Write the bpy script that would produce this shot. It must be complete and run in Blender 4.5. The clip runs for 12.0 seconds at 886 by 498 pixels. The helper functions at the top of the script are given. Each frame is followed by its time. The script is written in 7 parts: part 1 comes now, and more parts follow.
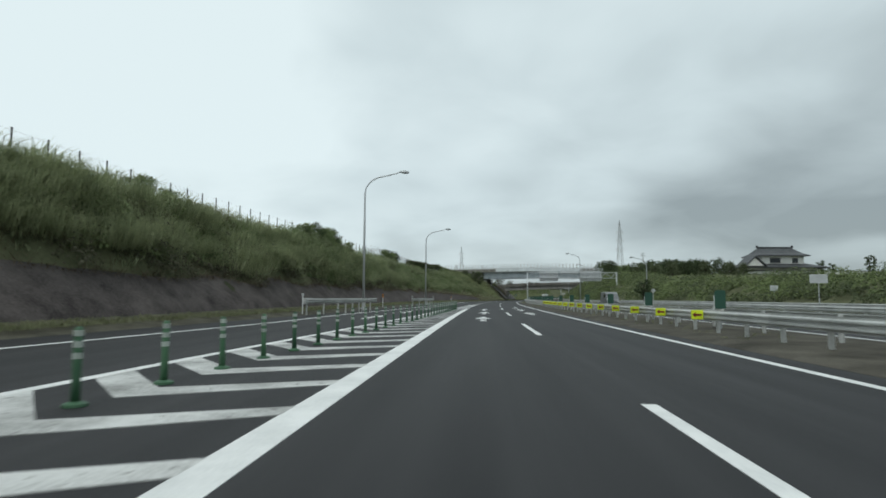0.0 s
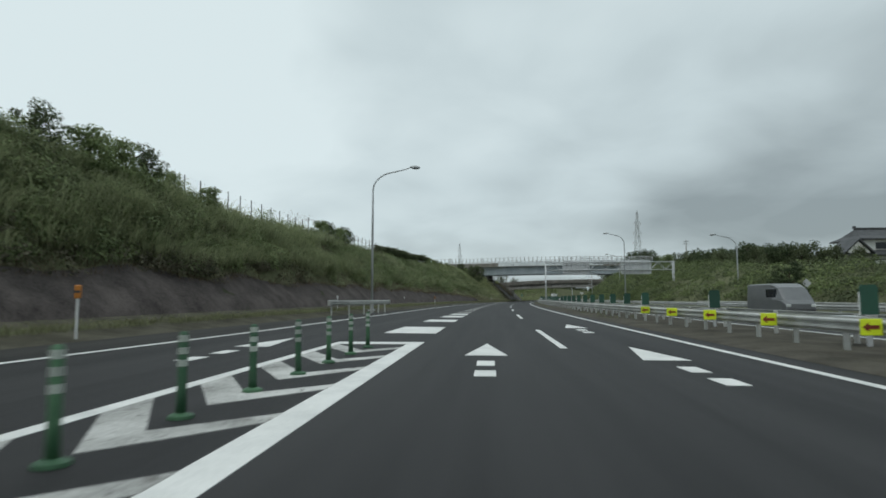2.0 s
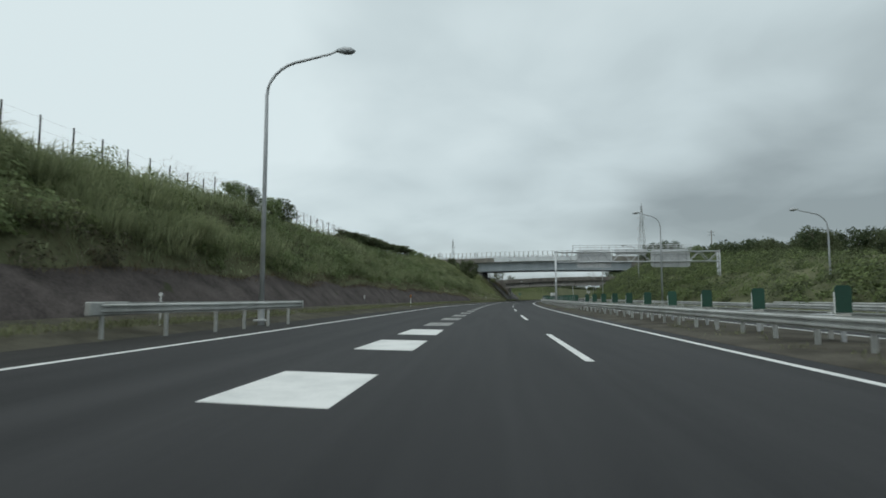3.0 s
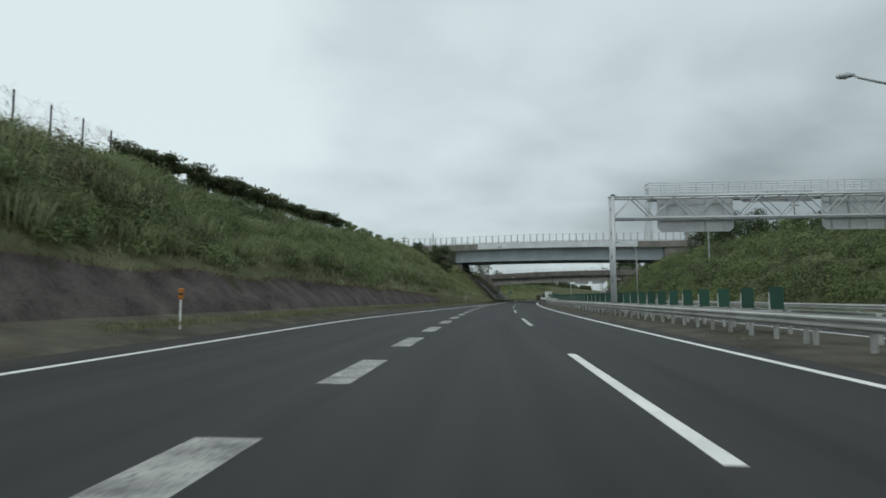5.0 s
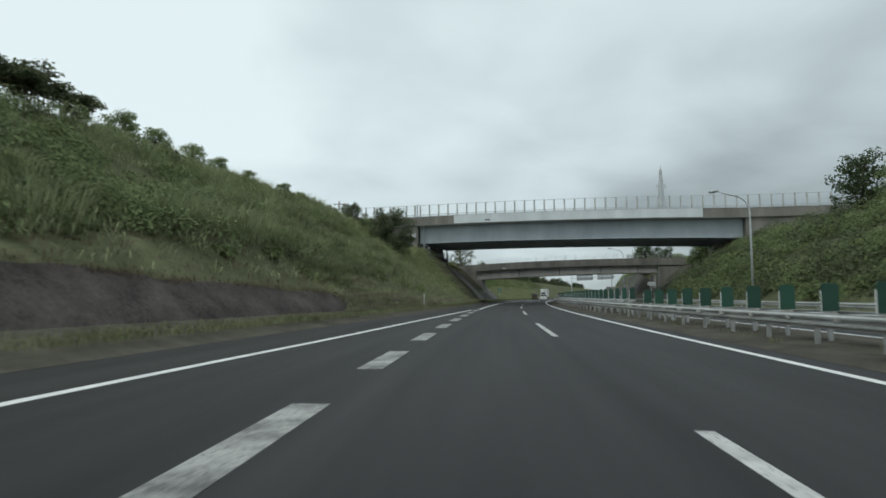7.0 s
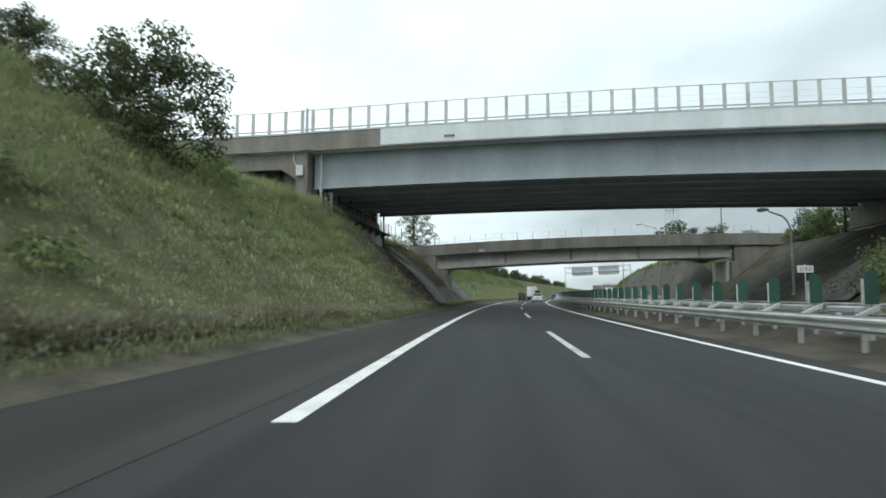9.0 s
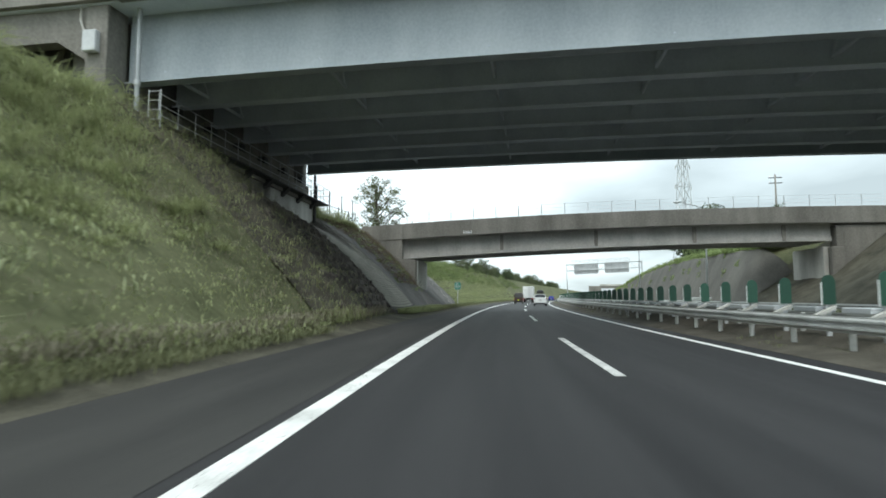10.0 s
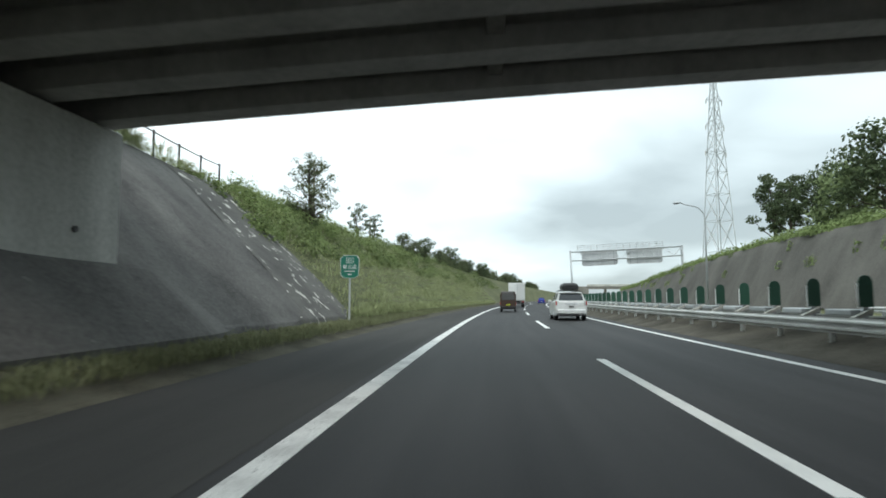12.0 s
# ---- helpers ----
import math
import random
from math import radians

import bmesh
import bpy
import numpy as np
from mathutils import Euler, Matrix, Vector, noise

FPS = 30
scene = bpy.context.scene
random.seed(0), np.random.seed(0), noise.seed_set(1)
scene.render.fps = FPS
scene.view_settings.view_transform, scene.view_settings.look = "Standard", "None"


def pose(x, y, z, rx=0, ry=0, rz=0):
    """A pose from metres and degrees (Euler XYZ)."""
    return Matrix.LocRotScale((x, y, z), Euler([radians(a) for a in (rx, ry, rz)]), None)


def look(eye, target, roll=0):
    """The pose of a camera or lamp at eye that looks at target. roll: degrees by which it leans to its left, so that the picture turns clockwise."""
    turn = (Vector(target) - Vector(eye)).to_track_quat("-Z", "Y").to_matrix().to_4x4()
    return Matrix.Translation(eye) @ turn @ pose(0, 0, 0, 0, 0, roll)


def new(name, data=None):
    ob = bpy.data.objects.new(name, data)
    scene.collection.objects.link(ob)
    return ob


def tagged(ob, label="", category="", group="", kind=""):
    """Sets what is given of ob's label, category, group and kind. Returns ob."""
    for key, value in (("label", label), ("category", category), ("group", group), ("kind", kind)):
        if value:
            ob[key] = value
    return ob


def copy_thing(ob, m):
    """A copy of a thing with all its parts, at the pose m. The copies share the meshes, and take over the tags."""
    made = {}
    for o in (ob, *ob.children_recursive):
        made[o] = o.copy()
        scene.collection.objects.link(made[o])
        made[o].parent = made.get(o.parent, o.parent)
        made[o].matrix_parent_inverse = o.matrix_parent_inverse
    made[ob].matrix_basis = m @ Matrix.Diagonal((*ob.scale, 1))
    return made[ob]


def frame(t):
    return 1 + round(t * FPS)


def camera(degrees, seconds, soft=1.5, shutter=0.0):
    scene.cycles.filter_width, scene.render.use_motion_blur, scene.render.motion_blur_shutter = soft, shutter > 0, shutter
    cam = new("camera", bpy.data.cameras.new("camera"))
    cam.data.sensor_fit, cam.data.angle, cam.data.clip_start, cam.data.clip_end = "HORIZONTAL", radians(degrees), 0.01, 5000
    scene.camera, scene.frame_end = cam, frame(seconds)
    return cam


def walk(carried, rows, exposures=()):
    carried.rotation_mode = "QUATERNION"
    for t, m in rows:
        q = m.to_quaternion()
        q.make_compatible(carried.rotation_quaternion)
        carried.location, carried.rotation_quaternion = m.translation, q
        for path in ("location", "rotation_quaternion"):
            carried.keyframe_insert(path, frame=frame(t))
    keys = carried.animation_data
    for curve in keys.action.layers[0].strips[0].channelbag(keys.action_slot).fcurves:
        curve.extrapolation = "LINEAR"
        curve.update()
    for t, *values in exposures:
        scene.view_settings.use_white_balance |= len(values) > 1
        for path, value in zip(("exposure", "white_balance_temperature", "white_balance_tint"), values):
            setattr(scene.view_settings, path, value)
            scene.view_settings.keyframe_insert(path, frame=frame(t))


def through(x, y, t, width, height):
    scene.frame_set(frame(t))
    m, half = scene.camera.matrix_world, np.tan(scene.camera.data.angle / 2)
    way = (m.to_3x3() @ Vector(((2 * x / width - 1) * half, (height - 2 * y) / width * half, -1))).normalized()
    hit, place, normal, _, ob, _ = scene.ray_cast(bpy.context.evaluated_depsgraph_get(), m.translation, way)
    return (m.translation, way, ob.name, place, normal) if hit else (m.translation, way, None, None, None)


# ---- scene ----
# The road bends gently to the right: a centreline by its curvature, and places given
# as s (metres along it), d (metres to the right of the broken lane line) and z.
KNOTS = [-40, 0, 40, 80, 120, 160, 200, 240, 280, 320, 360, 400, 440, 480, 520, 560, 700]
BEND = [1.05, 1.14, 1.92, 4.81, 4.88, 6.54, 9.34, 9.80, 10.02, 9.0, 8.0, 7.0, 6.0, 5.0, 4.0, 3.0, 0.0]
GRID = np.arange(-100.0, 2600.0, 2.0)
_k = np.interp(GRID, KNOTS, BEND) * 1e-4


def _run(v):
    out = np.concatenate([[0.0], np.cumsum(v[1:] + v[:-1])])
    return out - np.interp(0.0, GRID, out)


TURN = _run(_k)
LINE_X, LINE_Y = _run(np.sin(TURN)), _run(np.cos(TURN))


def at(s, d, z=0.0):
    """World places for road places; numbers or arrays."""
    s, d, z = np.broadcast_arrays(np.asarray(s, float), np.asarray(d, float), np.asarray(z, float))
    t = np.interp(s, GRID, TURN)
    return np.stack([np.interp(s, GRID, LINE_X) + d * np.cos(t), np.interp(s, GRID, LINE_Y) - d * np.sin(t), z], -1)


def stand(s, d, z=0.0, turn=0.0, tilt=0.0):
    """A frame that stands on the road place, x to the right, y along the road."""
    t = float(np.interp(s, GRID, TURN))
    return Matrix.Translation(Vector(at(s, d, z))) @ Euler((0, radians(tilt), radians(turn) - t)).to_matrix().to_4x4()


# Camera: s, d, and how far it looks to the left of the road, up, and leans.
EYE = 1.169
ROWS = [
    (0.0, 21.25, -1.849, 3.653, 4.757, 0.206),
    (0.5, 32.26, -1.809, 3.832, 4.724, 0.198),
    (1.0, 43.41, -1.740, 3.999, 4.761, 0.053),
    (1.5, 54.64, -1.728, 4.167, 4.761, -0.085),
    (2.0, 66.00, -1.748, 4.281, 4.823, -0.037),
    (2.5, 77.42, -1.769, 4.336, 4.790, -0.071),
    (3.0, 88.92, -1.848, 4.323, 4.754, 0.007),
    (3.5, 100.56, -1.816, 4.268, 4.747, -0.016),
    (4.0, 112.24, -1.783, 4.213, 4.740, -0.039),
    (4.5, 123.94, -1.751, 4.158, 4.733, -0.062),
    (5.0, 135.65, -1.719, 4.103, 4.726, -0.085),
    (5.5, 147.35, -1.746, 4.211, 4.684, -0.058),
    (6.0, 159.15, -1.759, 4.270, 4.683, -0.107),
    (6.5, 171.02, -1.850, 4.273, 4.681, -0.035),
    (7.0, 182.64, -1.851, 4.287, 4.617, -0.070),
    (7.5, 194.22, -1.845, 4.268, 4.602, -0.047),
    (8.0, 205.75, -1.838, 4.249, 4.587, -0.025),
    (8.5, 217.22, -1.832, 4.231, 4.572, -0.002),
    (9.0, 228.64, -1.825, 4.212, 4.557, 0.020),
    (9.5, 239.92, -1.818, 4.265, 4.604, -0.059),
    (10.0, 251.01, -1.900, 4.455, 4.690, 0.018),
    (10.5, 262.28, -2.037, 4.546, 4.723, 0.103),
    (11.0, 273.63, -2.094, 4.619, 4.833, 0.109),
    (11.5, 284.90, -2.154, 4.526, 4.900, 0.079),
    (12.0, 296.24, -2.114, 4.395, 4.894, 0.017),
]


def eye_pose(s, d, yaw, pitch, roll):
    e = Vector(at(s, d, EYE))
    a = radians(yaw) - float(np.interp(s, GRID, TURN))
    p = radians(pitch)
    return look(e, e + Vector((-math.sin(a) * math.cos(p), math.cos(a) * math.cos(p), math.sin(p))), roll)


cam = camera(74.4, 12.0, soft=1.7, shutter=0.12)
walk(cam, [(t, eye_pose(s, d, yaw, pitch, roll)) for t, s, d, yaw, pitch, roll in ROWS],
     exposures=[(0.0, -0.02), (1.0, -0.1), (3.0, -0.15), (5.5, -0.1), (7.0, 0.0), (9.0, 0.58), (9.5, 0.75), (10.0, 1.0), (10.5, 0.98), (11.0, 0.7), (11.5, 0.85), (12.0, 0.8)])

# ---- light: an overcast sky and a weak, wide sun ----
SUN_UP, SUN_ROUND = 58.0, 200.0


def make_world():
    w = bpy.data.worlds.new("overcast_sky")
    scene.world = w
    w.use_nodes = True
    n, l = w.node_tree.nodes, w.node_tree.links
    n.clear()
    out, bg = n.new("ShaderNodeOutputWorld"), n.new("ShaderNodeBackground")
    sky = n.new("ShaderNodeTexSky")
    sky.sky_type, sky.sun_disc = "NISHITA", False
    sky.sun_elevation, sky.sun_rotation = radians(SUN_UP), radians(SUN_ROUND)
    dim = n.new("ShaderNodeMix")
    dim.data_type, dim.blend_type = "RGBA", "MULTIPLY"
    dim.inputs[0].default_value = 1.0
    dim.inputs[7].default_value = (0.1, 0.1, 0.1, 1)
    l.new(sky.outputs[0], dim.inputs[6])
    tc = n.new("ShaderNodeTexCoord")
    sep = n.new("ShaderNodeSeparateXYZ")
    l.new(tc.outputs["Generated"], sep.inputs[0])

    def calc(op, a, b, c=0.0):
        m = n.new("ShaderNodeMath")
        m.operation = op
        for i, v in enumerate((a, b, c)):
            if isinstance(v, (int, float)):
                m.inputs[i].default_value = v
            else:
                l.new(v, m.inputs[i])
        return m.outputs[0]

    # the cloud deck seen in perspective
    up = calc("ADD", calc("MAXIMUM", sep.outputs[2], 0.0), 0.26)
    comb = n.new("ShaderNodeCombineXYZ")
    l.new(calc("DIVIDE", sep.outputs[0], up), comb.inputs[0])
    l.new(calc("DIVIDE", sep.outputs[1], up), comb.inputs[1])
    big = n.new("ShaderNodeTexNoise")
    big.inputs["Scale"].default_value, big.inputs["Detail"].default_value = 0.95, 3.0
    big.inputs["Roughness"].default_value = 0.45
    fine = n.new("ShaderNodeTexNoise")
    fine.inputs["Scale"].default_value, fine.inputs["Detail"].default_value = 2.2, 5.0
    fine.inputs["Distortion"].default_value = 0.4
    mp = n.new("ShaderNodeMapping")
    mp.inputs["Location"].default_value = (3.1, 0.4, 0)
    l.new(comb.outputs[0], mp.inputs[0])
    l.new(mp.outputs[0], big.inputs["Vector"])
    l.new(mp.outputs[0], fine.inputs["Vector"])
    side = calc("MULTIPLY", sep.outputs[0], -0.42)
    v = calc("ADD", calc("ADD", calc("MULTIPLY_ADD", big.outputs[0], 1.05, -0.21), calc("MULTIPLY", fine.outputs[0], 0.36)), side)
    v = calc("ADD", v, calc("MULTIPLY", sep.outputs[2], 0.25))
    low = calc("MAXIMUM", calc("MULTIPLY_ADD", sep.outputs[2], -2.2, 1.0), 0.0)
    bank = calc("MINIMUM", calc("MAXIMUM", calc("MULTIPLY_ADD", sep.outputs[0], 2.0, 0.6), 0.0), 1.0)
    v = calc("SUBTRACT", v, calc("MULTIPLY", calc("MULTIPLY", low, bank), 0.21))
    ramp = n.new("ShaderNodeValToRGB")
    e = ramp.color_ramp.elements
    e[0].position, e[0].color = 0.06, (0.31, 0.37, 0.385, 1)
    e[1].position, e[1].color = 0.68, (0.81, 0.93, 0.95, 1)
    mid = ramp.color_ramp.elements.new(0.45)
    mid.color = (0.64, 0.75, 0.775, 1)
    l.new(v, ramp.inputs[0])
    mix = n.new("ShaderNodeMix")
    mix.data_type = "RGBA"
    mix.inputs[0].default_value = 0.93
    l.new(dim.outputs[2], mix.inputs[6])
    l.new(ramp.outputs[0], mix.inputs[7])
    l.new(mix.outputs[2], bg.inputs[0])
    bg.inputs[1].default_value = 1.0
    l.new(bg.outputs[0], out.inputs[0])


make_world()
sun = new("sun", bpy.data.lights.new("sun", "SUN"))
sun.data.energy, sun.data.angle, sun.data.color = 0.6, radians(25), (1.0, 0.96, 0.9)
sun.matrix_basis = look((0, 0, 100), Vector((0, 0, 100)) - Vector((math.sin(radians(SUN_ROUND)) * math.cos(radians(SUN_UP)),
                                                         math.cos(radians(SUN_ROUND)) * math.cos(radians(SUN_UP)), math.sin(radians(SUN_UP)))))


# ---- materials ----
def surface(name, dark, light, coarse=0.4, fine=14.0, rough=0.8, bump=0.3, metal=0.0, streak=0.0, spread=(0.3, 0.7), per="none", spots=None, uv=False, gloss=0.5, vary=0.5):
    """A weathered surface: coarse patches and fine grain between two colours, in metres, with relief."""
    m = bpy.data.materials.new(name)
    m.use_nodes = True
    n, l = m.node_tree.nodes, m.node_tree.links
    b = n["Principled BSDF"]
    b.inputs["Roughness"].default_value, b.inputs["Metallic"].default_value = rough, metal
    b.inputs["Specular IOR Level"].default_value = gloss
    if uv:
        place = n.new("ShaderNodeTexCoord").outputs["UV"]
    elif per == "object":
        place = n.new("ShaderNodeTexCoord").outputs["Object"]
    else:
        place = n.new("ShaderNodeNewGeometry").outputs["Position"]
    mp = n.new("ShaderNodeMapping")
    l.new(place, mp.inputs[0])
    if streak:
        mp.inputs["Scale"].default_value = (1, streak, 1) if uv else (1, 1, streak)
    a = n.new("ShaderNodeTexNoise")
    a.inputs["Scale"].default_value, a.inputs["Detail"].default_value, a.inputs["Roughness"].default_value = coarse, 5, 0.6
    l.new(mp.outputs[0], a.inputs["Vector"])
    f = n.new("ShaderNodeTexNoise")
    f.inputs["Scale"].default_value, f.inputs["Detail"].default_value = fine, 4
    l.new(place, f.inputs["Vector"])
    s = n.new("ShaderNodeMath")
    s.operation = "MULTIPLY_ADD"
    l.new(f.outputs[0], s.inputs[0])
    s.inputs[1].default_value = 0.45
    t = n.new("ShaderNodeMath")
    t.operation = "MULTIPLY_ADD"
    l.new(a.outputs[0], t.inputs[0])
    t.inputs[1].default_value, t.inputs[2].default_value = 0.9, -0.17
    l.new(t.outputs[0], s.inputs[2])
    value = s.outputs[0]
    if per in ("island", "object"):
        r = n.new("ShaderNodeNewGeometry").outputs["Random Per Island"] if per == "island" else n.new("ShaderNodeObjectInfo").outputs["Random"]
        q = n.new("ShaderNodeMath")
        q.operation = "MULTIPLY_ADD"
        l.new(r, q.inputs[0])
        q.inputs[1].default_value = vary
        k = n.new("ShaderNodeMath")
        k.operation = "MULTIPLY_ADD"
        l.new(value, k.inputs[0])
        k.inputs[1].default_value, k.inputs[2].default_value = 1.3 - vary, 0.1 - vary * 0.5
        l.new(k.outputs[0], q.inputs[2])
        value = q.outputs[0]
    ramp = n.new("ShaderNodeValToRGB")
    e = ramp.color_ramp.elements
    e[0].position, e[0].color = spread[0], (*dark, 1)
    e[1].position, e[1].color = spread[1], (*light, 1)
    l.new(value, ramp.inputs[0])
    colour = ramp.outputs[0]
    if spots:
        v = n.new("ShaderNodeTexNoise")
        v.inputs["Scale"].default_value, v.inputs["Detail"].default_value = spots[1], 3
        l.new(place, v.inputs["Vector"])
        g = n.new("ShaderNodeMapRange")
        g.inputs[1].default_value, g.inputs[2].default_value = spots[2], spots[2] + 0.06
        l.new(v.outputs[0], g.inputs[0])
        x = n.new("ShaderNodeMix")
        x.data_type = "RGBA"
        l.new(g.outputs[0], x.inputs[0])
        l.new(colour, x.inputs[6])
        x.inputs[7].default_value = (*spots[0], 1)
        colour = x.outputs[2]
    l.new(colour, b.inputs["Base Color"])
    if bump:
        h = n.new("ShaderNodeBump")
        h.inputs["Strength"].default_value, h.inputs["Distance"].default_value = bump, 0.02
        l.new(value if per == "none" else f.outputs[0], h.inputs["Height"])
        l.new(h.outputs[0], b.inputs["Normal"])
    return m


def leafy(name, dark, light, vary=0.45, through=0.36, coarse=0.45):
    """Leaves and blades: each its own shade, letting some light through."""
    m = surface(name, dark, light, coarse=coarse, fine=2.2, rough=0.75, bump=0, per="island", spread=(0.22, 0.75), gloss=0.12, vary=vary)
    n, l = m.node_tree.nodes, m.node_tree.links
    b, out = n["Principled BSDF"], n["Material Output"]
    tr = n.new("ShaderNodeBsdfTranslucent")
    mix = n.new("ShaderNodeMixShader")
    mix.inputs[0].default_value = through
    col = b.inputs["Base Color"].links[0].from_socket
    l.new(col, tr.inputs[0])
    l.new(b.outputs[0], mix.inputs[1])
    l.new(tr.outputs[0], mix.inputs[2])
    l.new(mix.outputs[0], out.inputs[0])
    return m


def plain(name, colour, rough=0.5, metal=0.0, glow=0.0):
    m = surface(name, [c * 0.82 for c in colour], [min(1, c * 1.12) for c in colour], coarse=2.0, fine=40.0, rough=rough, bump=0.05, metal=metal, per="object")
    if glow:
        b = m.node_tree.nodes["Principled BSDF"]
        b.inputs["Emission Color"].default_value, b.inputs["Emission Strength"].default_value = (*colour, 1), glow
    return m


ASPHALT = surface("worn_asphalt", (0.0105, 0.0105, 0.0118), (0.033, 0.0326, 0.034), coarse=1.3, fine=60, rough=0.72, bump=0.35, streak=0.035, uv=True, gloss=0.3)
SHOULDER = surface("shoulder_asphalt", (0.022, 0.022, 0.0215), (0.050, 0.049, 0.046), coarse=0.7, fine=50, rough=0.85, bump=0.4, streak=0.1, uv=True, gloss=0.25)
BLOCK_PAINT = surface("worn_block_paint", (0.10, 0.10, 0.10), (0.42, 0.42, 0.40), coarse=1.8, fine=26, rough=0.8, bump=0.3, spread=(0.32, 0.62), spots=((0.09, 0.09, 0.09), 20.0, 0.6))
DIRTY_PAINT = surface("dirty_road_paint", (0.20, 0.20, 0.19), (0.62, 0.62, 0.60), coarse=0.9, fine=22, rough=0.78, bump=0.3, spread=(0.3, 0.62), spots=((0.16, 0.155, 0.145), 7.0, 0.63))
PAINT = surface("road_paint", (0.52, 0.53, 0.52), (0.80, 0.80, 0.78), coarse=1.2, fine=30, rough=0.7, bump=0.3, spread=(0.15, 0.6))
WORN_PAINT = surface("worn_road_paint", (0.24, 0.24, 0.24), (0.58, 0.58, 0.56), coarse=1.6, fine=26, rough=0.75, bump=0.3, spread=(0.25, 0.6), spots=((0.14, 0.14, 0.14), 22.0, 0.6))
GROUND = surface("bank_soil", (0.075, 0.083, 0.045), (0.165, 0.172, 0.098), coarse=0.35, fine=6, rough=0.95, bump=0.8, gloss=0.1)
VERGE = surface("gravel_verge", (0.040, 0.037, 0.030), (0.125, 0.115, 0.094), coarse=0.6, fine=22, rough=0.95, bump=0.9, gloss=0.1)
EARTH = surface("damp_verge_earth", (0.05, 0.048, 0.038), (0.13, 0.123, 0.095), coarse=0.7, fine=20, rough=0.95, bump=0.9, gloss=0.1)
SPRAYED = surface("sprayed_mortar", (0.042, 0.036, 0.035), (0.122, 0.106, 0.10), coarse=0.7, fine=9, rough=0.95, bump=1.0, spots=((0.05, 0.055, 0.03), 0.55, 0.66), gloss=0.15)
DARK_SLOPE = surface("dark_stained_slab", (0.060, 0.058, 0.057), (0.155, 0.151, 0.145), coarse=0.5, fine=11, rough=0.92, bump=0.7, streak=0.5, gloss=0.2, spots=((0.30, 0.29, 0.27), 4.5, 0.73))
GREY_SLOPE = surface("grey_slab", (0.06, 0.058, 0.055), (0.12, 0.117, 0.11), coarse=0.5, fine=14, rough=0.92, bump=0.9, gloss=0.2)
PATCHED_SLOPE = surface("patched_slab", (0.07, 0.068, 0.065), (0.14, 0.136, 0.128), coarse=0.5, fine=12, rough=0.92, bump=0.7, spots=((0.50, 0.49, 0.45), 2.3, 0.61), gloss=0.2)
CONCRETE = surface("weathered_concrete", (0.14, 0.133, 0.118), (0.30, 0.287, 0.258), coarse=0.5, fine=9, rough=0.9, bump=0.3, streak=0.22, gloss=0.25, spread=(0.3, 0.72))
PALE_CONCRETE = surface("pale_concrete", (0.35, 0.345, 0.318), (0.54, 0.53, 0.495), coarse=0.7, fine=14, rough=0.88, bump=0.35, streak=0.3, gloss=0.25, spread=(0.32, 0.62))
HIGH_WALL = surface("tall_concrete_wall", (0.06, 0.057, 0.052), (0.155, 0.148, 0.132), coarse=0.35, fine=8, rough=0.92, bump=0.5, streak=0.35, gloss=0.2, spread=(0.2, 0.8))
WHITE_BAND = surface("white_painted_concrete", (0.56, 0.60, 0.61), (0.74, 0.78, 0.79), coarse=0.5, fine=10, rough=0.7, bump=0.15, streak=0.3)
BLUE_STEEL = surface("blue_grey_steel", (0.28, 0.32, 0.345), (0.42, 0.46, 0.485), coarse=0.4, fine=10, rough=0.55, bump=0.08, streak=0.3)
SOFFIT = surface("grey_soffit", (0.50, 0.545, 0.60), (0.64, 0.69, 0.74), coarse=0.6, fine=10, rough=0.9, bump=0.2)
RAIL = surface("galvanised_rail", (0.34, 0.345, 0.33), (0.58, 0.59, 0.57), coarse=0.8, fine=18, rough=0.5, bump=0.1, metal=0.25)
GALV = surface("galvanised_steel", (0.38, 0.40, 0.41), (0.57, 0.59, 0.60), coarse=1.0, fine=24, rough=0.5, bump=0.08, metal=0.3, per="object")
DARK_STEEL = plain("dark_steel", (0.06, 0.06, 0.06), 0.6, 0.3)
BOARD_GREEN = surface("glare_board_green", (0.012, 0.055, 0.035), (0.022, 0.085, 0.055), coarse=2, fine=30, rough=0.5, bump=0.05, per="object")
POST_GREEN = surface("delineator_green", (0.03, 0.09, 0.045), (0.06, 0.15, 0.075), coarse=4, fine=40, rough=0.55, bump=0.05, per="object")
REFLECT = plain("reflective_sleeve", (0.36, 0.40, 0.36), 0.4)
YELLOW = plain("sign_yellow", (0.66, 0.78, 0.025), 0.45)
ARROW_RED = plain("arrow_dark_red", (0.20, 0.035, 0.015), 0.5)
WHITE = plain("white_enamel", (0.75, 0.76, 0.75), 0.4)
SIGN_BACK = surface("sign_back", (0.46, 0.475, 0.485), (0.62, 0.635, 0.64), coarse=0.8, fine=12, rough=0.6, bump=0.05, metal=0.1)
SIGN_GREEN = plain("route_sign_green", (0.015, 0.17, 0.115), 0.45)
ORANGE = plain("orange_reflector", (0.50, 0.19, 0.035), 0.5)
BARK = surface("bark", (0.035, 0.028, 0.02), (0.09, 0.075, 0.055), coarse=3, fine=20, rough=0.95, bump=0.8)
GRASS = leafy("slope_grass", (0.12, 0.152, 0.08), (0.40, 0.44, 0.26), vary=0.3, coarse=0.3)
SHORT_GRASS = leafy("verge_grass", (0.095, 0.105, 0.058), (0.25, 0.265, 0.15), vary=0.35)
DRY_GRASS = leafy("dry_grass", (0.15, 0.138, 0.10), (0.33, 0.31, 0.235), vary=0.3)
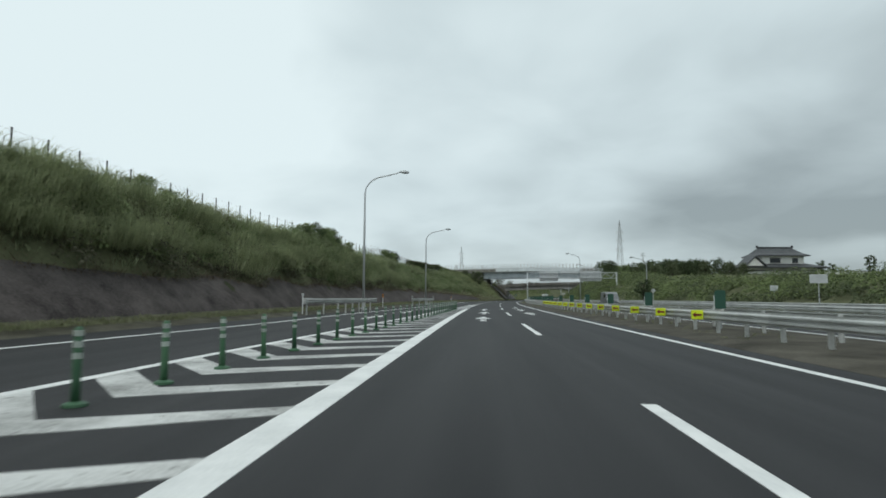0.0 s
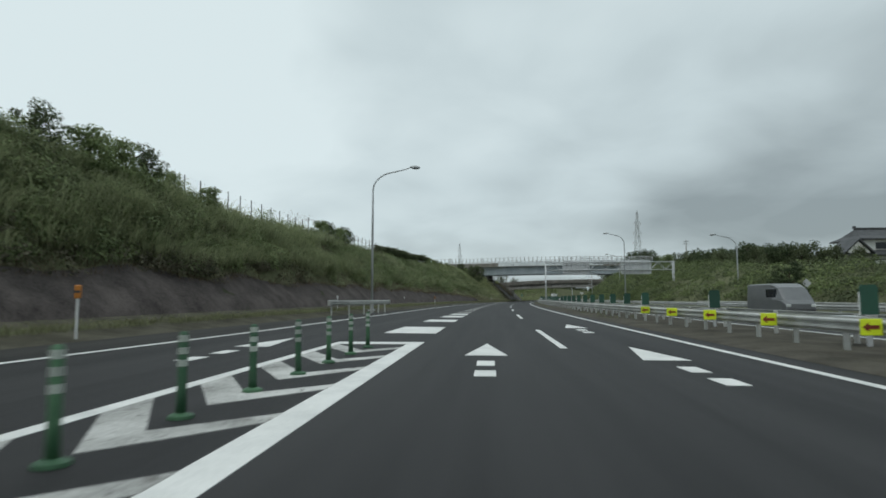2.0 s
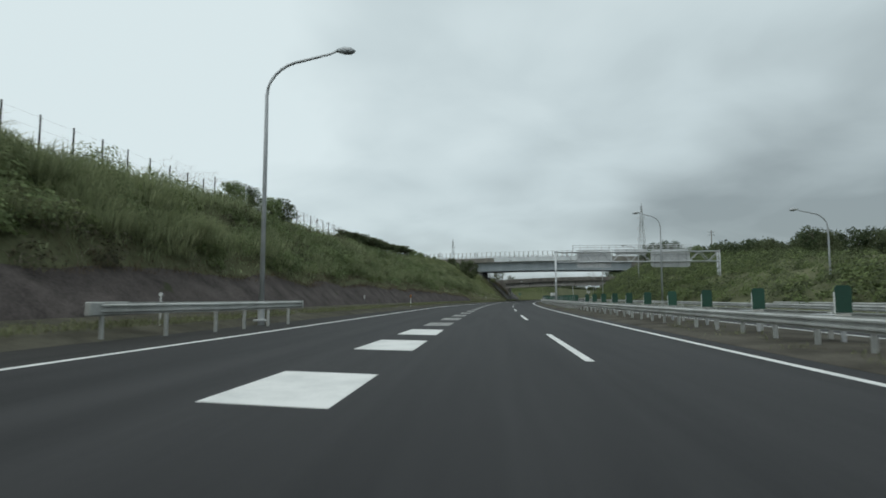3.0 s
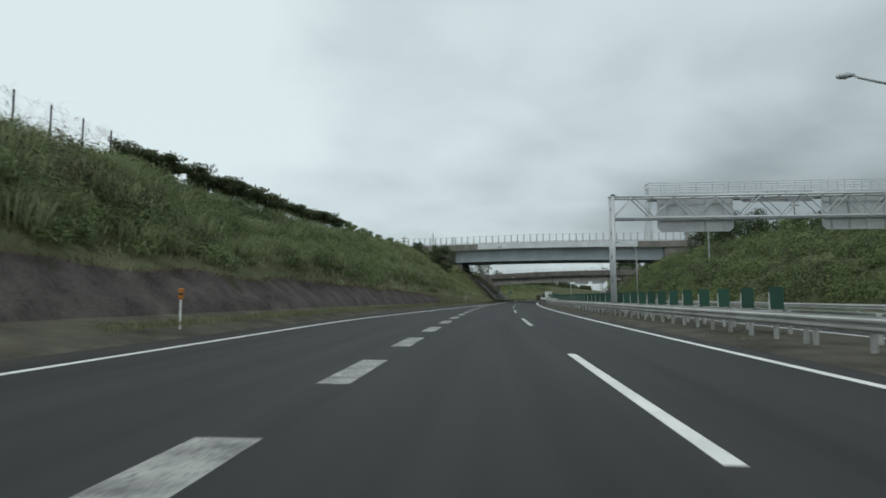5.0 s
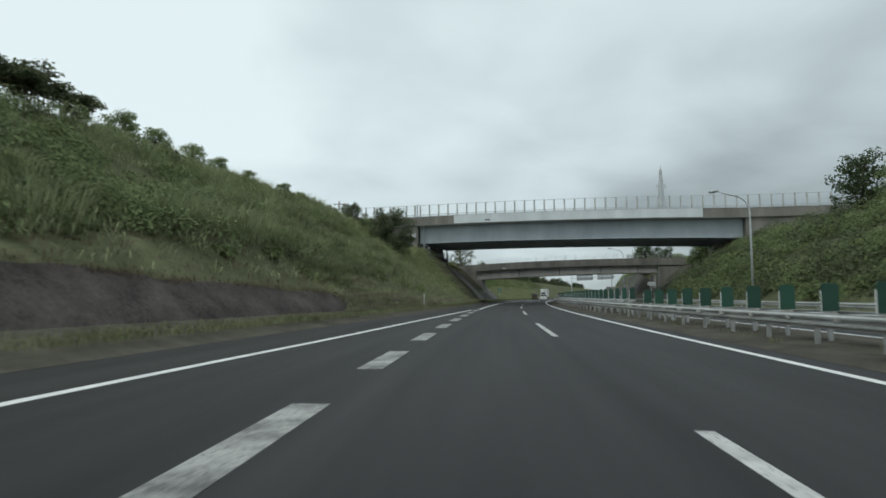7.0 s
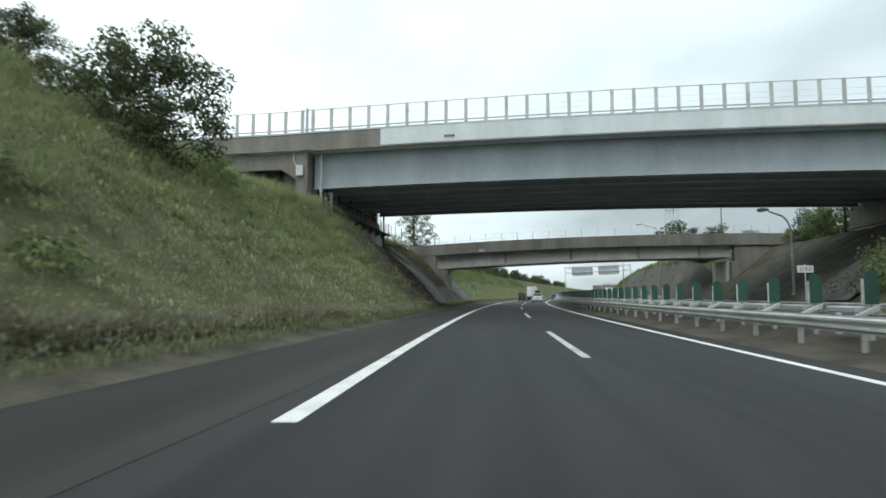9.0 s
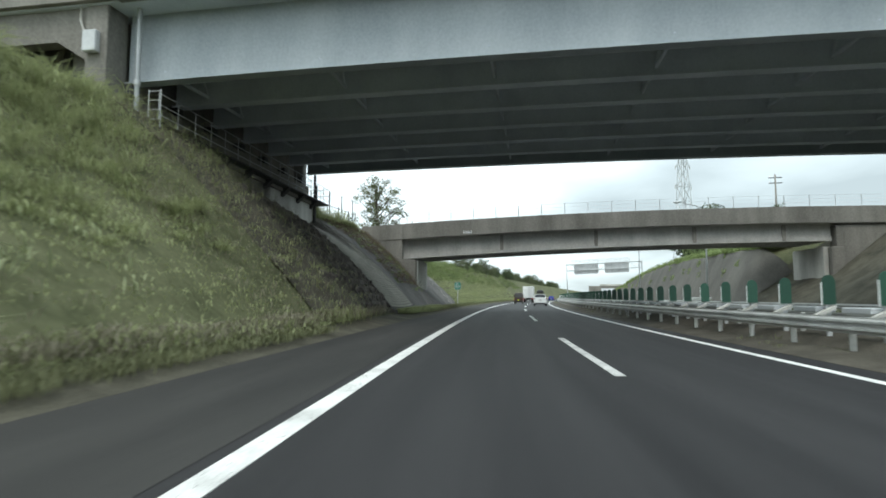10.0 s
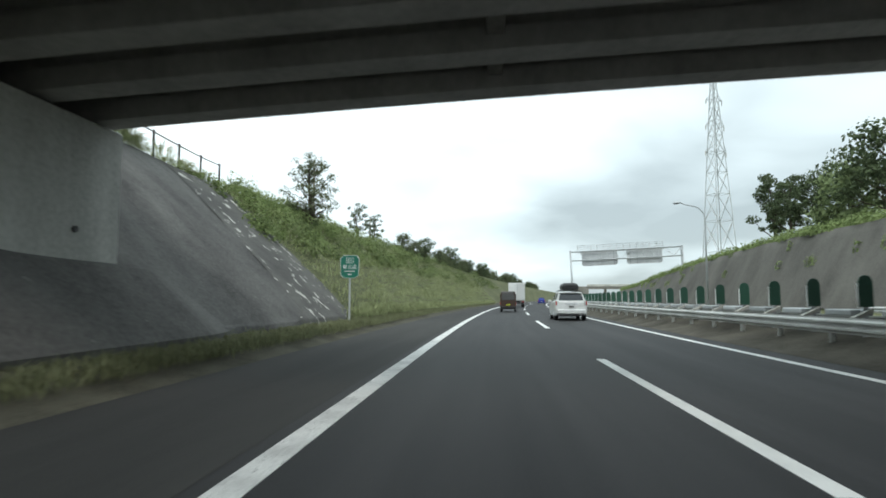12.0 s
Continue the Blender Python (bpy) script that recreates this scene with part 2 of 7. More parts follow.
BEAM = surface("beam_concrete", (0.34, 0.33, 0.31), (0.54, 0.528, 0.50), coarse=0.7, fine=6, rough=0.9, bump=0.3, streak=0.3, gloss=0.25, spread=(0.3, 0.72))
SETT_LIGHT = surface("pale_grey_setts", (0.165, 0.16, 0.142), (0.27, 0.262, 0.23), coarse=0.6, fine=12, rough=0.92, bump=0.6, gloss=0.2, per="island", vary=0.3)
SETT_DARK = surface("darker_grey_setts", (0.09, 0.086, 0.077), (0.20, 0.19, 0.172), coarse=0.5, fine=12, rough=0.92, bump=0.6, gloss=0.2, per="island", vary=0.3)
DEAD_GRASS = leafy("dead_brown_grass", (0.07, 0.052, 0.036), (0.19, 0.15, 0.105), vary=0.4)
EDGE_PAINT = surface("weathered_edge_paint", (0.36, 0.36, 0.35), (0.74, 0.74, 0.72), coarse=1.0, fine=30, rough=0.75, bump=0.3, spread=(0.25, 0.55), spots=((0.12, 0.12, 0.12), 16.0, 0.64))
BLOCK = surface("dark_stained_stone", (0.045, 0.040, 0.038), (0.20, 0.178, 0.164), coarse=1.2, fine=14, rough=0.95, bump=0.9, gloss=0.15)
MEADOW = leafy("meadow_grass", (0.145, 0.165, 0.084), (0.37, 0.41, 0.215), vary=0.22, coarse=0.28)
LIGHT_SHRUB = leafy("light_shrub_leaves", (0.085, 0.12, 0.045), (0.27, 0.34, 0.14), vary=0.35)
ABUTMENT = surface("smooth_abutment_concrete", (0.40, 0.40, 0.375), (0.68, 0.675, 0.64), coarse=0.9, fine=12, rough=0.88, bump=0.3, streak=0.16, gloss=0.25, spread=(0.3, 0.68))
SHRUB = leafy("shrub_leaves", (0.075, 0.105, 0.05), (0.26, 0.32, 0.155), vary=0.35)
BROWN_SHRUB = leafy("brownish_scrub_leaves", (0.06, 0.062, 0.04), (0.19, 0.18, 0.125), vary=0.5)
HEDGE = leafy("hedge_leaves", (0.045, 0.058, 0.032), (0.155, 0.18, 0.10), vary=0.4)
KUDZU = leafy("creeper_leaves", (0.05, 0.075, 0.032), (0.22, 0.27, 0.12), vary=0.28, coarse=0.3)
TREE_LEAF = leafy("tree_leaves", (0.032, 0.047, 0.026), (0.115, 0.148, 0.076))
ROOF_TILE = surface("grey_roof_tiles", (0.032, 0.034, 0.037), (0.08, 0.084, 0.088), coarse=1, fine=8, rough=0.6, bump=0.5)
PLASTER = surface("white_plaster", (0.60, 0.60, 0.57), (0.75, 0.75, 0.72), coarse=0.6, fine=8, rough=0.9, bump=0.1)
GLASS_DARK = plain("dark_window_glass", (0.02, 0.024, 0.028), 0.08)
# lighter grey base colour stands in for the reflection on the van's window
GLASS_REFLECTION = plain("window_glass_painted_reflection", (0.09, 0.09, 0.09), 0.15)
TYRE = plain("tyre_rubber", (0.02, 0.02, 0.02), 0.9)
RIM = plain("alloy_rim", (0.5, 0.5, 0.52), 0.35, 0.8)
CAR_WHITE = plain("pearl_white_car_paint", (0.72, 0.73, 0.72), 0.22)
CAR_RED = plain("dark_red_car_paint", (0.055, 0.030, 0.022), 0.35)
CAR_BLUE = plain("blue_car_paint", (0.02, 0.04, 0.28), 0.25)
TRUCK_WHITE = plain("white_truck_panel", (0.70, 0.71, 0.70), 0.5)
SILVER = plain("silver_grey_car_paint", (0.16, 0.165, 0.17), 0.3, 0.4)
BLACK = plain("black_plastic", (0.018, 0.018, 0.019), 0.5)
LAMP_RED = plain("tail_lamp_red", (0.35, 0.02, 0.02), 0.25)
LENS = plain("lamp_lens", (0.55, 0.57, 0.55), 0.25)


# ---- shapes ----
class Shape:
    """Collects vertices and faces of one mesh."""

    def __init__(self):
        self.v, self.f = [], []

    def add(self, verts, faces):
        k = len(self.v)
        self.v += [tuple(p) for p in verts]
        self.f += [tuple(i + k for i in f) for f in faces]
        return self

    def box(self, x0, x1, y0, y1, z0, z1, c=0.0, m=None):
        """A box, with its edges chamfered by c."""
        if c <= 0:
            vs = [(x, y, z) for x in (x0, x1) for y in (y0, y1) for z in (z0, z1)]
            fs = [(0, 1, 3, 2), (4, 6, 7, 5), (0, 4, 5, 1), (2, 3, 7, 6), (0, 2, 6, 4), (1, 5, 7, 3)]
        else:
            mid, half = Vector(((x0 + x1) / 2, (y0 + y1) / 2, (z0 + z1) / 2)), ((x1 - x0) / 2, (y1 - y0) / 2, (z1 - z0) / 2)
            vs, ids = [], {}
            for sx in (-1, 1):
                for sy in (-1, 1):
                    for sz in (-1, 1):
                        for ax in range(3):
                            p = [sx * (half[0] - c), sy * (half[1] - c), sz * (half[2] - c)]
                            p[ax] = (sx, sy, sz)[ax] * half[ax]
                            ids[sx, sy, sz, ax] = len(vs)
                            vs.append(mid + Vector(p))
            fs = []
            for ax in range(3):
                u, w = (ax + 1) % 3, (ax + 2) % 3
                for sg in (-1, 1):
                    loop = []
                    for a, b in ((-1, -1), (1, -1), (1, 1), (-1, 1)):
                        k = [0, 0, 0]
                        k[ax], k[u], k[w] = sg, a, b
                        loop.append(ids[(*k, ax)])
                    fs.append(loop if sg > 0 else loop[::-1])
                for a in (-1, 1):
                    for b in (-1, 1):
                        k0, k1 = [0, 0, 0], [0, 0, 0]
                        k0[ax], k1[ax] = -1, 1
                        k0[u] = k1[u] = a
                        k0[w] = k1[w] = b
                        loop = [ids[(*k0, u)], ids[(*k1, u)], ids[(*k1, w)], ids[(*k0, w)]]
                        fs.append(loop if a * b > 0 else loop[::-1])
            for sx in (-1, 1):
                for sy in (-1, 1):
                    for sz in (-1, 1):
                        loop = [ids[sx, sy, sz, i] for i in range(3)]
                        fs.append(loop if sx * sy * sz > 0 else loop[::-1])
        if m is not None:
            vs = [m @ Vector(p) for p in vs]
        return self.add(vs, fs)

    def tube(self, path, radius, sides=8, cap=True):
        """A round bar along a path; radius is one number or one for each point."""
        path = [Vector(p) for p in path]
        rad = [radius] * len(path) if isinstance(radius, (int, float)) else list(radius)
        vs, fs = [], []
        for i, p in enumerate(path):
            d = (path[min(i + 1, len(path) - 1)] - path[max(i - 1, 0)]).normalized()
            a = d.cross(Vector((0, 0, 1)) if abs(d.z) < 0.95 else Vector((0, 1, 0))).normalized()
            b = a.cross(d)
            vs += [p + rad[i] * (math.cos(2 * math.pi * k / sides) * a + math.sin(2 * math.pi * k / sides) * b) for k in range(sides)]
        for i in range(len(path) - 1):
            for k in range(sides):
                q = (k + 1) % sides
                fs.append((i * sides + k, i * sides + q, (i + 1) * sides + q, (i + 1) * sides + k))
        if cap:
            fs += [tuple(range(sides))[::-1], tuple(range((len(path) - 1) * sides, len(path) * sides))]
        return self.add(vs, fs)

    def rings(self, rings, closed=True, cap=True):
        """Skin over rings of as many points each."""
        n = len(rings[0])
        vs = [p for r in rings for p in r]
        fs = []
        for i in range(len(rings) - 1):
            for k in range(n if closed else n - 1):
                q = (k + 1) % n
                fs.append((i * n + k, i * n + q, (i + 1) * n + q, (i + 1) * n + k))
        if closed and cap:
            fs += [tuple(range(n))[::-1], tuple(range((len(rings) - 1) * n, len(rings) * n))]
        return self.add(vs, fs)

    def prism(self, outline, z0, z1):
        """An outline in x, y raised from z0 to z1."""
        n = len(outline)
        return self.rings([[(x, y, z0) for x, y in outline], [(x, y, z1) for x, y in outline]])

    def plate(self, outline, y0, y1):
        """An outline in x, z with thickness along y."""
        return self.rings([[(x, y0, z) for x, z in outline], [(x, y1, z) for x, z in outline]])

    def move(self, m):
        self.v = [tuple(m @ Vector(p)) for p in self.v]
        return self


def mesh_of(name, shape, mat, smooth=False):
    me = bpy.data.meshes.new(name)
    me.from_pydata([tuple(p) for p in shape.v], [], shape.f)
    bm = bmesh.new()
    bm.from_mesh(me)
    bmesh.ops.recalc_face_normals(bm, faces=bm.faces)
    bm.to_mesh(me)
    bm.free()
    me.materials.append(mat)
    if smooth:
        me.polygons.foreach_set("use_smooth", [True] * len(me.polygons))
    return me


def big_mesh(name, verts, faces, mat, uv=None, smooth=False):
    """A large mesh from arrays; faces all with as many corners."""
    me = bpy.data.meshes.new(name)
    nf, k = faces.shape
    me.vertices.add(len(verts))
    me.vertices.foreach_set("co", np.asarray(verts, np.float32).ravel())
    me.loops.add(nf * k)
    me.loops.foreach_set("vertex_index", faces.astype(np.int32).ravel())
    me.polygons.add(nf)
    me.polygons.foreach_set("loop_start", np.arange(0, nf * k, k, dtype=np.int32))
    me.update(calc_edges=True)
    if uv is not None:
        layer = me.uv_layers.new(name="metres")
        layer.data.foreach_set("uv", np.asarray(uv, np.float32)[faces.ravel()].ravel())
    if smooth:
        me.polygons.foreach_set("use_smooth", np.ones(nf, bool))
    me.materials.append(mat)
    me.validate()
    return me


def text_mesh(text, size, mat):
    cu = bpy.data.curves.new("lettering", "FONT")
    cu.body, cu.size, cu.align_x, cu.align_y, cu.extrude = text, size, "CENTER", "CENTER", 0.003
    ob = bpy.data.objects.new("lettering", cu)
    scene.collection.objects.link(ob)
    me = bpy.data.meshes.new_from_object(ob.evaluated_get(bpy.context.evaluated_depsgraph_get()))
    bpy.data.objects.remove(ob)
    me.materials.clear()
    me.materials.append(mat)
    return me


def thing(name, m, label, category, group="", kind=""):
    """An Empty at a thing's base, which carries its parts."""
    ob = new(name)
    ob.matrix_basis = m
    ob.empty_display_size = 0.2
    return tagged(ob, label, category, group, kind)


def part(name, shape, mat, parent, label="", world=False, smooth=False):
    """One mesh under a thing or under a part; world: its vertices are world places."""
    if world:
        up = parent.matrix_basis if parent.parent is None else parent.parent.matrix_basis @ parent.matrix_basis
        shape.move(up.inverted())
    ob = new(name, mesh_of(name, shape, mat, smooth))
    ob.parent = parent
    if label:
        ob["label"] = label
    return ob


def shared(name, me, parent, m=None):
    """A part that shares its mesh with others alike."""
    ob = new(name, me)
    ob.parent = parent
    if m is not None:
        ob.matrix_basis = m
    return ob


def sheet(name, s, cols, mat, label, category, smooth=False):
    """A sheet over the road's places: cols is a list of (d, z) arrays, one for each line along s."""
    s = np.asarray(s, float)
    d = np.stack([np.broadcast_to(c[0], s.shape) for c in cols], 1)
    z = np.stack([np.broadcast_to(c[1], s.shape) for c in cols], 1)
    n, k = d.shape
    v = at(s[:, None], d, z).reshape(-1, 3)
    i = np.arange((n - 1) * k).reshape(n - 1, k)[:, :-1].ravel()
    f = np.stack([i, i + 1, i + k + 1, i + k], 1)
    uv = np.stack([d, np.broadcast_to(s[:, None], d.shape)], -1).reshape(-1, 2)
    return tagged(new(name, big_mesh(name, v, f, mat, uv, smooth)), label, category, kind="structure")


def band(s, dl, dr, z=0.006, low=-0.01):
    """A painted strip with its thickness, between two lines along s."""
    s = np.asarray(s, float)
    dl, dr = np.broadcast_to(dl, s.shape), np.broadcast_to(dr, s.shape)
    return Shape().rings([[at(a, l, low), at(a, r, low), at(a, r, z), at(a, l, z)] for a, l, r in zip(s, dl, dr)])


def flat(corners, z=0.006, low=-0.01):
    """A painted patch with its thickness; corners in s, d."""
    return Shape().rings([[at(s, d, low) for s, d in corners], [at(s, d, z) for s, d in corners]])


def lerp(s, xs, ys):
    return np.interp(s, xs, ys)


def wobble(s, d, scale, seed, n=6):
    """Smooth noise over road places, from sums of waves."""
    r = np.random.RandomState(seed)
    out = 0.0
    for k in range(n):
        a, b, p = r.uniform(-1, 1), r.uniform(-1, 1), r.uniform(0, 6.28)
        out = out + np.sin((a * s + b * d) * (1.6 ** k) / scale + p) / (1.35 ** k)
    return out / 2.2


# ---- the ground: one sheet, with the cutting's banks ----
LS = [-100, 30, 60, 95, 150, 180, 195, 215, 230, 240, 248, 256, 262, 270.6, 273, 279, 289.4, 290.4, 300, 310, 320, 340, 400, 470, 620, 2600]
EDGE_L = [-17, -15.0, -13.3, -12.5, -10.6, -10.1, -9.0, -7.6, -7.0, -6.65, -6.5, -6.4, -6.4, -6.4, -6.4, -6.4, -6.4, -6.4, -6.5, -6.5, -6.5, -6.4, -6.4, -6.4, -6.4, -6.4]
FOOT_L = [-19, -16.8, -16.2, -15.5, -13.6, -12.6, -11.5, -9.9, -8.9, -8.2, -7.9, -7.6, -7.5, -7.5, -7.6, -7.7, -7.7, -7.7, -7.9, -8.25, -8.2, -8.2, -8.2, -8.2, -8.2, -8.2]
FOOT_Z = [0.3, 0.3, 0.4, 0.5, 0.55, 0.5, 0.45, 0.35, 0.32, 0.3, 0.27, 0.25, 0.25, 0.2, 0.2, 0.2, 0.2, 0.2, 0.3, 0.3, 0.3, 0.3, 0.3, 0.3, 0.3, 0.3]
TOP_D = [-25, -23.5, -23.5, -23.5, -23.5, -23.5, -23.3, -22.5, -21.8, -20, -18.2, -16, -15.6, -15.5, -15.2, -15.1, -15.0, -15.9, -14.4, -14.6, -15, -16, -16, -16, -16, -16]
TOP_Z = [7.2, 7.2, 7.4, 8.1, 8.4, 8.65, 9.0, 9.9, 10.3, 10.2, 8.7, 7.3, 7.4, 8.3, 8.2, 6.85, 6.1, 7.0, 6.9, 6.6, 6.4, 7.0, 7.5, 7.8, 7.5, 0.3]
WALL_H = [1.9, 1.9, 1.9, 1.9, 1.8, 1.7, 1.5, 0.9, 0.6, 0.3, 0.3, 0.3, 0.3, 0.3, 0.3, 0.3, 0.3, 0.3, 0.3, 0.3, 0.3, 0.3, 0.3, 0.3, 0.3, 0.3]
BEYOND = [0.9, 0.9, 0.9, 0.9, 0.9, 0.9, 0.9, 0.9, 0.9, 1.2, 2.0, 3.4, 4.0, 4.2, 0.0, 0.0, 0.0, 0.5, 0.5, 0.5, 0.5, 0.6, 0.6, 0.6, 0.6, 0.0]

RS = [-100, 60, 100, 142, 180, 205, 230, 262, 270, 287, 293, 300, 308, 311, 340, 355, 380, 430, 500, 620, 2600]
OPP_L = [8.95, 8.95, 8.95, 8.95, 8.9, 8.4, 7.9, 7.9, 7.9, 7.9, 7.9, 7.9, 7.9, 7.9, 7.9, 7.9, 7.9, 7.9, 7.9, 7.9, 7.9]
OPP_R = [29, 29, 28, 25, 19, 17, 17, 17, 17, 17, 17, 17, 17, 17, 17, 17, 17, 17, 17, 17, 17]
FOOT_R = [31, 31, 30, 27, 21.5, 19.5, 19.2, 19, 19, 19.3, 19.5, 19.8, 20, 20.3, 20.5, 20.5, 20.5, 20.5, 20.5, 20, 20]
MID_R = [36, 36, 35, 31.5, 27, 24.5, 24.2, 24, 23.5, 23.8, 24.1, 24.6, 24.8, 23.0, 23.4, 23.4, 23.4, 23, 22.5, 22, 22]
MID_Z = [2.2, 2.2, 2.4, 3.0, 3.9, 4.4, 4.6, 4.8, 3.5, 3.2, 3.1, 3.0, 3.0, 5.8, 6.4, 6.4, 5.8, 3.8, 2.4, 1.5, 0.3]
TOP_R = [44, 42, 42, 38, 35, 33, 31.5, 31, 30.2, 29.8, 29.6, 29.3, 29.3, 27.4, 29, 29, 29, 28, 27, 27, 27]
TOPR_Z = [3.6, 3.6, 3.8, 4.9, 6.9, 8.2, 8.9, 9.2, 7.1, 6.95, 6.85, 6.85, 6.85, 7.0, 7.6, 7.6, 7.0, 5.0, 3.4, 2.0, 0.3]


def left_line(s, t):
    """The left bank between its mortar foot (t = 0), the mortar's top (1) and the crest (2)."""
    df, zf = lerp(s, LS, FOOT_L), lerp(s, LS, FOOT_Z)
    h = lerp(s, LS, WALL_H)
    h = h * (1 + 0.16 * wobble(s, 0 * s, 1.6, 77, 4))
    dw, zw = df - h * 1.05, zf + h
    dt, zt = lerp(s, LS, TOP_D), lerp(s, LS, TOP_Z)
    a, b = np.clip(t, 0, 1), np.clip(t - 1, 0, 1)
    d = df + (dw - df) * a + (dt - dw) * b
    z = zf + (zw - zf) * a + (zt - zw) * b
    lumpy = lerp(s, [0, 200, 232, 262, 270, 321, 335], [0.85, 0.85, 0.36, 0.28, 0.0, 0.0, 0.3])
    swell = np.sqrt(np.sin(np.pi * np.clip(b, 0, 1)).clip(0)) * (lumpy * (wobble(s, d, 0.62, 3, 3) + 0.3 * wobble(s, d, 3.0, 4, 2)) + 0.12)
    swell = swell + lerp(s, [266, 274, 298, 304], [0.0, 0.55, 0.55, 0.0]) * np.sin(np.pi * b)
    return d, z + swell


def right_line(s, t):
    """The right bank from its foot (0) over its middle (1) to the crest (2)."""
    a, b = np.clip(t, 0, 1), np.clip(t - 1, 0, 1)
    df, dm, dt = lerp(s, RS, FOOT_R), lerp(s, RS, MID_R), lerp(s, RS, TOP_R)
    zm, zt = lerp(s, RS, MID_Z), lerp(s, RS, TOPR_Z)
    d = df + (dm - df) * a + (dt - dm) * b
    z = 0.4 + (zm - 0.4) * a + (zt - zm) * b
    return d, z + np.sin(np.pi * np.clip(t, 0, 2) / 2) * lerp(s, [260, 268, 308, 312], [0.5, 0.0, 0.0, 0.12]) * wobble(s, d, 0.8, 8, 3)


def build_ground():
    s = np.concatenate([np.arange(-100, 10, 2.0), np.arange(10, 300, 0.8), np.arange(300, 480, 2.0), [270.7, 272.9, 289.3, 290.5], np.arange(480, 700, 10), np.arange(700, 2600, 100)])
    s = np.unique(s)
    one = np.ones_like(s)
    cols = [(-1500 * one, 4.0 + 0 * s), (-300 * one, 6 + 0 * s)]
    dt, zt = left_line(s, 2.0)
    by = lerp(s, LS, BEYOND)
    cols += [(dt - 40, zt + by * 1.2), (dt - 10.5, zt + by), (dt - 4.5, zt + by * 0.4)]
    cols += [left_line(s, t) for t in (2.0, 1.93, 1.86, 1.78, 1.7, 1.62, 1.54, 1.46, 1.38, 1.3, 1.22, 1.14, 1.07, 1.0, 0.5, 0.0)]
    e = lerp(s, LS, EDGE_L)
    cols += [(e - 0.5, 0.05 + 0 * s), (e + 0.1, -0.06 + 0 * s), (3.9 * one, -0.06 + 0 * s), (4.3 * one, 0.02 + 0 * s), (5.2 * one, 0.06 + 0 * s), (6.6 * one, 0.06 + 0 * s)]
    o = lerp(s, RS, OPP_R)
    cols.append((lerp(s, RS, OPP_L) - 0.05, -0.06 + 0 * s))
    cols += [(o - 0.1, -0.06 + 0 * s), (o + 0.5, 0.05 + 0 * s)]
    cols += [right_line(s, t) for t in (0.0, 0.17, 0.33, 0.5, 0.66, 0.83, 1.0, 1.17, 1.33, 1.5, 1.67, 1.83, 2.0)]
    d2, z2 = right_line(s, 2.0)
    cols += [(d2 + 3, z2 + 0.2), (d2 + 25, z2 + 0.4), (300 * one, 6 + 0 * s), (1500 * one, 4 + 0 * s)]
    sheet("ground", s, cols, GROUND, "grassy banks and flat land along the expressway cutting", "ground", smooth=True)


build_ground()

# ---- carriageways ----
rs = np.concatenate([np.arange(-100, 700, 4.0), np.arange(700, 2600, 100)])
edge = lerp(rs, LS, EDGE_L)
sheet("road", rs, [(edge + (4.1 - edge) * k / 10, 0 * rs) for k in range(11)], ASPHALT, "dark worn asphalt carriageway with two lanes and a merging lane", "road")
o, ol = lerp(rs, RS, OPP_R), lerp(rs, RS, OPP_L)
sheet("road_opposite", rs, [(ol + (o - ol) * k / 6, 0 * rs) for k in range(7)], ASPHALT, "asphalt carriageway of the opposite direction", "road")
ms = np.arange(-100, 620, 3.0)
hump = lerp(ms, [215, 232, 286, 298, 620], [0.0, 0.75, 0.8, 1.1, 1.1])
near = lerp(ms, [286, 298], [0.0, 1.0])
sheet("verge_median", ms, [(4.1, 0.0 * ms + 0.004), (4.35, 0.05 + 0.02 * wobble(ms, 0 * ms, 2, 4)), (4.85, 0.075 + 0.10 * near + 0.03 * wobble(ms, 0 * ms, 3, 5)), (5.2, 0.08 + 0.14 * near + 0.05 * hump), (5.55, 0.085 + 0.27 * hump + 0.02 * wobble(ms, 0 * ms, 3, 6)), (6.1, 0.085 + 0.30 * hump), (6.7, 0.085 + 0.26 * hump), (lerp(ms, RS, OPP_L) - 0.25, 0.05 + 0.16 * hump), (lerp(ms, RS, OPP_L) + 0.05, 0.004 + 0 * ms)],
      VERGE, "gravelly median strip with sparse weeds", "verge", smooth=True)
ve = lerp(ms, LS, EDGE_L)
vf, vz = left_line(ms, 0.0)
sheet("verge_left", ms, [(ve + 0.02, 0.004 + 0 * ms), (ve - 0.25, 0.05 + 0.02 * wobble(ms, 0 * ms, 2, 14)), ((ve + vf) / 2, 0.02 + vz * 0.55 + 0.03 * wobble(ms, 0 * ms, 3, 15)), (vf, vz + 0.03)],
      EARTH, "narrow earthy verge at the foot of the bank", "verge", smooth=True)

ss = np.arange(60, 620, 3.0)
si = lerp(ss, [60, 66, 86, 106, 150, 167, 189, 210, 232, 240], [-11.3, -11.2, -10.1, -9.65, -9.25, -9.05, -7.25, -5.65, -4.35, -3.98])
so = lerp(ss, LS, EDGE_L) + 0.03
sheet("shoulder_left", ss, [(so, 0.004 + 0 * ss), ((so + si) / 2, 0.0045 + 0 * ss), (si, 0.004 + 0 * ss)], SHOULDER, "greyer worn asphalt shoulder beside the edge line", "road")

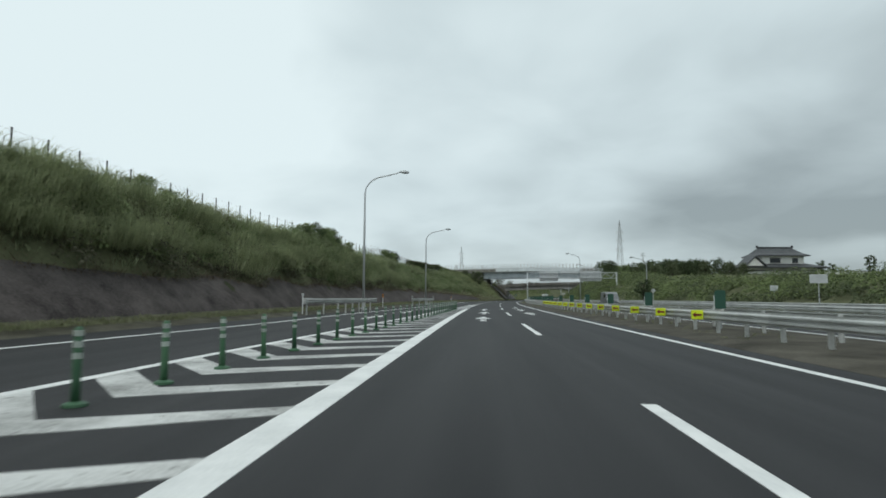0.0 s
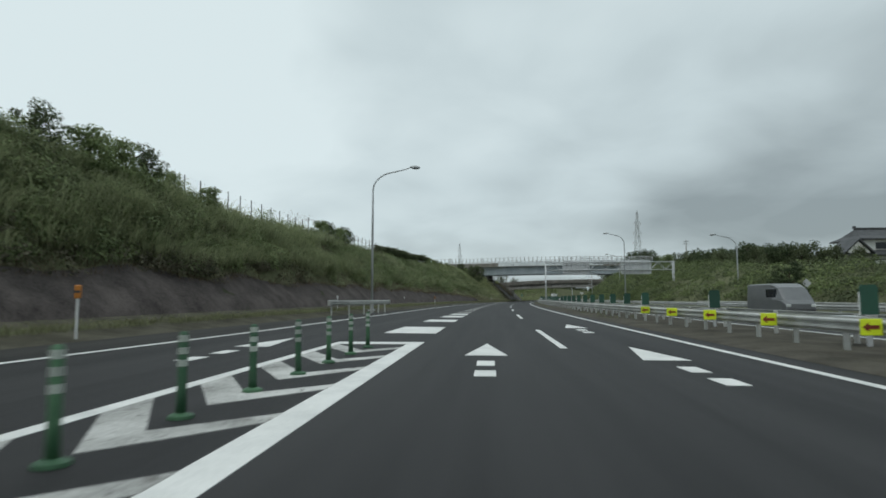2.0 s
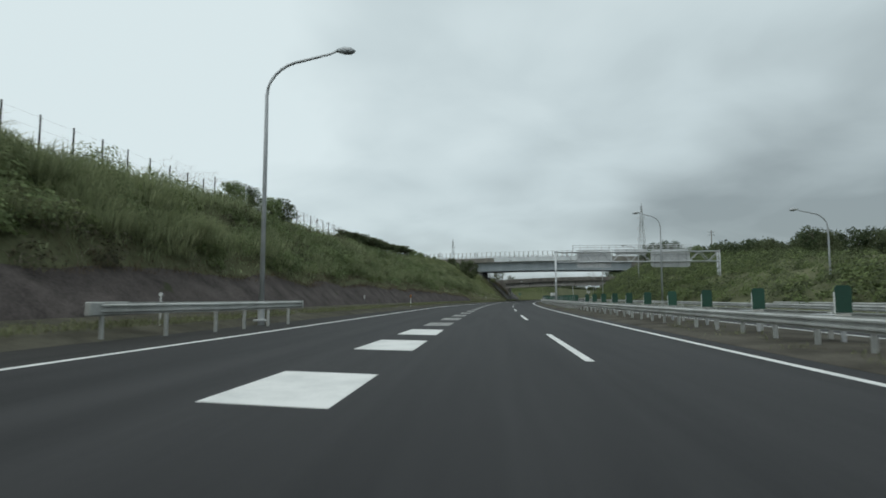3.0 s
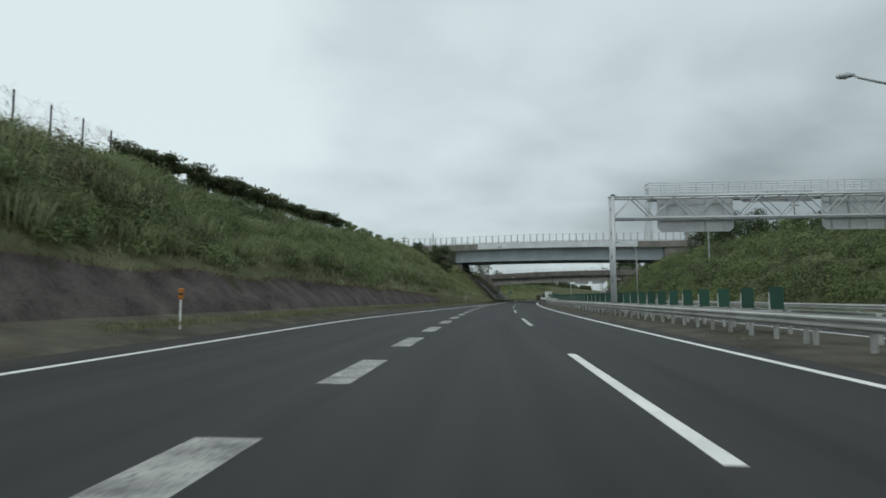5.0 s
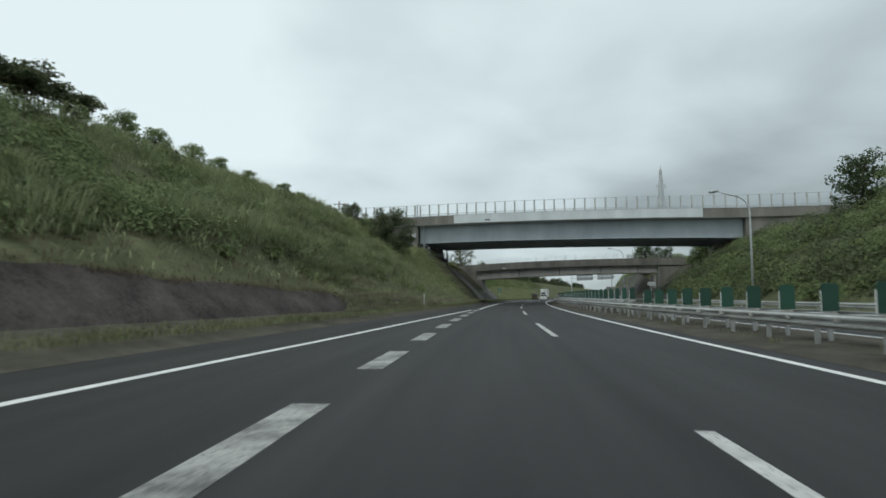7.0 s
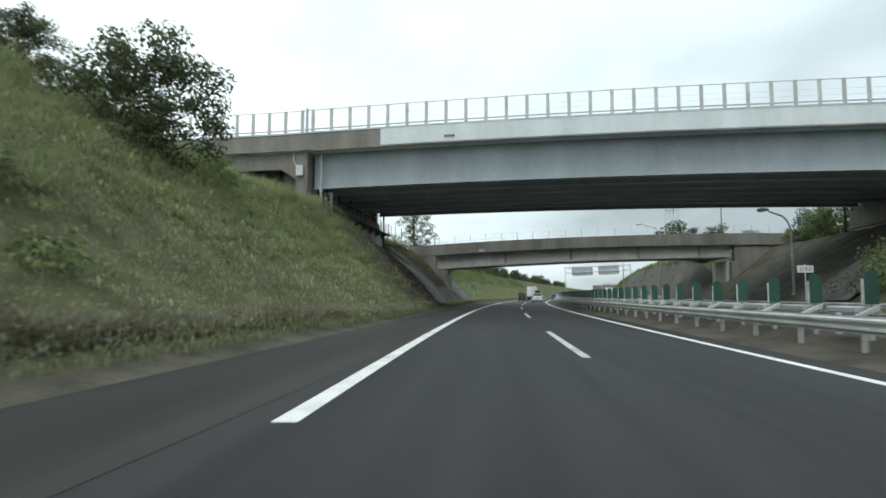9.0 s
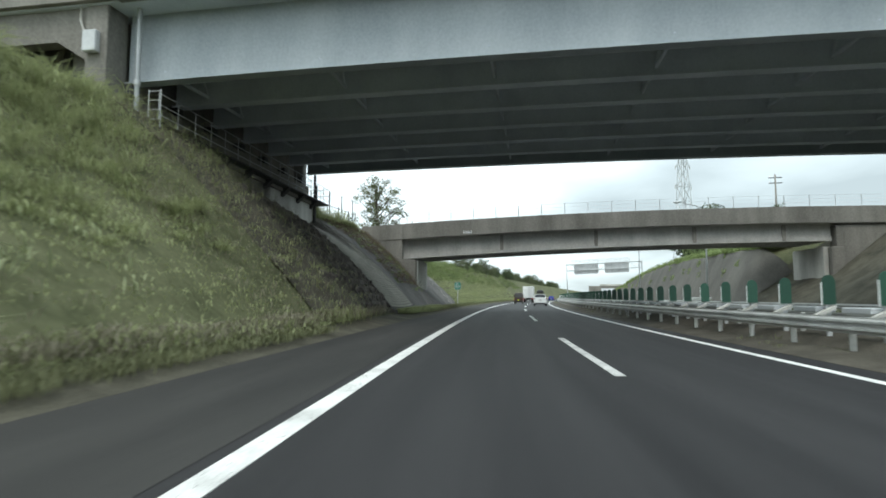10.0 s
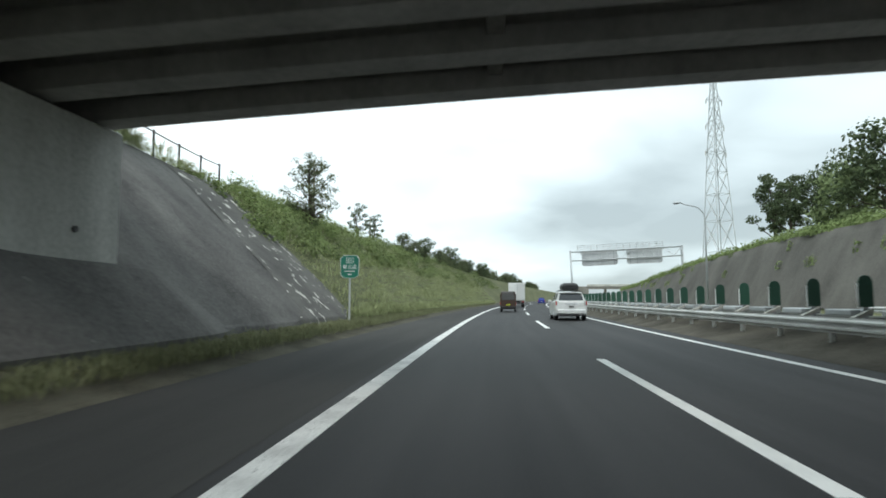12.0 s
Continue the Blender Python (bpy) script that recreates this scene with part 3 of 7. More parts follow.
lines = thing("lane_markings", stand(0, 0), "white painted lines and symbols on the asphalt", "road marking", kind="structure")
EDGE_LINE_S = [-60, 20, 34, 47, 66, 86, 97, 106, 125, 150, 160, 167, 178, 189, 199, 210, 221, 232, 240]
EDGE_LINE_D = [-15.5, -13.6, -12.5, -11.4, -11.1, -9.95, -9.75, -9.5, -9.25, -9.1, -9.1, -8.9, -7.95, -7.1, -6.2, -5.5, -4.8, -4.2, -3.85]
es = np.arange(-60, 233, 3.0)
ed = lerp(es, EDGE_LINE_S, EDGE_LINE_D)
part("edge_line", band(es, ed - 0.1, ed + 0.1), PAINT, lines, world=True)
es = np.arange(234, 620, 4.0)
part("edge_line", band(es, -3.83, -3.58), EDGE_PAINT, lines, "broad white edge line", world=True)
es = np.arange(-60, 620, 4.0)
part("edge_line", band(es, 3.32, 3.5), PAINT, lines, world=True)
ol = lerp(es, RS, OPP_L)
part("edge_line", band(es, ol + 0.35, ol + 0.5), PAINT, lines, world=True)
part("edge_line", band(es, ol + 7.6, ol + 7.76), PAINT, lines, world=True)
for k in range(-2, 25):
    a = 20 * k - 0.06
    worn = 140 < a < 290
    part("lane_dash", band(np.linspace(a, a + 8, 5), -0.085, 0.085), WORN_PAINT if worn else PAINT, lines, world=True)
    ol = lerp(np.linspace(a + 5, a + 13, 5), RS, OPP_L)
    part("lane_dash", band(np.linspace(a + 5, a + 13, 5), ol + 3.95, ol + 4.1), PAINT, lines, world=True)


# gore with chevrons
def gore_left(s):
    return lerp(s, [-20, 27.9, 32, 36.6, 50, 60, 72, 82], [-8.6, -7.5, -7.34, -7.1, -6.45, -5.95, -5.78, -5.66])


gs = np.arange(-20, 81.6, 2.0)
part("gore_line", band(np.append(gs, 81.6), gore_left(np.append(gs, 81.6)) - 0.12, gore_left(np.append(gs, 81.6)) + 0.1), PAINT, lines, world=True)
part("gore_line", band(np.append(gs, 81.6), -3.84, -3.46), PAINT, lines, "broad white gore line", world=True)
part("gore_line", flat([(80.9, -5.7), (80.9, -3.5), (81.6, -3.46), (81.6, -5.66)], 0.007), PAINT, lines, world=True)
for k in range(-18, 26):
    a = 28.0 + 2.02 * k
    apex = lerp(a, [20, 28, 50, 75, 82], [-6.3, -6.08, -5.35, -4.75, -4.65])
    w = 0.85
    if a > 78.5:
        break
    gl = float(gore_left(a + 1.6)) + 0.1
    part("chevron_stripe", flat([(a - 0.15, apex), (a + 0.62, apex + 0.1), (a + 1.45 + w, gl), (a + 1.35, gl)]), DIRTY_PAINT, lines, world=True)
    part("chevron_stripe", flat([(a - 0.15, apex), (a + 1.05, -3.83), (a + 1.5, -3.83), (a + 0.62, apex + 0.1)], 0.0075), DIRTY_PAINT, lines, world=True)

# blocks between the merging lane and the through lane
blocks = [(85.4, 89.7), (95.05, 97.8), (101.8, 104.75)] + [(95.05 + 6.06 * k, 98.05 + 6.06 * k) for k in range(2, 23)]
for a, b in blocks:
    l0, l1 = [float(lerp(q, [85, 97, 103, 143, 200], [-5.32, -5.1, -4.88, -4.04, -3.98])) for q in (a, b)]
    if a < 110:
        part("merge_block", flat([(a, -3.53), (b, -3.53), (b + 0.3, l1), (a + 0.3, l0)]), PAINT, lines, world=True)
    else:
        part("merge_block", band(np.linspace(a, b, 3), l0, -3.57), BLOCK_PAINT, lines, world=True)


def road_arrow(s, d):
    """An arrow head with two bars behind it."""
    part("arrow_head", flat([(s, d), (s - 3.1, d + 0.44), (s - 3.1, d - 0.44)]), PAINT, lines, world=True)
    part("arrow_bar", flat([(s - 4.15, d + 0.16), (s - 4.9, d + 0.16), (s - 4.9, d - 0.16), (s - 4.15, d - 0.16)]), PAINT, lines, world=True)
    part("arrow_bar", flat([(s - 5.6, d + 0.17), (s - 6.3, d + 0.17), (s - 6.3, d - 0.17), (s - 5.6, d - 0.17)]), PAINT, lines, world=True)


for s0, d0 in ((57.2, -1.78), (69.3, -1.76), (81.2, -1.8), (68.6, 1.65), (80.5, 1.6), (92.5, 1.62), (59.0, -8.25), (71.0, -7.85), (83.0, -7.5)):
    road_arrow(s0, d0)

# ---- bank facings ----


def facing(name, s, t0, t1, n, lift, mat, label, seed, rough_by=0.05, slant=0.0, panel=0.0, lean=0.0):
    cols = []
    for k in range(n + 1):
        t = t0 + (t1 - t0) * k / n
        a = s + slant * t / 2 * (s - s[0]) / (s[-1] - s[0]) + lean * t / 2
        d, z = left_line(a, t)
        z = z + (lift + rough_by * wobble(s, 0 * s + 3.0 * t, 0.7, seed + k)) * (-0.3 if k == 0 else 0.2 if k == n else 1)
        if panel:
            z = z - 0.06 * (np.abs((s + 2.2 * t) % panel - panel / 2) > panel / 2 - 0.3)
        cols.append((d + lift * 0.7, z, a))
    v = np.stack([at(c[2], c[0], c[1]) for c in cols], 1)
    m, k = v.shape[:2]
    i = np.arange((m - 1) * k).reshape(m - 1, k)[:, :-1].ravel()
    f = np.stack([i, i + 1, i + k + 1, i + k], 1)
    return tagged(new(name, big_mesh(name, v.reshape(-1, 3), f, mat, smooth=True)), label, "slope facing", kind="structure")


facing("slope_facing_mortar", np.arange(-60, 226, 0.6), 0.0, 1.0, 7, 0.12, SPRAYED, "dark weathered sprayed mortar at the foot of the bank", 30, 0.11, panel=4.6)
sett_bed = facing("slope_facing_grey", np.arange(283.7, 293.2, 0.6), 0.05, 1.96, 10, 0.08, GREY_SLOPE, "grey concrete slope strip beside the overpass", 50, 0.004)
facing("slope_facing_dark", np.arange(291.6, 314.3, 0.7), 0.05, 2.0, 14, 0.10, DARK_SLOPE, "darker grey concrete slope under the small overpass", 60, 0.03, slant=3.2)
facing("slope_facing_patched", np.arange(313.75, 319.6, 0.45), 0.05, 1.99, 14, 0.115, PATCHED_SLOPE, "grey concrete slope with flaking white patches", 70, 0.03, slant=-0.9, lean=3.2)

# high wall on the far side
ws = np.arange(308.4, 470, 1.6)
cols = []
for k in range(9):
    d, z = right_line(ws, k / 8)
    cols.append((d - 0.15, z + 0.12 + 0.01 * wobble(ws, 0 * ws + k, 1.5, 90 + k)))
cols.append((cols[-1][0] + 0.35, cols[-1][1]))
sheet("retaining_wall_high", ws, cols, HIGH_WALL, "tall leaning grey concrete retaining wall with stain streaks", "wall", smooth=True)

ws = np.arange(272.4, 309.2, 0.6)
cols = []
for k in range(15):
    d, z = right_line(ws, 0.03 + 1.95 * k / 14)
    cols.append((d - 0.06, z + 0.09 + 0.09 * wobble(ws, d, 0.5, 210 + k % 3, 3)))
sheet("slope_earth_far", ws, cols, EARTH, "bare brown earth slope beside the far abutment", "slope facing", smooth=True)

ws = np.arange(266.5, 273.5, 0.7)
cols = []
for k in range(11):
    d, z = right_line(ws, 0.1 + 1.8 * k / 10)
    cols.append((d - 0.12, z + 0.14 + 0.06 * (k % 2) + 0.03 * wobble(ws, 0 * ws + k, 0.6, 110 + k)))
sheet("slope_facing_far", ws, cols, DARK_SLOPE, "dark stepped concrete slope on the far side under the overpass", "slope facing")

facing("slope_facing_earth", np.arange(270.0, 284.2, 0.5), 0.3, 1.98, 12, 0.05, EARTH, "bare brown earth on the slope under the overpass", 140, 0.06)

# stepped stone blocks under the large overpass
blocks_left = thing("block_slope", stand(278, -9), "dark stepped stone block slope under the overpass", "slope facing", kind="structure")


def block_mesh(seed):
    r = random.Random(seed)
    sh = Shape().box(-0.24, 0.24, -0.2, 0.2, -0.2, 0.12, 0.05)
    sh.v = [(x + r.uniform(-0.05, 0.05), y + r.uniform(-0.05, 0.05), z + r.uniform(-0.06, 0.06)) for x, y, z in sh.v]
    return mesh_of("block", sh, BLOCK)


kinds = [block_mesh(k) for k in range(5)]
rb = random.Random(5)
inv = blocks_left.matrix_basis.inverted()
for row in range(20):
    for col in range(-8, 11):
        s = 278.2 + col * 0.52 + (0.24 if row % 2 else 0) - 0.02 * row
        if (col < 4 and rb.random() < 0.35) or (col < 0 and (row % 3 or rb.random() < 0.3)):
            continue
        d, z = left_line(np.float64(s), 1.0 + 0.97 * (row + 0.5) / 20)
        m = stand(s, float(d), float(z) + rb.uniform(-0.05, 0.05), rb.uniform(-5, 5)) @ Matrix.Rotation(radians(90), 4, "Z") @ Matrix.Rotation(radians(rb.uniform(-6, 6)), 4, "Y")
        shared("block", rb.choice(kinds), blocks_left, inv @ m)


# a concrete lattice holds the lower stones
def slope_frame(s, t, up=0.0, turn=0.0):
    """A frame lying on the left bank, its z square to the slope."""
    d, z = left_line(np.float64(s), t)
    d1, z1 = left_line(np.float64(s), t + 0.05)
    return stand(s, float(d), float(z)) @ Matrix.Rotation(math.atan2(float(z1 - z), float(d - d1)), 4, "Y") @ Matrix.Translation((0, 0, up)) @ Matrix.Rotation(radians(turn), 4, "Z")


def slope_bar(s0, t0, s1, t1, wide):
    rings = []
    for k in range(7):
        m = slope_frame(s0 + (s1 - s0) * k / 6, t0 + (t1 - t0) * k / 6)
        side = [(0, -wide / 2), (0, wide / 2)] if s0 == s1 else [(-wide / 2, 0), (wide / 2, 0)]
        (xa, ya), (xb, yb) = side
        rings.append([m @ Vector((xa, ya, -0.1)), m @ Vector((xa, ya, 0.15)), m @ Vector((xb, yb, 0.15)), m @ Vector((xb, yb, -0.1))])
    return Shape().rings(rings)


for s in (278.4, 280.15, 281.9, 283.65):
    part("lattice_rib", slope_bar(s, 1.0, s, 1.5, 0.15), HIGH_WALL, blocks_left, world=True)
for t in (1.03, 1.26, 1.49):
    part("lattice_beam", slope_bar(277.6, t, 283.8, t, 0.15), HIGH_WALL, blocks_left, world=True)

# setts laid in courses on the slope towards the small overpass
sett = Shape().box(-0.0885, 0.0885, -0.121, 0.121, -0.05, 0.006, 0.0)
sett.v = [(x * (0.97 if z > 0 else 1), y * (0.975 if z > 0 else 1), z) for x, y, z in sett.v]
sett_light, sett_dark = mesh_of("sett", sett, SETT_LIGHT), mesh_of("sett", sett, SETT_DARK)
rb = random.Random(21)


def slope_run(s):
    (d1, z1), (d2, z2) = left_line(np.float64(s), 1.0), left_line(np.float64(s), 2.0)
    return math.hypot(float(d2 - d1), float(z2 - z1))


base, faces, lots, singles = np.array(sett.v), np.array(sett.f), {True: [], False: []}, 0
for row in range(64):
    k = 0
    while True:
        s = 284.0 + 0.242 * k + (0.12 if row % 2 else 0) + rb.uniform(-0.01, 0.01)
        k += 1
        if s > 293.4:
            break
        t = 1.01 + 0.178 * row / slope_run(s)
        if t > 1.97 or s > 292.3 + 1.2 * (t - 1):
            continue
        # setts turn darker in the upper courses and at the far end
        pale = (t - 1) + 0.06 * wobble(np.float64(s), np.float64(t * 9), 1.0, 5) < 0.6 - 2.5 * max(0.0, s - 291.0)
        m = slope_frame(s, t, 0.093 + rb.uniform(-0.003, 0.003), rb.uniform(-2, 2))
        if singles < 280 and row < 14 and s < 292:
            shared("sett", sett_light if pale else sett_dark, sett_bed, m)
            singles += 1
        else:
            q = np.array(m)
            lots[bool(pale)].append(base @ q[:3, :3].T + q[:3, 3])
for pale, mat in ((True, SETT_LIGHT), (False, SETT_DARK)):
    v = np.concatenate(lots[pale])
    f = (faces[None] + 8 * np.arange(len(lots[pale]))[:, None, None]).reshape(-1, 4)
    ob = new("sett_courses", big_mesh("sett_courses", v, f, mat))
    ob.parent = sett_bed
    tagged(ob, "courses of small %s stone setts" % ("pale grey" if pale else "darker grey"), kind="stuff")


# ---- large overpass: steel girders, concrete parapet, screen fence ----
def overpass_large():
    top = thing("overpass", stand(270.2, 0, 0, -3.4), "wide overpass with blue-grey steel girders and white parapet band", "bridge", kind="structure")
    x0, x1, w = -15.95, 30.4, 18.9          # span over the road, and its depth
    z0 = 9.25

    def rise(x):
        return 0.25 * (1 - ((x - 5) / 22.0) ** 2)

    xs = np.linspace(x0, x1, 15)

    def beam(name, y0, y1, za, zb, mat, label=""):
        sh = Shape().rings([[(x, y0, za + rise(x) + 0.016 * y0), (x, y1, za + rise(x) + 0.016 * y1), (x, y1, zb + rise(x) + 0.016 * y1), (x, y0, zb + rise(x) + 0.016 * y0)] for x in xs])
        return part(name, sh, mat, top, label)

    for k, y in enumerate(np.linspace(0.5, w - 0.5, 7)):
        beam("girder_web", y - 0.02, y + 0.02, z0 + 0.03, z0 + 2.75, BLUE_STEEL if k in (0, 6) else SOFFIT)
        beam("girder_flange", y - 0.28, y + 0.28, z0, z0 + 0.045, BLUE_STEEL if k in (0, 6) else SOFFIT)
    # stiffeners and braces under the deck
    for x in np.linspace(x0 + 1.5, x1 - 1.5, 8):
        for k in range(6):
            y = 0.5 + k * (w - 1) / 6
            q, g0 = (w - 1) / 6, z0 + 0.016 * y + rise(x)
            sh = Shape().tube([(x, y, g0 + 0.4), (x, y + q, g0 + 0.45)], 0.07, 6)
            sh.tube([(x, y, g0 + 0.4), (x, y + q / 2, g0 + 2.4), (x, y + q, g0 + 0.45)], 0.06, 6)
            part("cross_brace", sh, SOFFIT, top)
    xl = np.linspace(-34, 60, 25)

    def full(name, y0, y1, za, zb, mat, xs_, label=""):
        return part(name, Shape().rings([[(x, y0, za + rise(x) + 0.016 * y0), (x, y1, za + rise(x) + 0.016 * y1), (x, y1, zb + rise(x) + 0.016 * y1), (x, y0, zb + rise(x) + 0.016 * y0)] for x in xs_]), mat, top, label)

    clamp = rise

    def rise(x, keep=clamp):
        return keep(min(max(x, -18), 30))

    full("deck", -0.7, w + 0.7, z0 + 2.75, z0 + 3.15, SOFFIT, xl, "dark underside of the deck slab")
    bl, br = -10.3, 25.0
    for y0, y1 in ((-0.95, -0.7), (w + 0.7, w + 0.95)):
        full("parapet", y0, y1, z0 + 2.8, z0 + 4.03, CONCRETE, np.linspace(-34, bl, 8), "weathered grey concrete parapet")
        full("parapet", y0, y1, z0 + 2.8, z0 + 4.03, CONCRETE, np.linspace(br, 60, 8), "weathered grey concrete parapet")
        full("parapet", y0 - 0.03, y1 + 0.03, z0 + 2.82, z0 + 4.05, WHITE_BAND, np.linspace(bl, br, 12), "white painted parapet panel")
        full("kerb_cap", y0 - 0.05, y1 + 0.05, z0 + 4.05, z0 + 4.1, GALV, np.linspace(-34, 60, 25))
        full("drip_edge", y0 - 0.02, y1 + 0.02, z0 + 2.7, z0 + 2.8, CONCRETE, np.linspace(-15.5, 31, 14))
    # approach beams on both sides
    full("approach_beam", -0.5, 0.1, z0 + 1.5, z0 + 3.0, CONCRETE, np.linspace(-34, -16.9, 5), "grey concrete approach beam")
    full("approach_beam", -0.5, 0.1, z0 + 0.9, z0 + 3.0, CONCRETE, np.linspace(31.6, 60, 5), "grey concrete approach beam")
    part("end_pier", Shape().box(-17.0, -16.1, -0.6, 0.5, z0 - 2.0, z0 + 3.1, 0.03), CONCRETE, top, "grey concrete end pier")
    part("end_pier", Shape().box(30.5, 31.6, -0.6, 0.5, z0 - 1.5, z0 + 3.1, 0.03), CONCRETE, top, "grey concrete end pier")
    part("haunch", Shape().rings([[(x, y, z) for x, z in ((-17.0, z0 + 0.7), (-17.0, z0 + 1.7), (-18.6, z0 + 1.7))] for y in (-0.5, 0.1)]), CONCRETE, top)
    for x in (-19.5, -21.4, -23.2):
        part("approach_column", Shape().box(x - 0.18, x + 0.18, 1.0, 1.5, z0 - 3.0, z0 + 2.7, 0.02), CONCRETE, top)
    part("approach_wall", Shape().box(-34, -17.0, 2.2, 2.5, z0 - 4.0, z0 + 2.7), CONCRETE, top, "shaded wall behind the approach columns")

    def skew(sh):
        """The abutment runs along the road, a little askew to the deck."""
        sh.v = [(x - 0.036 * y, y, z) for x, y, z in sh.v]
        return sh

    # abutment face in two panels, with a dark recess between them
    zs = 7.5
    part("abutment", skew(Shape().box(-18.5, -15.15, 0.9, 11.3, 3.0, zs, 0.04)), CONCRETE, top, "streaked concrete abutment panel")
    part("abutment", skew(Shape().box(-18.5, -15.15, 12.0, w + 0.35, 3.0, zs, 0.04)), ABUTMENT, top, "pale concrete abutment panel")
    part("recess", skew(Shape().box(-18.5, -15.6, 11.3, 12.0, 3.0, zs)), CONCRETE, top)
    part("bearing_shelf", skew(Shape().box(-18.5, -15.0, 0.6, w + 0.4, zs, zs + 0.22, 0.03)), CONCRETE, top)
    part("seat_wall", skew(Shape().box(-18.5, -15.5, 0.6, w + 0.4, zs + 0.22, z0 - 0.4, 0.03)), CONCRETE, top, "grey concrete seat below the girders")
    part("back_wall", skew(Shape().box(-18.5, -16.4, 0.6, w - 0.2, z0 - 0.4, z0 + 2.75)), CONCRETE, top)
    part("corner_block", skew(Shape().box(-18.4, -15.7, w - 0.2, w + 0.4, z0 - 0.4, z0 + 2.7, 0.04)), CONCRETE, top)
    part("abutment", Shape().box(29.9, 33.5, 0.8, w + 0.3, 3.0, 7.35, 0.04), PALE_CONCRETE, top)
    part("bearing_shelf", Shape().box(29.6, 33.5, 0.4, w + 0.5, 7.35, 7.6, 0.03), CONCRETE, top)
    part("seat_wall", Shape().box(30.0, 33.5, 0.6, w + 0.4, 7.6, z0 - 0.1, 0.03), CONCRETE, top)
    part("back_wall", Shape().box(30.6, 33.5, 0.6, w + 0.2, z0 - 0.1, z0 + 2.75), CONCRETE, top)
    part("drain_pipe", Shape().tube([(29.55, w + 0.2, 6.0), (29.55, w + 0.2, z0 + 0.4)], 0.1, 10), DARK_STEEL, top)
    for k in range(7):
        y = 0.5 + k * (w - 1) / 6
        part("bearing", skew(Shape().box(-16.1, -15.62, y - 0.25, y + 0.25, z0 - 0.42, z0 + 0.1, 0.03)), DARK_STEEL, top)
    # inspection walkway along the shelf, on brackets, with its rails
    part("walkway", skew(Shape().box(-15.2, -14.5, 0.3, w + 2.1, zs + 0.23, zs + 0.30, 0.01)), DARK_STEEL, top, "dark steel grating walkway")
    for y in np.linspace(1.2, w - 0.2, 8):
        part("walkway_bracket", skew(Shape().rings([[(x, yy, z) for x, z in ((-15.14, zs + 0.22), (-14.6, zs + 0.22), (-15.14, zs - 0.3))] for yy in (y - 0.2, y + 0.2)])), DARK_STEEL, top)
    ry = np.linspace(0.35, w + 2.05, 17)
    for y in ry:
        part("rail_post", skew(Shape().tube([(-14.54, y, zs + 0.28), (-14.54, y, zs + 1.38)], 0.022, 6)), GALV, top)
    for z in (0.55, 0.95, 1.38):
        part("walkway_rail", skew(Shape().tube([(-14.54, y, zs + z) for y in ry], 0.02, 6)), GALV, top)
    # the landing past the far corner, and a drain pipe beside it
    part("landing", skew(Shape().box(-16.8, -15.2, w + 0.5, w + 2.1, zs + 0.23, zs + 0.30, 0.01)), DARK_STEEL, top)
    for x, y in ((-16.75, w + 2.05), (-15.9, w + 2.05), (-15.2, w + 2.05), (-16.75, w + 0.6)):
        part("rail_post", skew(Shape().tube([(x, y, zs + 0.28), (x, y, zs + 1.45)], 0.022, 6)), GALV, top)
    for z in (0.55, 0.95, 1.42):
        part("walkway_rail", skew(Shape().tube([(-16.75, w + 0.6, zs + z), (-16.75, w + 2.05, zs + z), (-14.54, w + 2.05, zs + z)], 0.02, 6)), GALV, top)
    part("drain_pipe", skew(Shape().tube([(-15.0, w + 0.25, 5.6), (-15.0, w + 0.25, z0 + 0.4)], 0.1, 10)), DARK_STEEL, top, "dark drain pipe at the far corner")
    for k in range(6):
        part("cage_hoop", skew(Shape().tube([(-15.9 + 0.35 * math.cos(a), w + 1.0 + 0.35 * math.sin(a), zs + 1.5 + 0.45 * k) for a in np.linspace(0, 2 * math.pi, 10)], 0.014, 5)), GALV, top)
    for a in (0.0, 1.6, 3.1, 4.7):
        part("cage_bar", skew(Shape().tube([(-15.9 + 0.35 * math.cos(a), w + 1.0 + 0.35 * math.sin(a), z) for z in (zs + 0.3, zs + 3.75)], 0.014, 5)), GALV, top)
    # ladder and drain pipe at the near corner
    sh = Shape()
    for x in (-14.95, -14.45):
        sh.tube([(x, 0.3, z0 - 1.9), (x, 0.3, z0 - 0.25)], 0.022, 6)
    for k in range(5):
        sh.tube([(-14.95, 0.3, z0 - 1.75 + 0.36 * k), (-14.45, 0.3, z0 - 1.75 + 0.36 * k)], 0.016, 6)
    part("ladder", sh, GALV, top)
    part("drain_pipe", Shape().tube([(-15.2, -0.05, z0 - 1.6), (-15.2, -0.05, z0 + 2.9)], 0.09, 10), GALV, top)
    part("pipe_collar", Shape().tube([(-15.2, -0.05, z0 - 0.2), (-15.2, -0.05, z0 + 0.0)], 0.13, 10), GALV, top)
    part("cable_box", Shape().box(-16.9, -16.35, -0.9, -0.62, z0 + 0.9, z0 + 1.7, 0.03), SIGN_BACK, top)
    part("cable", Shape().tube([(-16.7, -0.7, z0 + 1.7), (-17.0, -0.68, z0 + 1.75), (-17.2, -0.64, z0 + 2.2), (-17.2, -0.64, z0 + 3.2), (-17.6, -0.64, z0 + 3.35)], 0.05, 6), PALE_CONCRETE, top)
    # screen fence
    post = mesh_of("fence_post", Shape().box(-0.115, 0.115, -0.06, 0.06, 0, 1.84, 0.015), RAIL)
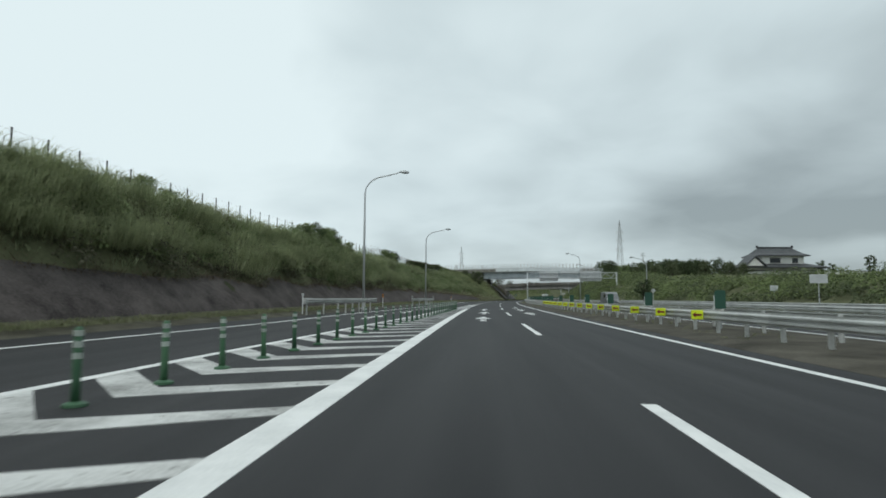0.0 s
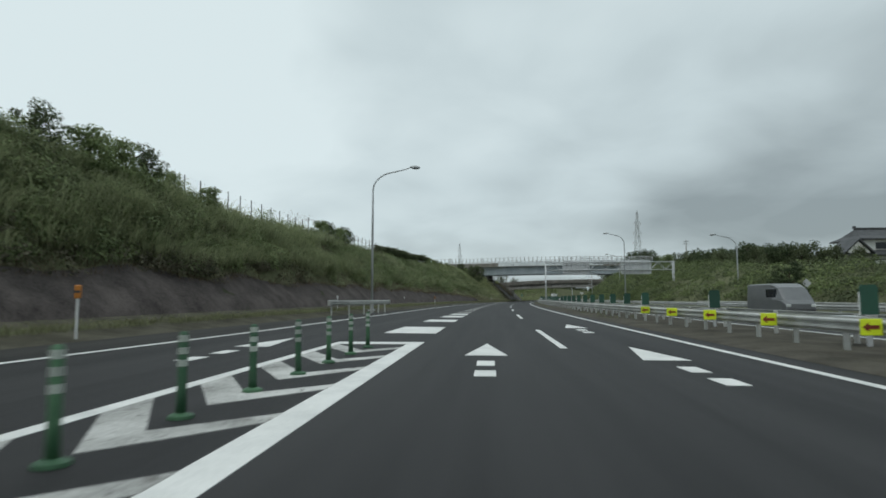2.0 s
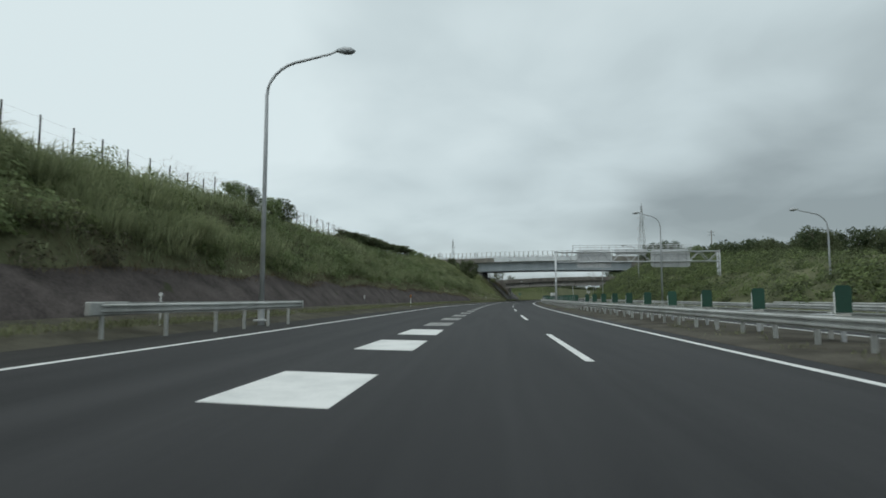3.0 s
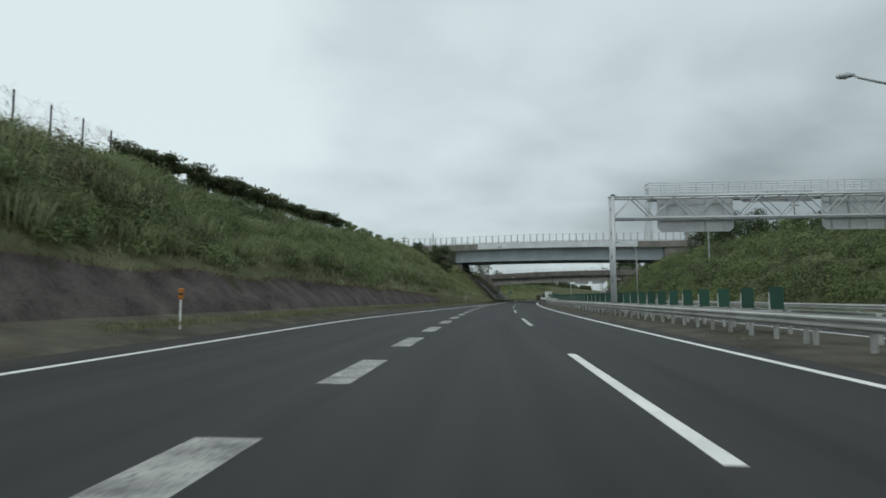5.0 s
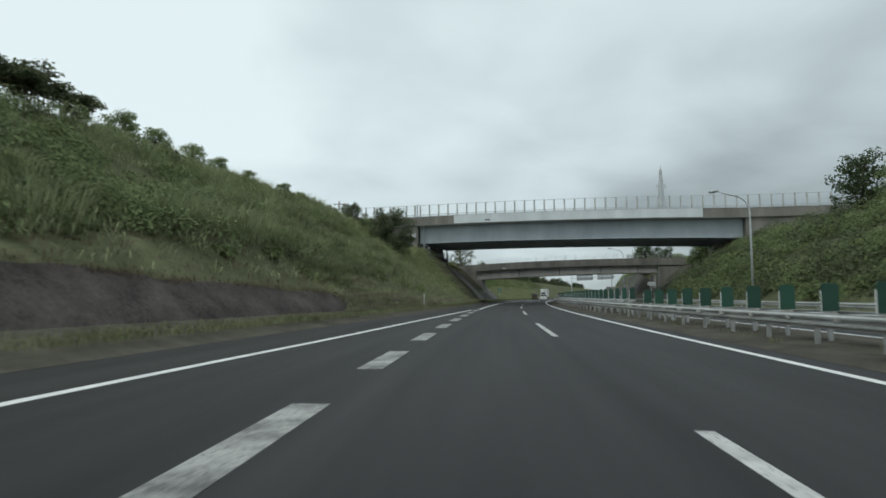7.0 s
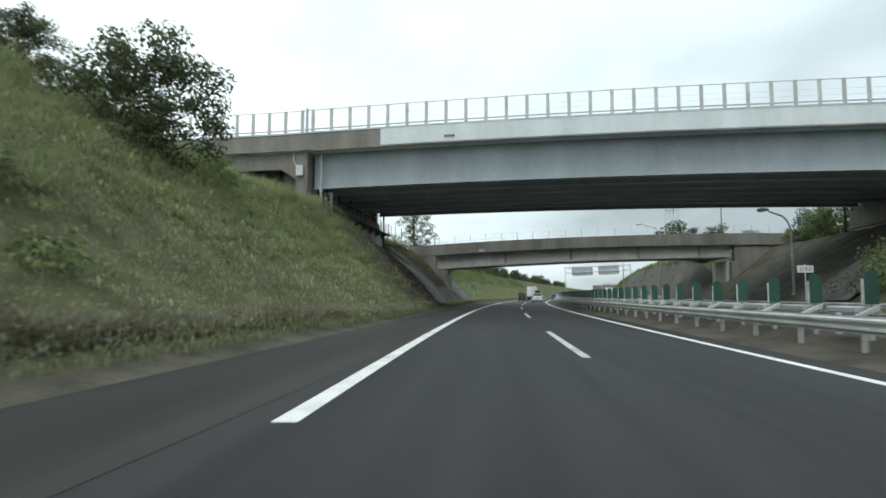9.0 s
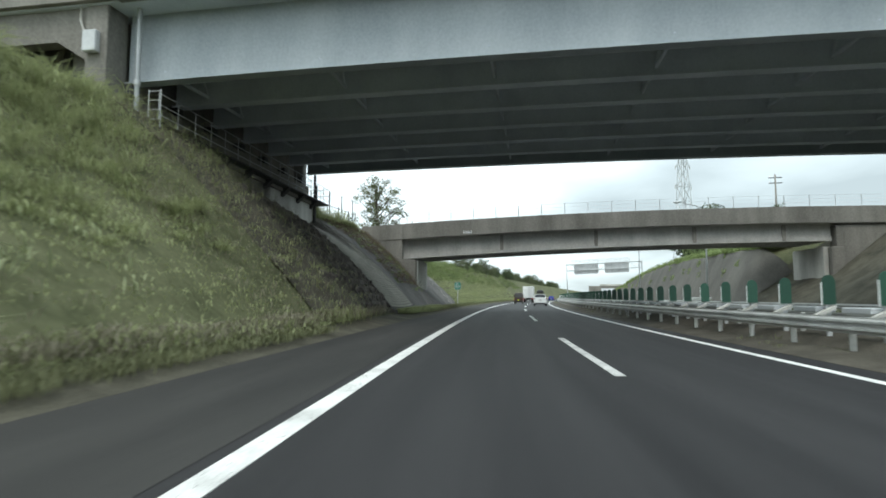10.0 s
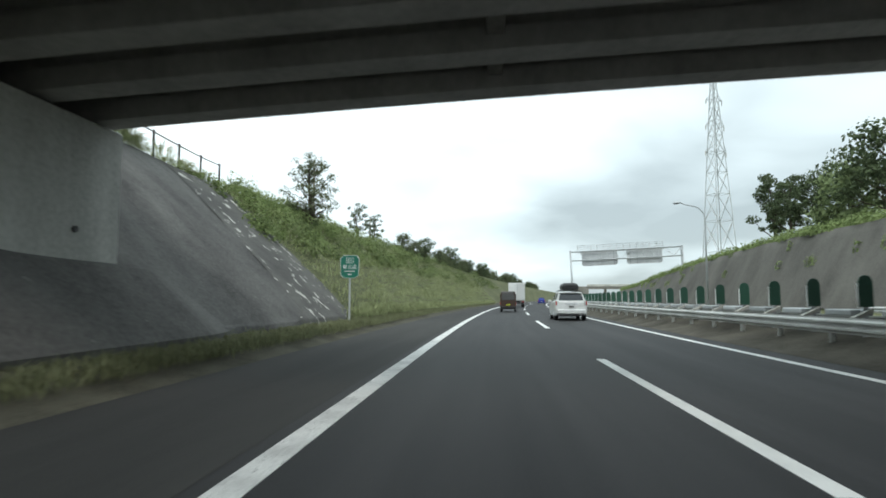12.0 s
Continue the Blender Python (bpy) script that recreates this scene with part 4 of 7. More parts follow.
    for y in (-0.85, w + 0.85):
        xa = np.concatenate([np.arange(-17.8, -34, -1.33), [-16.45], np.arange(-15.6, 59, 1.452)])
        for x in xa:
            shared("fence_post", post, top, Matrix.Translation((x, y, z0 + 4.05 + rise(x) + 0.016 * y)))
        for z, r in ((1.80, 0.03), (0.34, 0.05), (0.13, 0.03)):
            part("fence_rail", Shape().tube([(x, y, z0 + 4.05 + z + rise(x) + 0.016 * y) for x in np.linspace(-33.2, 58.3, 31)], r, 6), GALV, top)
        sh = Shape()
        for z in (0.75, 1.15):
            sh.tube([(x, y, z0 + 4.05 + z + rise(x) + 0.016 * y) for x in np.linspace(-33.2, 58.3, 31)], 0.006, 4)
        part("fence_wire", sh, GALV, top)
    part("fence_post", Shape().box(-16.15, -16.0, -0.93, -0.77, z0 + 3.9, z0 + 6.02, 0.015), GALV, top, "taller joint post")
    # small name plate, its writing as bars
    plate = part("name_plate", Shape().box(-5.6, -4.75, -1.01, -0.985, z0 + 3.2, z0 + 3.5), SIGN_BACK, top)
    for k in range(4):
        part("plate_bar", Shape().box(-5.52 + 0.19 * k, -5.36 + 0.19 * k, -1.016, -1.0105, z0 + 3.28, z0 + 3.44), DARK_STEEL, plate)


overpass_large()


# ---- small overpass: concrete beams ----
def overpass_small():
    top = thing("overpass", stand(301.3, 0, 0, 0), "narrow grey concrete overpass with a solid parapet", "bridge", kind="structure")
    w = 6.2

    def lift(x):
        return 0.05 + 0.026 * (x + 10) + 0.28 * (1 - ((x - 7) / 18.0) ** 2)

    def run(name, xs, y0, y1, za, zb, mat, label=""):
        return part(name, Shape().rings([[(x, y0, za + lift(x)), (x, y1, za + lift(x)), (x, y1, zb + lift(x)), (x, y0, zb + lift(x))] for x in xs]), mat, top, label)

    xs = np.linspace(-10.7, 24.6, 13)
    for y in (0.45, 2.1, 3.75, 5.4):
        run("beam_web", xs, y, y + 0.3, 4.75, 6.3, BEAM, "weathered concrete beam")
        part("beam_foot", Shape().rings([[(x, y + e, z + lift(x) + 0.008 * (x + 10)) for e, z in ((-0.14, 4.45), (0.44, 4.45), (0.44, 4.82), (-0.14, 4.82))] for x in xs]), BEAM, top)
    run("deck", np.linspace(-14.2, 40, 15), 0.0, w, 6.12, 6.4, BEAM)
    for y0 in (-0.25, w):
        run("parapet", np.linspace(-14.35, -10.63, 4), y0, y0 + 0.25, 6.18, 7.52, CONCRETE, "weathered concrete parapet")
        run("parapet", np.linspace(-10.6, 40, 15), y0, y0 + 0.25, 6.18, 7.52, CONCRETE, "stained concrete parapet with faint joints")
    for x in (-2.0, 6.0, 14.0, 21.0):
        part("diaphragm", Shape().box(x - 0.14, x + 0.14, 0.28, 5.85, 4.75 + lift(x), 6.1 + lift(x), 0.02), CONCRETE, top)
    # abutments
    part("abutment", Shape().box(-13.5, -9.42, 0.5, w - 0.35, 1.5, 4.45, 0.04), ABUTMENT, top, "pale concrete abutment front")
    sh = Shape().rings([[(x, y, z) for x, z in ((-14.35, 5.0), (-10.8, 1.2), (-9.5, 1.2), (-9.5, 4.4), (-10.7, 4.5), (-10.7, 6.16), (-14.35, 6.1))] for y in (-0.2, 0.5)])
    part("wing_wall", sh, CONCRETE, top, "mottled grey concrete wing wall")
    part("end_block", Shape().box(-15.1, -14.4, -0.35, 0.4, 5.9, 6.75, 0.06), PALE_CONCRETE, top, "pale concrete block at the parapet's end")
    part("apron", Shape().rings([[(x - e, y, z) for x, z in ((-11.5, 2.4), (-9.36, 1.80), (-7.9, 0.42), (-7.9, -0.3), (-11.5, -0.3))] for y, e in ((-7.0, 1.9), (-3.0, 0.5), (-0.6, 0.0), (6.8, 0.0), (9.5, 0.5), (13.6, 1.7))]), DARK_SLOPE, top, "dark concrete apron below the abutment")
    part("back_wall", Shape().box(-14.2, -10.72, 0.52, w, 4.45, 6.1), CONCRETE, top)
    part("abutment", Shape().box(24.0, 27, 0.5, w - 0.35, 1.6, 5.25, 0.04), PALE_CONCRETE, top, "pale concrete abutment")
    part("wing_wall", Shape().rings([[(x, y, z) for x, z in ((24.8, 5.2), (25.4, 2.4), (31, 4.0), (34, 5.2), (34, 7.05), (31, 7.0), (24.8, 6.95))] for y in (-0.02, 0.96)]), CONCRETE, top)
    part("end_column", Shape().box(24.35, 25.3, -0.15, 0.48, 1.0, 5.2, 0.04), CONCRETE, top)
    # solid black discs stand in for the shade inside the drain holes
    part("weep_hole", Shape().tube([(-9.43, 1.7, 2.5), (-9.39, 1.7, 2.5)], 0.06, 12), BLACK, top)
    part("weep_hole", Shape().tube([(-9.43, 4.6, 2.4), (-9.39, 4.6, 2.4)], 0.06, 12), BLACK, top)
    # fence
    post = mesh_of("fence_post", Shape().tube([(0, 0, 0), (0, 0, 0.98)], 0.032, 6), GALV)
    for y in (-0.12, w + 0.12):
        for x in np.arange(-14.18, 39, 1.95):
            shared("fence_post", post, top, Matrix.Translation((x, y, 7.5 + lift(x))))
        sh = Shape()
        for z in (0.35, 0.65, 0.95):
            sh.tube([(x, y, 7.5 + z + lift(x)) for x in np.linspace(-14.18, 38.5, 21)], 0.008, 4)
        part("fence_wire", sh, GALV, top)
    plate = part("name_plate", Shape().box(-5.3, -4.55, -0.27, -0.25, 6.55 + 0.1, 6.78 + 0.1), WHITE, top)
    shared("lettering", text_mesh("東沢橋", 0.22, DARK_STEEL), plate, Matrix.Translation((-4.925, -0.274, 6.765)) @ Matrix.Rotation(radians(90), 4, "X"))


overpass_small()


# ---- guard rails ----
def rail_d(s):
    return lerp(s, [-100, 176, 225, 620], [5.6, 5.6, 5.05, 5.05])


def board_d(s):
    return lerp(s, [-100, 176, 225, 620], [6.78, 6.78, 5.66, 5.66])


W_BEAM = [(0.0, -0.165), (0.0, -0.13), (0.075, -0.095), (0.075, -0.055), (0.0, -0.02), (0.0, 0.02), (0.075, 0.055), (0.075, 0.095), (0.0, 0.13), (0.0, 0.165)]


def sweep_beam(s, d, z, side):
    """A ribbed beam along s whose ribs stand out to the given side."""
    rings = []
    for a, b, c in zip(s, d, z):
        ring = [at(a, b + side * e, c + h) for e, h in W_BEAM] + [at(a, b + side * (e - 0.012), c + h) for e, h in W_BEAM[::-1]]
        rings.append(ring)
    return Shape().rings(rings)


POST_MESH = {}


def rail_post(h, mat=None):
    if h not in POST_MESH:
        POST_MESH[h] = mesh_of("rail_post", Shape().tube([(0, 0, -0.2), (0, 0, h - 0.01), (0, 0, h)], [0.062, 0.062, 0.045], 10), RAIL)
    return POST_MESH[h]


def guard_rail(s0, s1, dfun, z, side, every, label, step=4.0, base=0.0):
    top = thing("guard_rail", stand(s0, float(dfun(s0))), label, "guard rail")
    s = np.append(np.arange(s0, s1, step), s1)
    part("rail_beam", sweep_beam(s, dfun(s), z + 0 * s, side), RAIL, top, world=True)
    inv = top.matrix_basis.inverted()
    for a in (every(s0, s1) if callable(every) else np.arange(s0 + 0.3, s1, every)):
        shared("rail_post", rail_post(0.78), top, inv @ stand(a, float(dfun(a)) - side * 0.09, base))
    return top


guard_rail(8, 300, rail_d, 0.625, -1, lambda a, b: np.concatenate([np.arange(8.2, 150, 2.02), np.arange(150, 184, 1.45), np.arange(185, 300, 2.3)]), "galvanised double-ribbed guard rail along the median")
guard_rail(300, 470, rail_d, 0.625, -1, 2.3, "galvanised double-ribbed guard rail along the median")
guard_rail(8, 300, lambda s: board_d(s) + 0.45, 0.64, 1, 4.04, "galvanised guard rail facing the opposite lanes")
guard_rail(300, 470, lambda s: board_d(s) + 0.45, 0.64, 1, 4.04, "galvanised guard rail facing the opposite lanes")
guard_rail(20, 330, lambda s: 17.4 + 0 * s, 0.63, -1, 4.0, "galvanised guard rail beyond the opposite lanes", 6.0)
guard_rail(30, 150, lambda s: lerp(s, [30, 100, 150], [29.5, 28.5, 25.5]), 0.63, -1, 4.0, "galvanised guard rail along the far ramp", 6.0)

# brackets between the two rails carry the glare boards
board_square = [(-0.2, 0), (0.2, 0), (0.2, 0.6), (0.15, 0.67), (-0.15, 0.67), (-0.2, 0.6)]
board_round = [(-0.145, 0), (0.145, 0), (0.145, 0.52), (0.135, 0.55)] + [(0.13 * math.cos(a), 0.56 + 0.11 * math.sin(a)) for a in np.linspace(0.3, 2.84, 7)] + [(-0.135, 0.55), (-0.145, 0.52)]


def glare_board(outline, base, reach):
    top = thing("glare_board", stand(0, 0), "dark green anti-glare board on a bracket between the rails", "glare board", "glare boards along the median")
    part("board", Shape().plate(outline, -0.015, 0.015).move(Matrix.Translation((0, 0, base))), BOARD_GREEN, top)
    edge = -outline[1][0]
    part("edge_strip", Shape().box(edge - 0.016, edge - 0.002, -0.02, 0.02, base - 0.02, base + 0.5), WHITE, top, "pale edge strip")
    part("stem", Shape().box(-0.05, 0.05, 0.02, 0.08, 0.02, base + 0.35), GALV, top)
    part("bracket", Shape().rings([[(x, y, z) for x, z in ((-reach, 0.70), (0.1, base - 0.02), (0.1, base - 0.1), (-reach, 0.62))] for y in (-0.09, 0.02)]), PALE_CONCRETE, top, "pale slanting bracket")
    part("foot_beam", Shape().box(-0.25, 0.2, 0.1, 1.1, base - 0.18, base - 0.05, 0.02), GALV, top)
    return top


for outline, base, reach, spots in ((board_square, 0.8, 1.05, [43.1 + 9.2 * k for k in range(6)] + [99.4 + 4.6 * k for k in range(11)] + [153.7 + 1.99 * k for k in range(31)]), (board_round, 1.0, 0.5, [216.7 + 2.01 * k for k in range(92)])):
    proto = None
    for s in spots:
        m = stand(s, float(board_d(s)))
        if proto is None:
            proto = glare_board(outline, base, reach)
            proto.matrix_basis = m
        else:
            copy_thing(proto, m)


# yellow arrow plates on the median rail
def arrow_plate(m):
    top = thing("arrow_sign", m, "yellow plate with a dark red arrow on the rail", "road sign", "arrow plates on the median rail")
    part("plate", Shape().box(-0.2, 0.2, -0.012, 0.012, -0.155, 0.155, 0.01), YELLOW, top)
    part("arrow", Shape().plate([(-0.16, 0.0), (-0.05, 0.09), (-0.05, 0.035), (0.14, 0.035), (0.14, -0.035), (-0.05, -0.035), (-0.05, -0.09)], -0.02, -0.0125), ARROW_RED, top)
    part("clip", Shape().box(-0.05, 0.3, 0.014, 0.04, -0.05, 0.05, 0.005), GALV, top)
    return top


proto = arrow_plate(stand(41.3, 5.32, 0.63))
for k in range(1, 14):
    copy_thing(proto, stand(41.3 + 4.02 * k, 5.32, 0.63))


# ---- delineator posts on the gore ----
def delineator(m):
    top = thing("delineator_post", m, "green flexible delineator post with pale reflective bands", "delineator", "delineator posts along the gore")
    part("base", Shape().tube([(0, 0, 0.0), (0, 0, 0.03), (0, 0, 0.055)], [0.125, 0.12, 0.06], 14), POST_GREEN, top)
    part("post", Shape().tube([(0, 0, 0.05), (0, 0, 0.3), (0, 0, 0.8), (0, 0, 0.84)], [0.052, 0.045, 0.045, 0.03], 12), POST_GREEN, top, smooth=True)
    for z in (0.50, 0.62, 0.74):
        part("reflective_band", Shape().tube([(0, 0, z), (0, 0, z + 0.065)], 0.0475, 12), REFLECT, top)
    return top


ds = [79.81 - 1.641 * k for k in range(36)]
proto = None
rb = random.Random(9)
for s in ds:
    d = lerp(s, [20, 28, 50, 75, 82], [-6.35, -6.13, -5.3, -4.66, -4.6])
    m = stand(s, float(d), 0.004, rb.uniform(0, 90)) @ Matrix.Rotation(radians(rb.uniform(-1.2, 1.2)), 4, "X")
    if proto is None:
        proto = delineator(m)
    else:
        copy_thing(proto, m)


# ---- street lamps ----
def street_lamp(m, label, height=11.9, reach=3.5):
    top = thing("street_lamp", m, label, "street lamp", "lamps along the expressway")
    path = [(0, 0, 0), (0, 0, height - 4), (0, 0, height - 2.0)]
    path += [(reach * 0.52 * (1 - math.cos(a)), 0, height - 2.0 + 1.55 * math.sin(a)) for a in np.linspace(0.25, 1.45, 7)]
    path += [(reach * 0.8, 0, height - 0.2), (reach - 0.35, 0, height - 0.08)]
    rad = [0.11, 0.09, 0.075] + [0.065] * 7 + [0.05, 0.045]
    part("pole", Shape().tube(path, rad, 10), GALV, top, smooth=True)
    part("base", Shape().tube([(0, 0, -0.3), (0, 0, 0.5)], 0.15, 12), GALV, top)
    part("base_plate", Shape().box(-0.25, 0.25, -0.25, 0.25, -0.05, 0.03, 0.01), GALV, top)
    hd = Shape().rings([[(reach - 0.4 + x, r * math.cos(a), height - 0.05 + z + r * 0.9 * math.sin(a)) for a in np.linspace(0, 2 * math.pi, 10, endpoint=False)]
                        for x, r, z in ((0, 0.05, 0), (0.12, 0.11, 0.0), (0.4, 0.18, -0.02), (0.68, 0.17, -0.04), (0.82, 0.10, -0.05), (0.88, 0.03, -0.06))])
    head = part("lamp_head", hd, GALV, top, smooth=True)
    part("lens", Shape().rings([[(reach + x, r * math.cos(a), height - 0.17 - dz) for a in np.linspace(0, 2 * math.pi, 10, endpoint=False)] for x, r, dz in ((0, 0.13, 0.0), (0.03, 0.11, 0.06), (0.05, 0.04, 0.1))]), LENS, head)
    return top


street_lamp(stand(72.2, -12.4, 0.2), "tall curved galvanised street lamp behind a short guard rail", 12.2)
street_lamp(stand(113.4, -11.7, 0.2), "tall curved galvanised street lamp behind a short guard rail", 11.9)
for s, d, h in ((165, 18.6, 12.0), (214, 24.9, 12.0), (236, 19.8, 10.4), (319.8, 20.2, 12.0), (364, 20.0, 12.0)):
    street_lamp(stand(s, d, 0.0 if h > 10 else 0.3, 180), "curved galvanised street lamp beside the opposite lanes", h, 2.9)
street_lamp(stand(275.6, 20.3, 0.9, 180), "low curved galvanised street lamp beside the far slope", 6.9, 1.95)
street_lamp(stand(150, 30.9, 0.0, 180), "curved galvanised street lamp on the far ramp", 10.0, 3.1)


# ---- short guard rails at the lamps ----
def short_rail(s0, s1, d0, d1, base):
    dfun = lambda s: lerp(s, [s0, s0 + 4, s1], [d0, (d0 * 0.25 + d1 * 0.75), d1])
    top = guard_rail(s0, s1, dfun, base + 0.72, 1, 2.0, "short weathered guard rail with a boxed end at a lamp", 1.0, base)
    part("end_box", Shape().box(-0.08, 0.1, -0.3, 1.4, base + 0.52, base + 0.9, 0.03), RAIL, top)
    part("end_cap", Shape().rings([[at(s1 - 0.02 + 0.3 * k, d1 + 0.05 - 0.03 * k, base + z) for z in (0.55, 0.89)] + [at(s1 - 0.02 + 0.3 * k, d1 - 0.07 - 0.03 * k, base + z) for z in (0.89, 0.55)] for k in (0, 1)]), RAIL, top, world=True)


short_rail(58.2, 74.4, -13.2, -11.7, 0.2)
short_rail(103.8, 115.3, -12.4, -10.6, 0.15)
guard_rail(316.4, 327.6, lambda s: 19.6 + 0 * s, 0.98, -1, 2.0, "short weathered guard rail beside the far lamp", 2.0, 0.2)


# ---- roadside marker posts ----
def marker_post(s, d, z, head):
    top = thing("marker_post", stand(s, d, z), "slim white roadside marker post with an %s reflector" % ("orange" if head else "pale"), "marker post", "marker posts on the verge")
    part("post", Shape().tube([(0, 0, -0.1), (0, 0, 0.95)], 0.035, 8), WHITE, top)
    if head == 2:
        box_ = part("marker_box", Shape().box(-0.08, 0.08, -0.05, 0.05, 0.92, 1.26, 0.02), ORANGE, top, "amber rectangular marker head")
        part("band", Shape().box(-0.084, 0.084, -0.056, -0.048, 1.06, 1.12), DARK_STEEL, box_)
        return
    rf = part("reflector", Shape().tube([(0, -0.03, 1.02), (0, 0.03, 1.02)], 0.065, 12), ORANGE if head else WHITE, top)
    part("rim", Shape().tube([(0, -0.02, 1.02), (0, 0.02, 1.02)], 0.075, 12), GALV, rf)


for s, d, z, h in ((153.4, -11.4, 0.2, 2), (80.0, -12.1, 0.25, 2), (108.1, -13.1, 0.25, 0), (54.8, -12.3, 0.3, 0), (143.4, -14.2, 0.3, 0), (232, -8.3, 0.3, 0)):
    marker_post(s, d, z, h)


# ---- sign gantries over the opposite lanes ----
def sign_panel(top, x0, x1, z0, z1, y):
    c = 0.25
    outline = [(x0 + c, z0), (x1 - c, z0), (x1, z0 + c), (x1, z1 - c), (x1 - c, z1), (x0 + c, z1), (x0, z1 - c), (x0, z0 + c)]
    panel = part("sign_panel", Shape().plate(outline, y, y + 0.05), SIGN_BACK, top, "grey back of a large road sign")
    n = max(3, int((x1 - x0) / 1.0))
    for k in range(n):
        x = x0 + (k + 0.5) * (x1 - x0) / n
        part("rib", Shape().box(x - 0.05, x + 0.05, y - 0.08, y, z0 + 0.06, z1 - 0.06), GALV, panel)
    for z in (z0 + (z1 - z0) * 0.3, z0 + (z1 - z0) * 0.72):
        part("cross_rib", Shape().box(x0 + 0.1, x1 - 0.1, y - 0.05, y - 0.004, z - 0.04, z + 0.04), GALV, panel)


def gantry(s, x0, x1, z0, z1, panels, label, tilt=0.0, z=0.0, brace=0.04):
    top = thing("sign_gantry", stand(s, 0, z, 0, tilt), label, "sign gantry")
    for x in (x0, x1):
        for y in (-0.45, 0.45):
            part("column", Shape().tube([(x, y, -1.0), (x, y, z1)], 0.115, 12), GALV, top, smooth=True)
            part("cap", Shape().tube([(x, y, z1), (x, y, z1 + 0.06)], 0.16, 12), GALV, top)
        sh = Shape()
        for k in range(9):
            a, b = 0.5 + k * (z1 - 0.7) / 9, 0.5 + (k + 1) * (z1 - 0.7) / 9
            sh.tube([(x, -0.45 if k % 2 else 0.45, a), (x, 0.45 if k % 2 else -0.45, b)], 0.045, 8)
        part("column_lacing", sh, GALV, top)
    n = int((x1 - x0) / 1.3)
    for y in (-0.45, 0.45):
        for zz in (z0, z1 - 0.1):
            part("chord", Shape().tube([(x0, y, zz), (x1, y, zz)], 0.075, 10), GALV, top, smooth=True)
        for k in range(n):
            a, b = x0 + k * (x1 - x0) / n, x0 + (k + 1) * (x1 - x0) / n
            part("truss_brace", Shape().tube([(a, y, z1 - 0.1 if k % 2 else z0), (b, y, z0 if k % 2 else z1 - 0.1)], brace, 8), GALV, top)
    sh = Shape()
    for k in range(n + 1):
        a = x0 + k * (x1 - x0) / n
        for zz in (z0, z1 - 0.1):
            sh.tube([(a, -0.45, zz), (a, 0.45, zz)], 0.035, 6)
    part("truss_tie", sh, GALV, top)
    for p0, p1, pz0, pz1 in panels:
        sign_panel(top, p0, p1, pz0, pz1, 0.75)
    a, b = panels[0][0] - 0.5, panels[-1][1] + 0.3
    part("catwalk", Shape().box(a, b, 0.9, 1.7, z1 - 0.12, z1 - 0.04), GALV, top)
    sh = Shape()
    for y in (0.9, 1.7):
        for x in np.linspace(a, b, int((b - a) / 0.95)):
            sh.tube([(x, y, z1 - 0.05), (x, y, z1 + 1.0)], 0.025, 6)
        for zz in (0.35, 0.68, 1.0):
            sh.tube([(a, y, z1 + zz), (b, y, z1 + zz)], 0.022, 6)
    for x in (a, b):
        for zz in (0.35, 0.68, 1.0):
            sh.tube([(x, 0.9, z1 + zz), (x, 1.7, z1 + zz)], 0.022, 6)
    part("catwalk_rail", sh, GALV, top)


gantry(174.5, 6.15, 28.6, 6.25, 7.75, [(9.25, 14.1, 5.45, 8.0), (14.5, 19.2, 7.35, 8.1), (19.6, 25.0, 5.5, 8.0)], "grey truss sign gantry with sign backs and a catwalk")
gantry(392, 7.5, 24.6, 7.1, 8.6, [(9.3, 14.9, 6.2, 8.7), (16.3, 21.8, 6.2, 8.7)], "grey truss sign gantry with two wide sign backs", tilt=-2.4, z=-0.15, brace=0.02)


# ---- route sign on the left verge ----
def route_sign():
    top = thing("route_sign", stand(318.6, -7.75, 0.25, 4), "green route shield sign with white writing on a post", "road sign")
    part("post", Shape().tube([(0, 0.04, -0.2), (0, 0.04, 2.6)], 0.038, 10), GALV, top)
    out = [(-0.33, 0.0), (-0.2, -0.1), (0.2, -0.1), (0.33, 0.0), (0.36, 0.62), (0.26, 0.76), (-0.26, 0.76), (-0.36, 0.62)]
    rim = part("plate", Shape().plate([(x * 1.06, z * 1.04 - 0.012) for x, z in out], 0.0, 0.02).move(Matrix.Translation((0, 0, 1.85))), WHITE, top)
    part("face", Shape().plate(out, -0.008, -0.001).move(Matrix.Translation((0, 0, 1.85))), SIGN_GREEN, rim)
    part("number_frame", Shape().plate([(-0.14, 0.47), (0.14, 0.47), (0.14, 0.68), (-0.14, 0.68)], -0.012, -0.0085).move(Matrix.Translation((0, 0, 1.85))), WHITE, rim)
    part("number_field", Shape().plate([(-0.12, 0.49), (0.12, 0.49), (0.12, 0.66), (-0.12, 0.66)], -0.016, -0.0125).move(Matrix.Translation((0, 0, 1.85))), SIGN_GREEN, rim)
    t = shared("lettering", text_mesh("E4", 0.17, WHITE), rim, Matrix.Translation((0, -0.019, 1.85 + 0.575)) @ Matrix.Rotation(radians(90), 4, "X"))
    shared("lettering", text_mesh("東北道", 0.19, WHITE), rim, Matrix.Translation((0, -0.013, 1.85 + 0.31)) @ Matrix.Rotation(radians(90), 4, "X"))
    part("writing_bar", Shape().box(-0.2, 0.2, -0.013, -0.0085, 1.98, 2.02), WHITE, rim)
    part("writing_bar", Shape().box(-0.08, 0.08, -0.013, -0.0085, 1.85, 1.9), WHITE, rim)


route_sign()


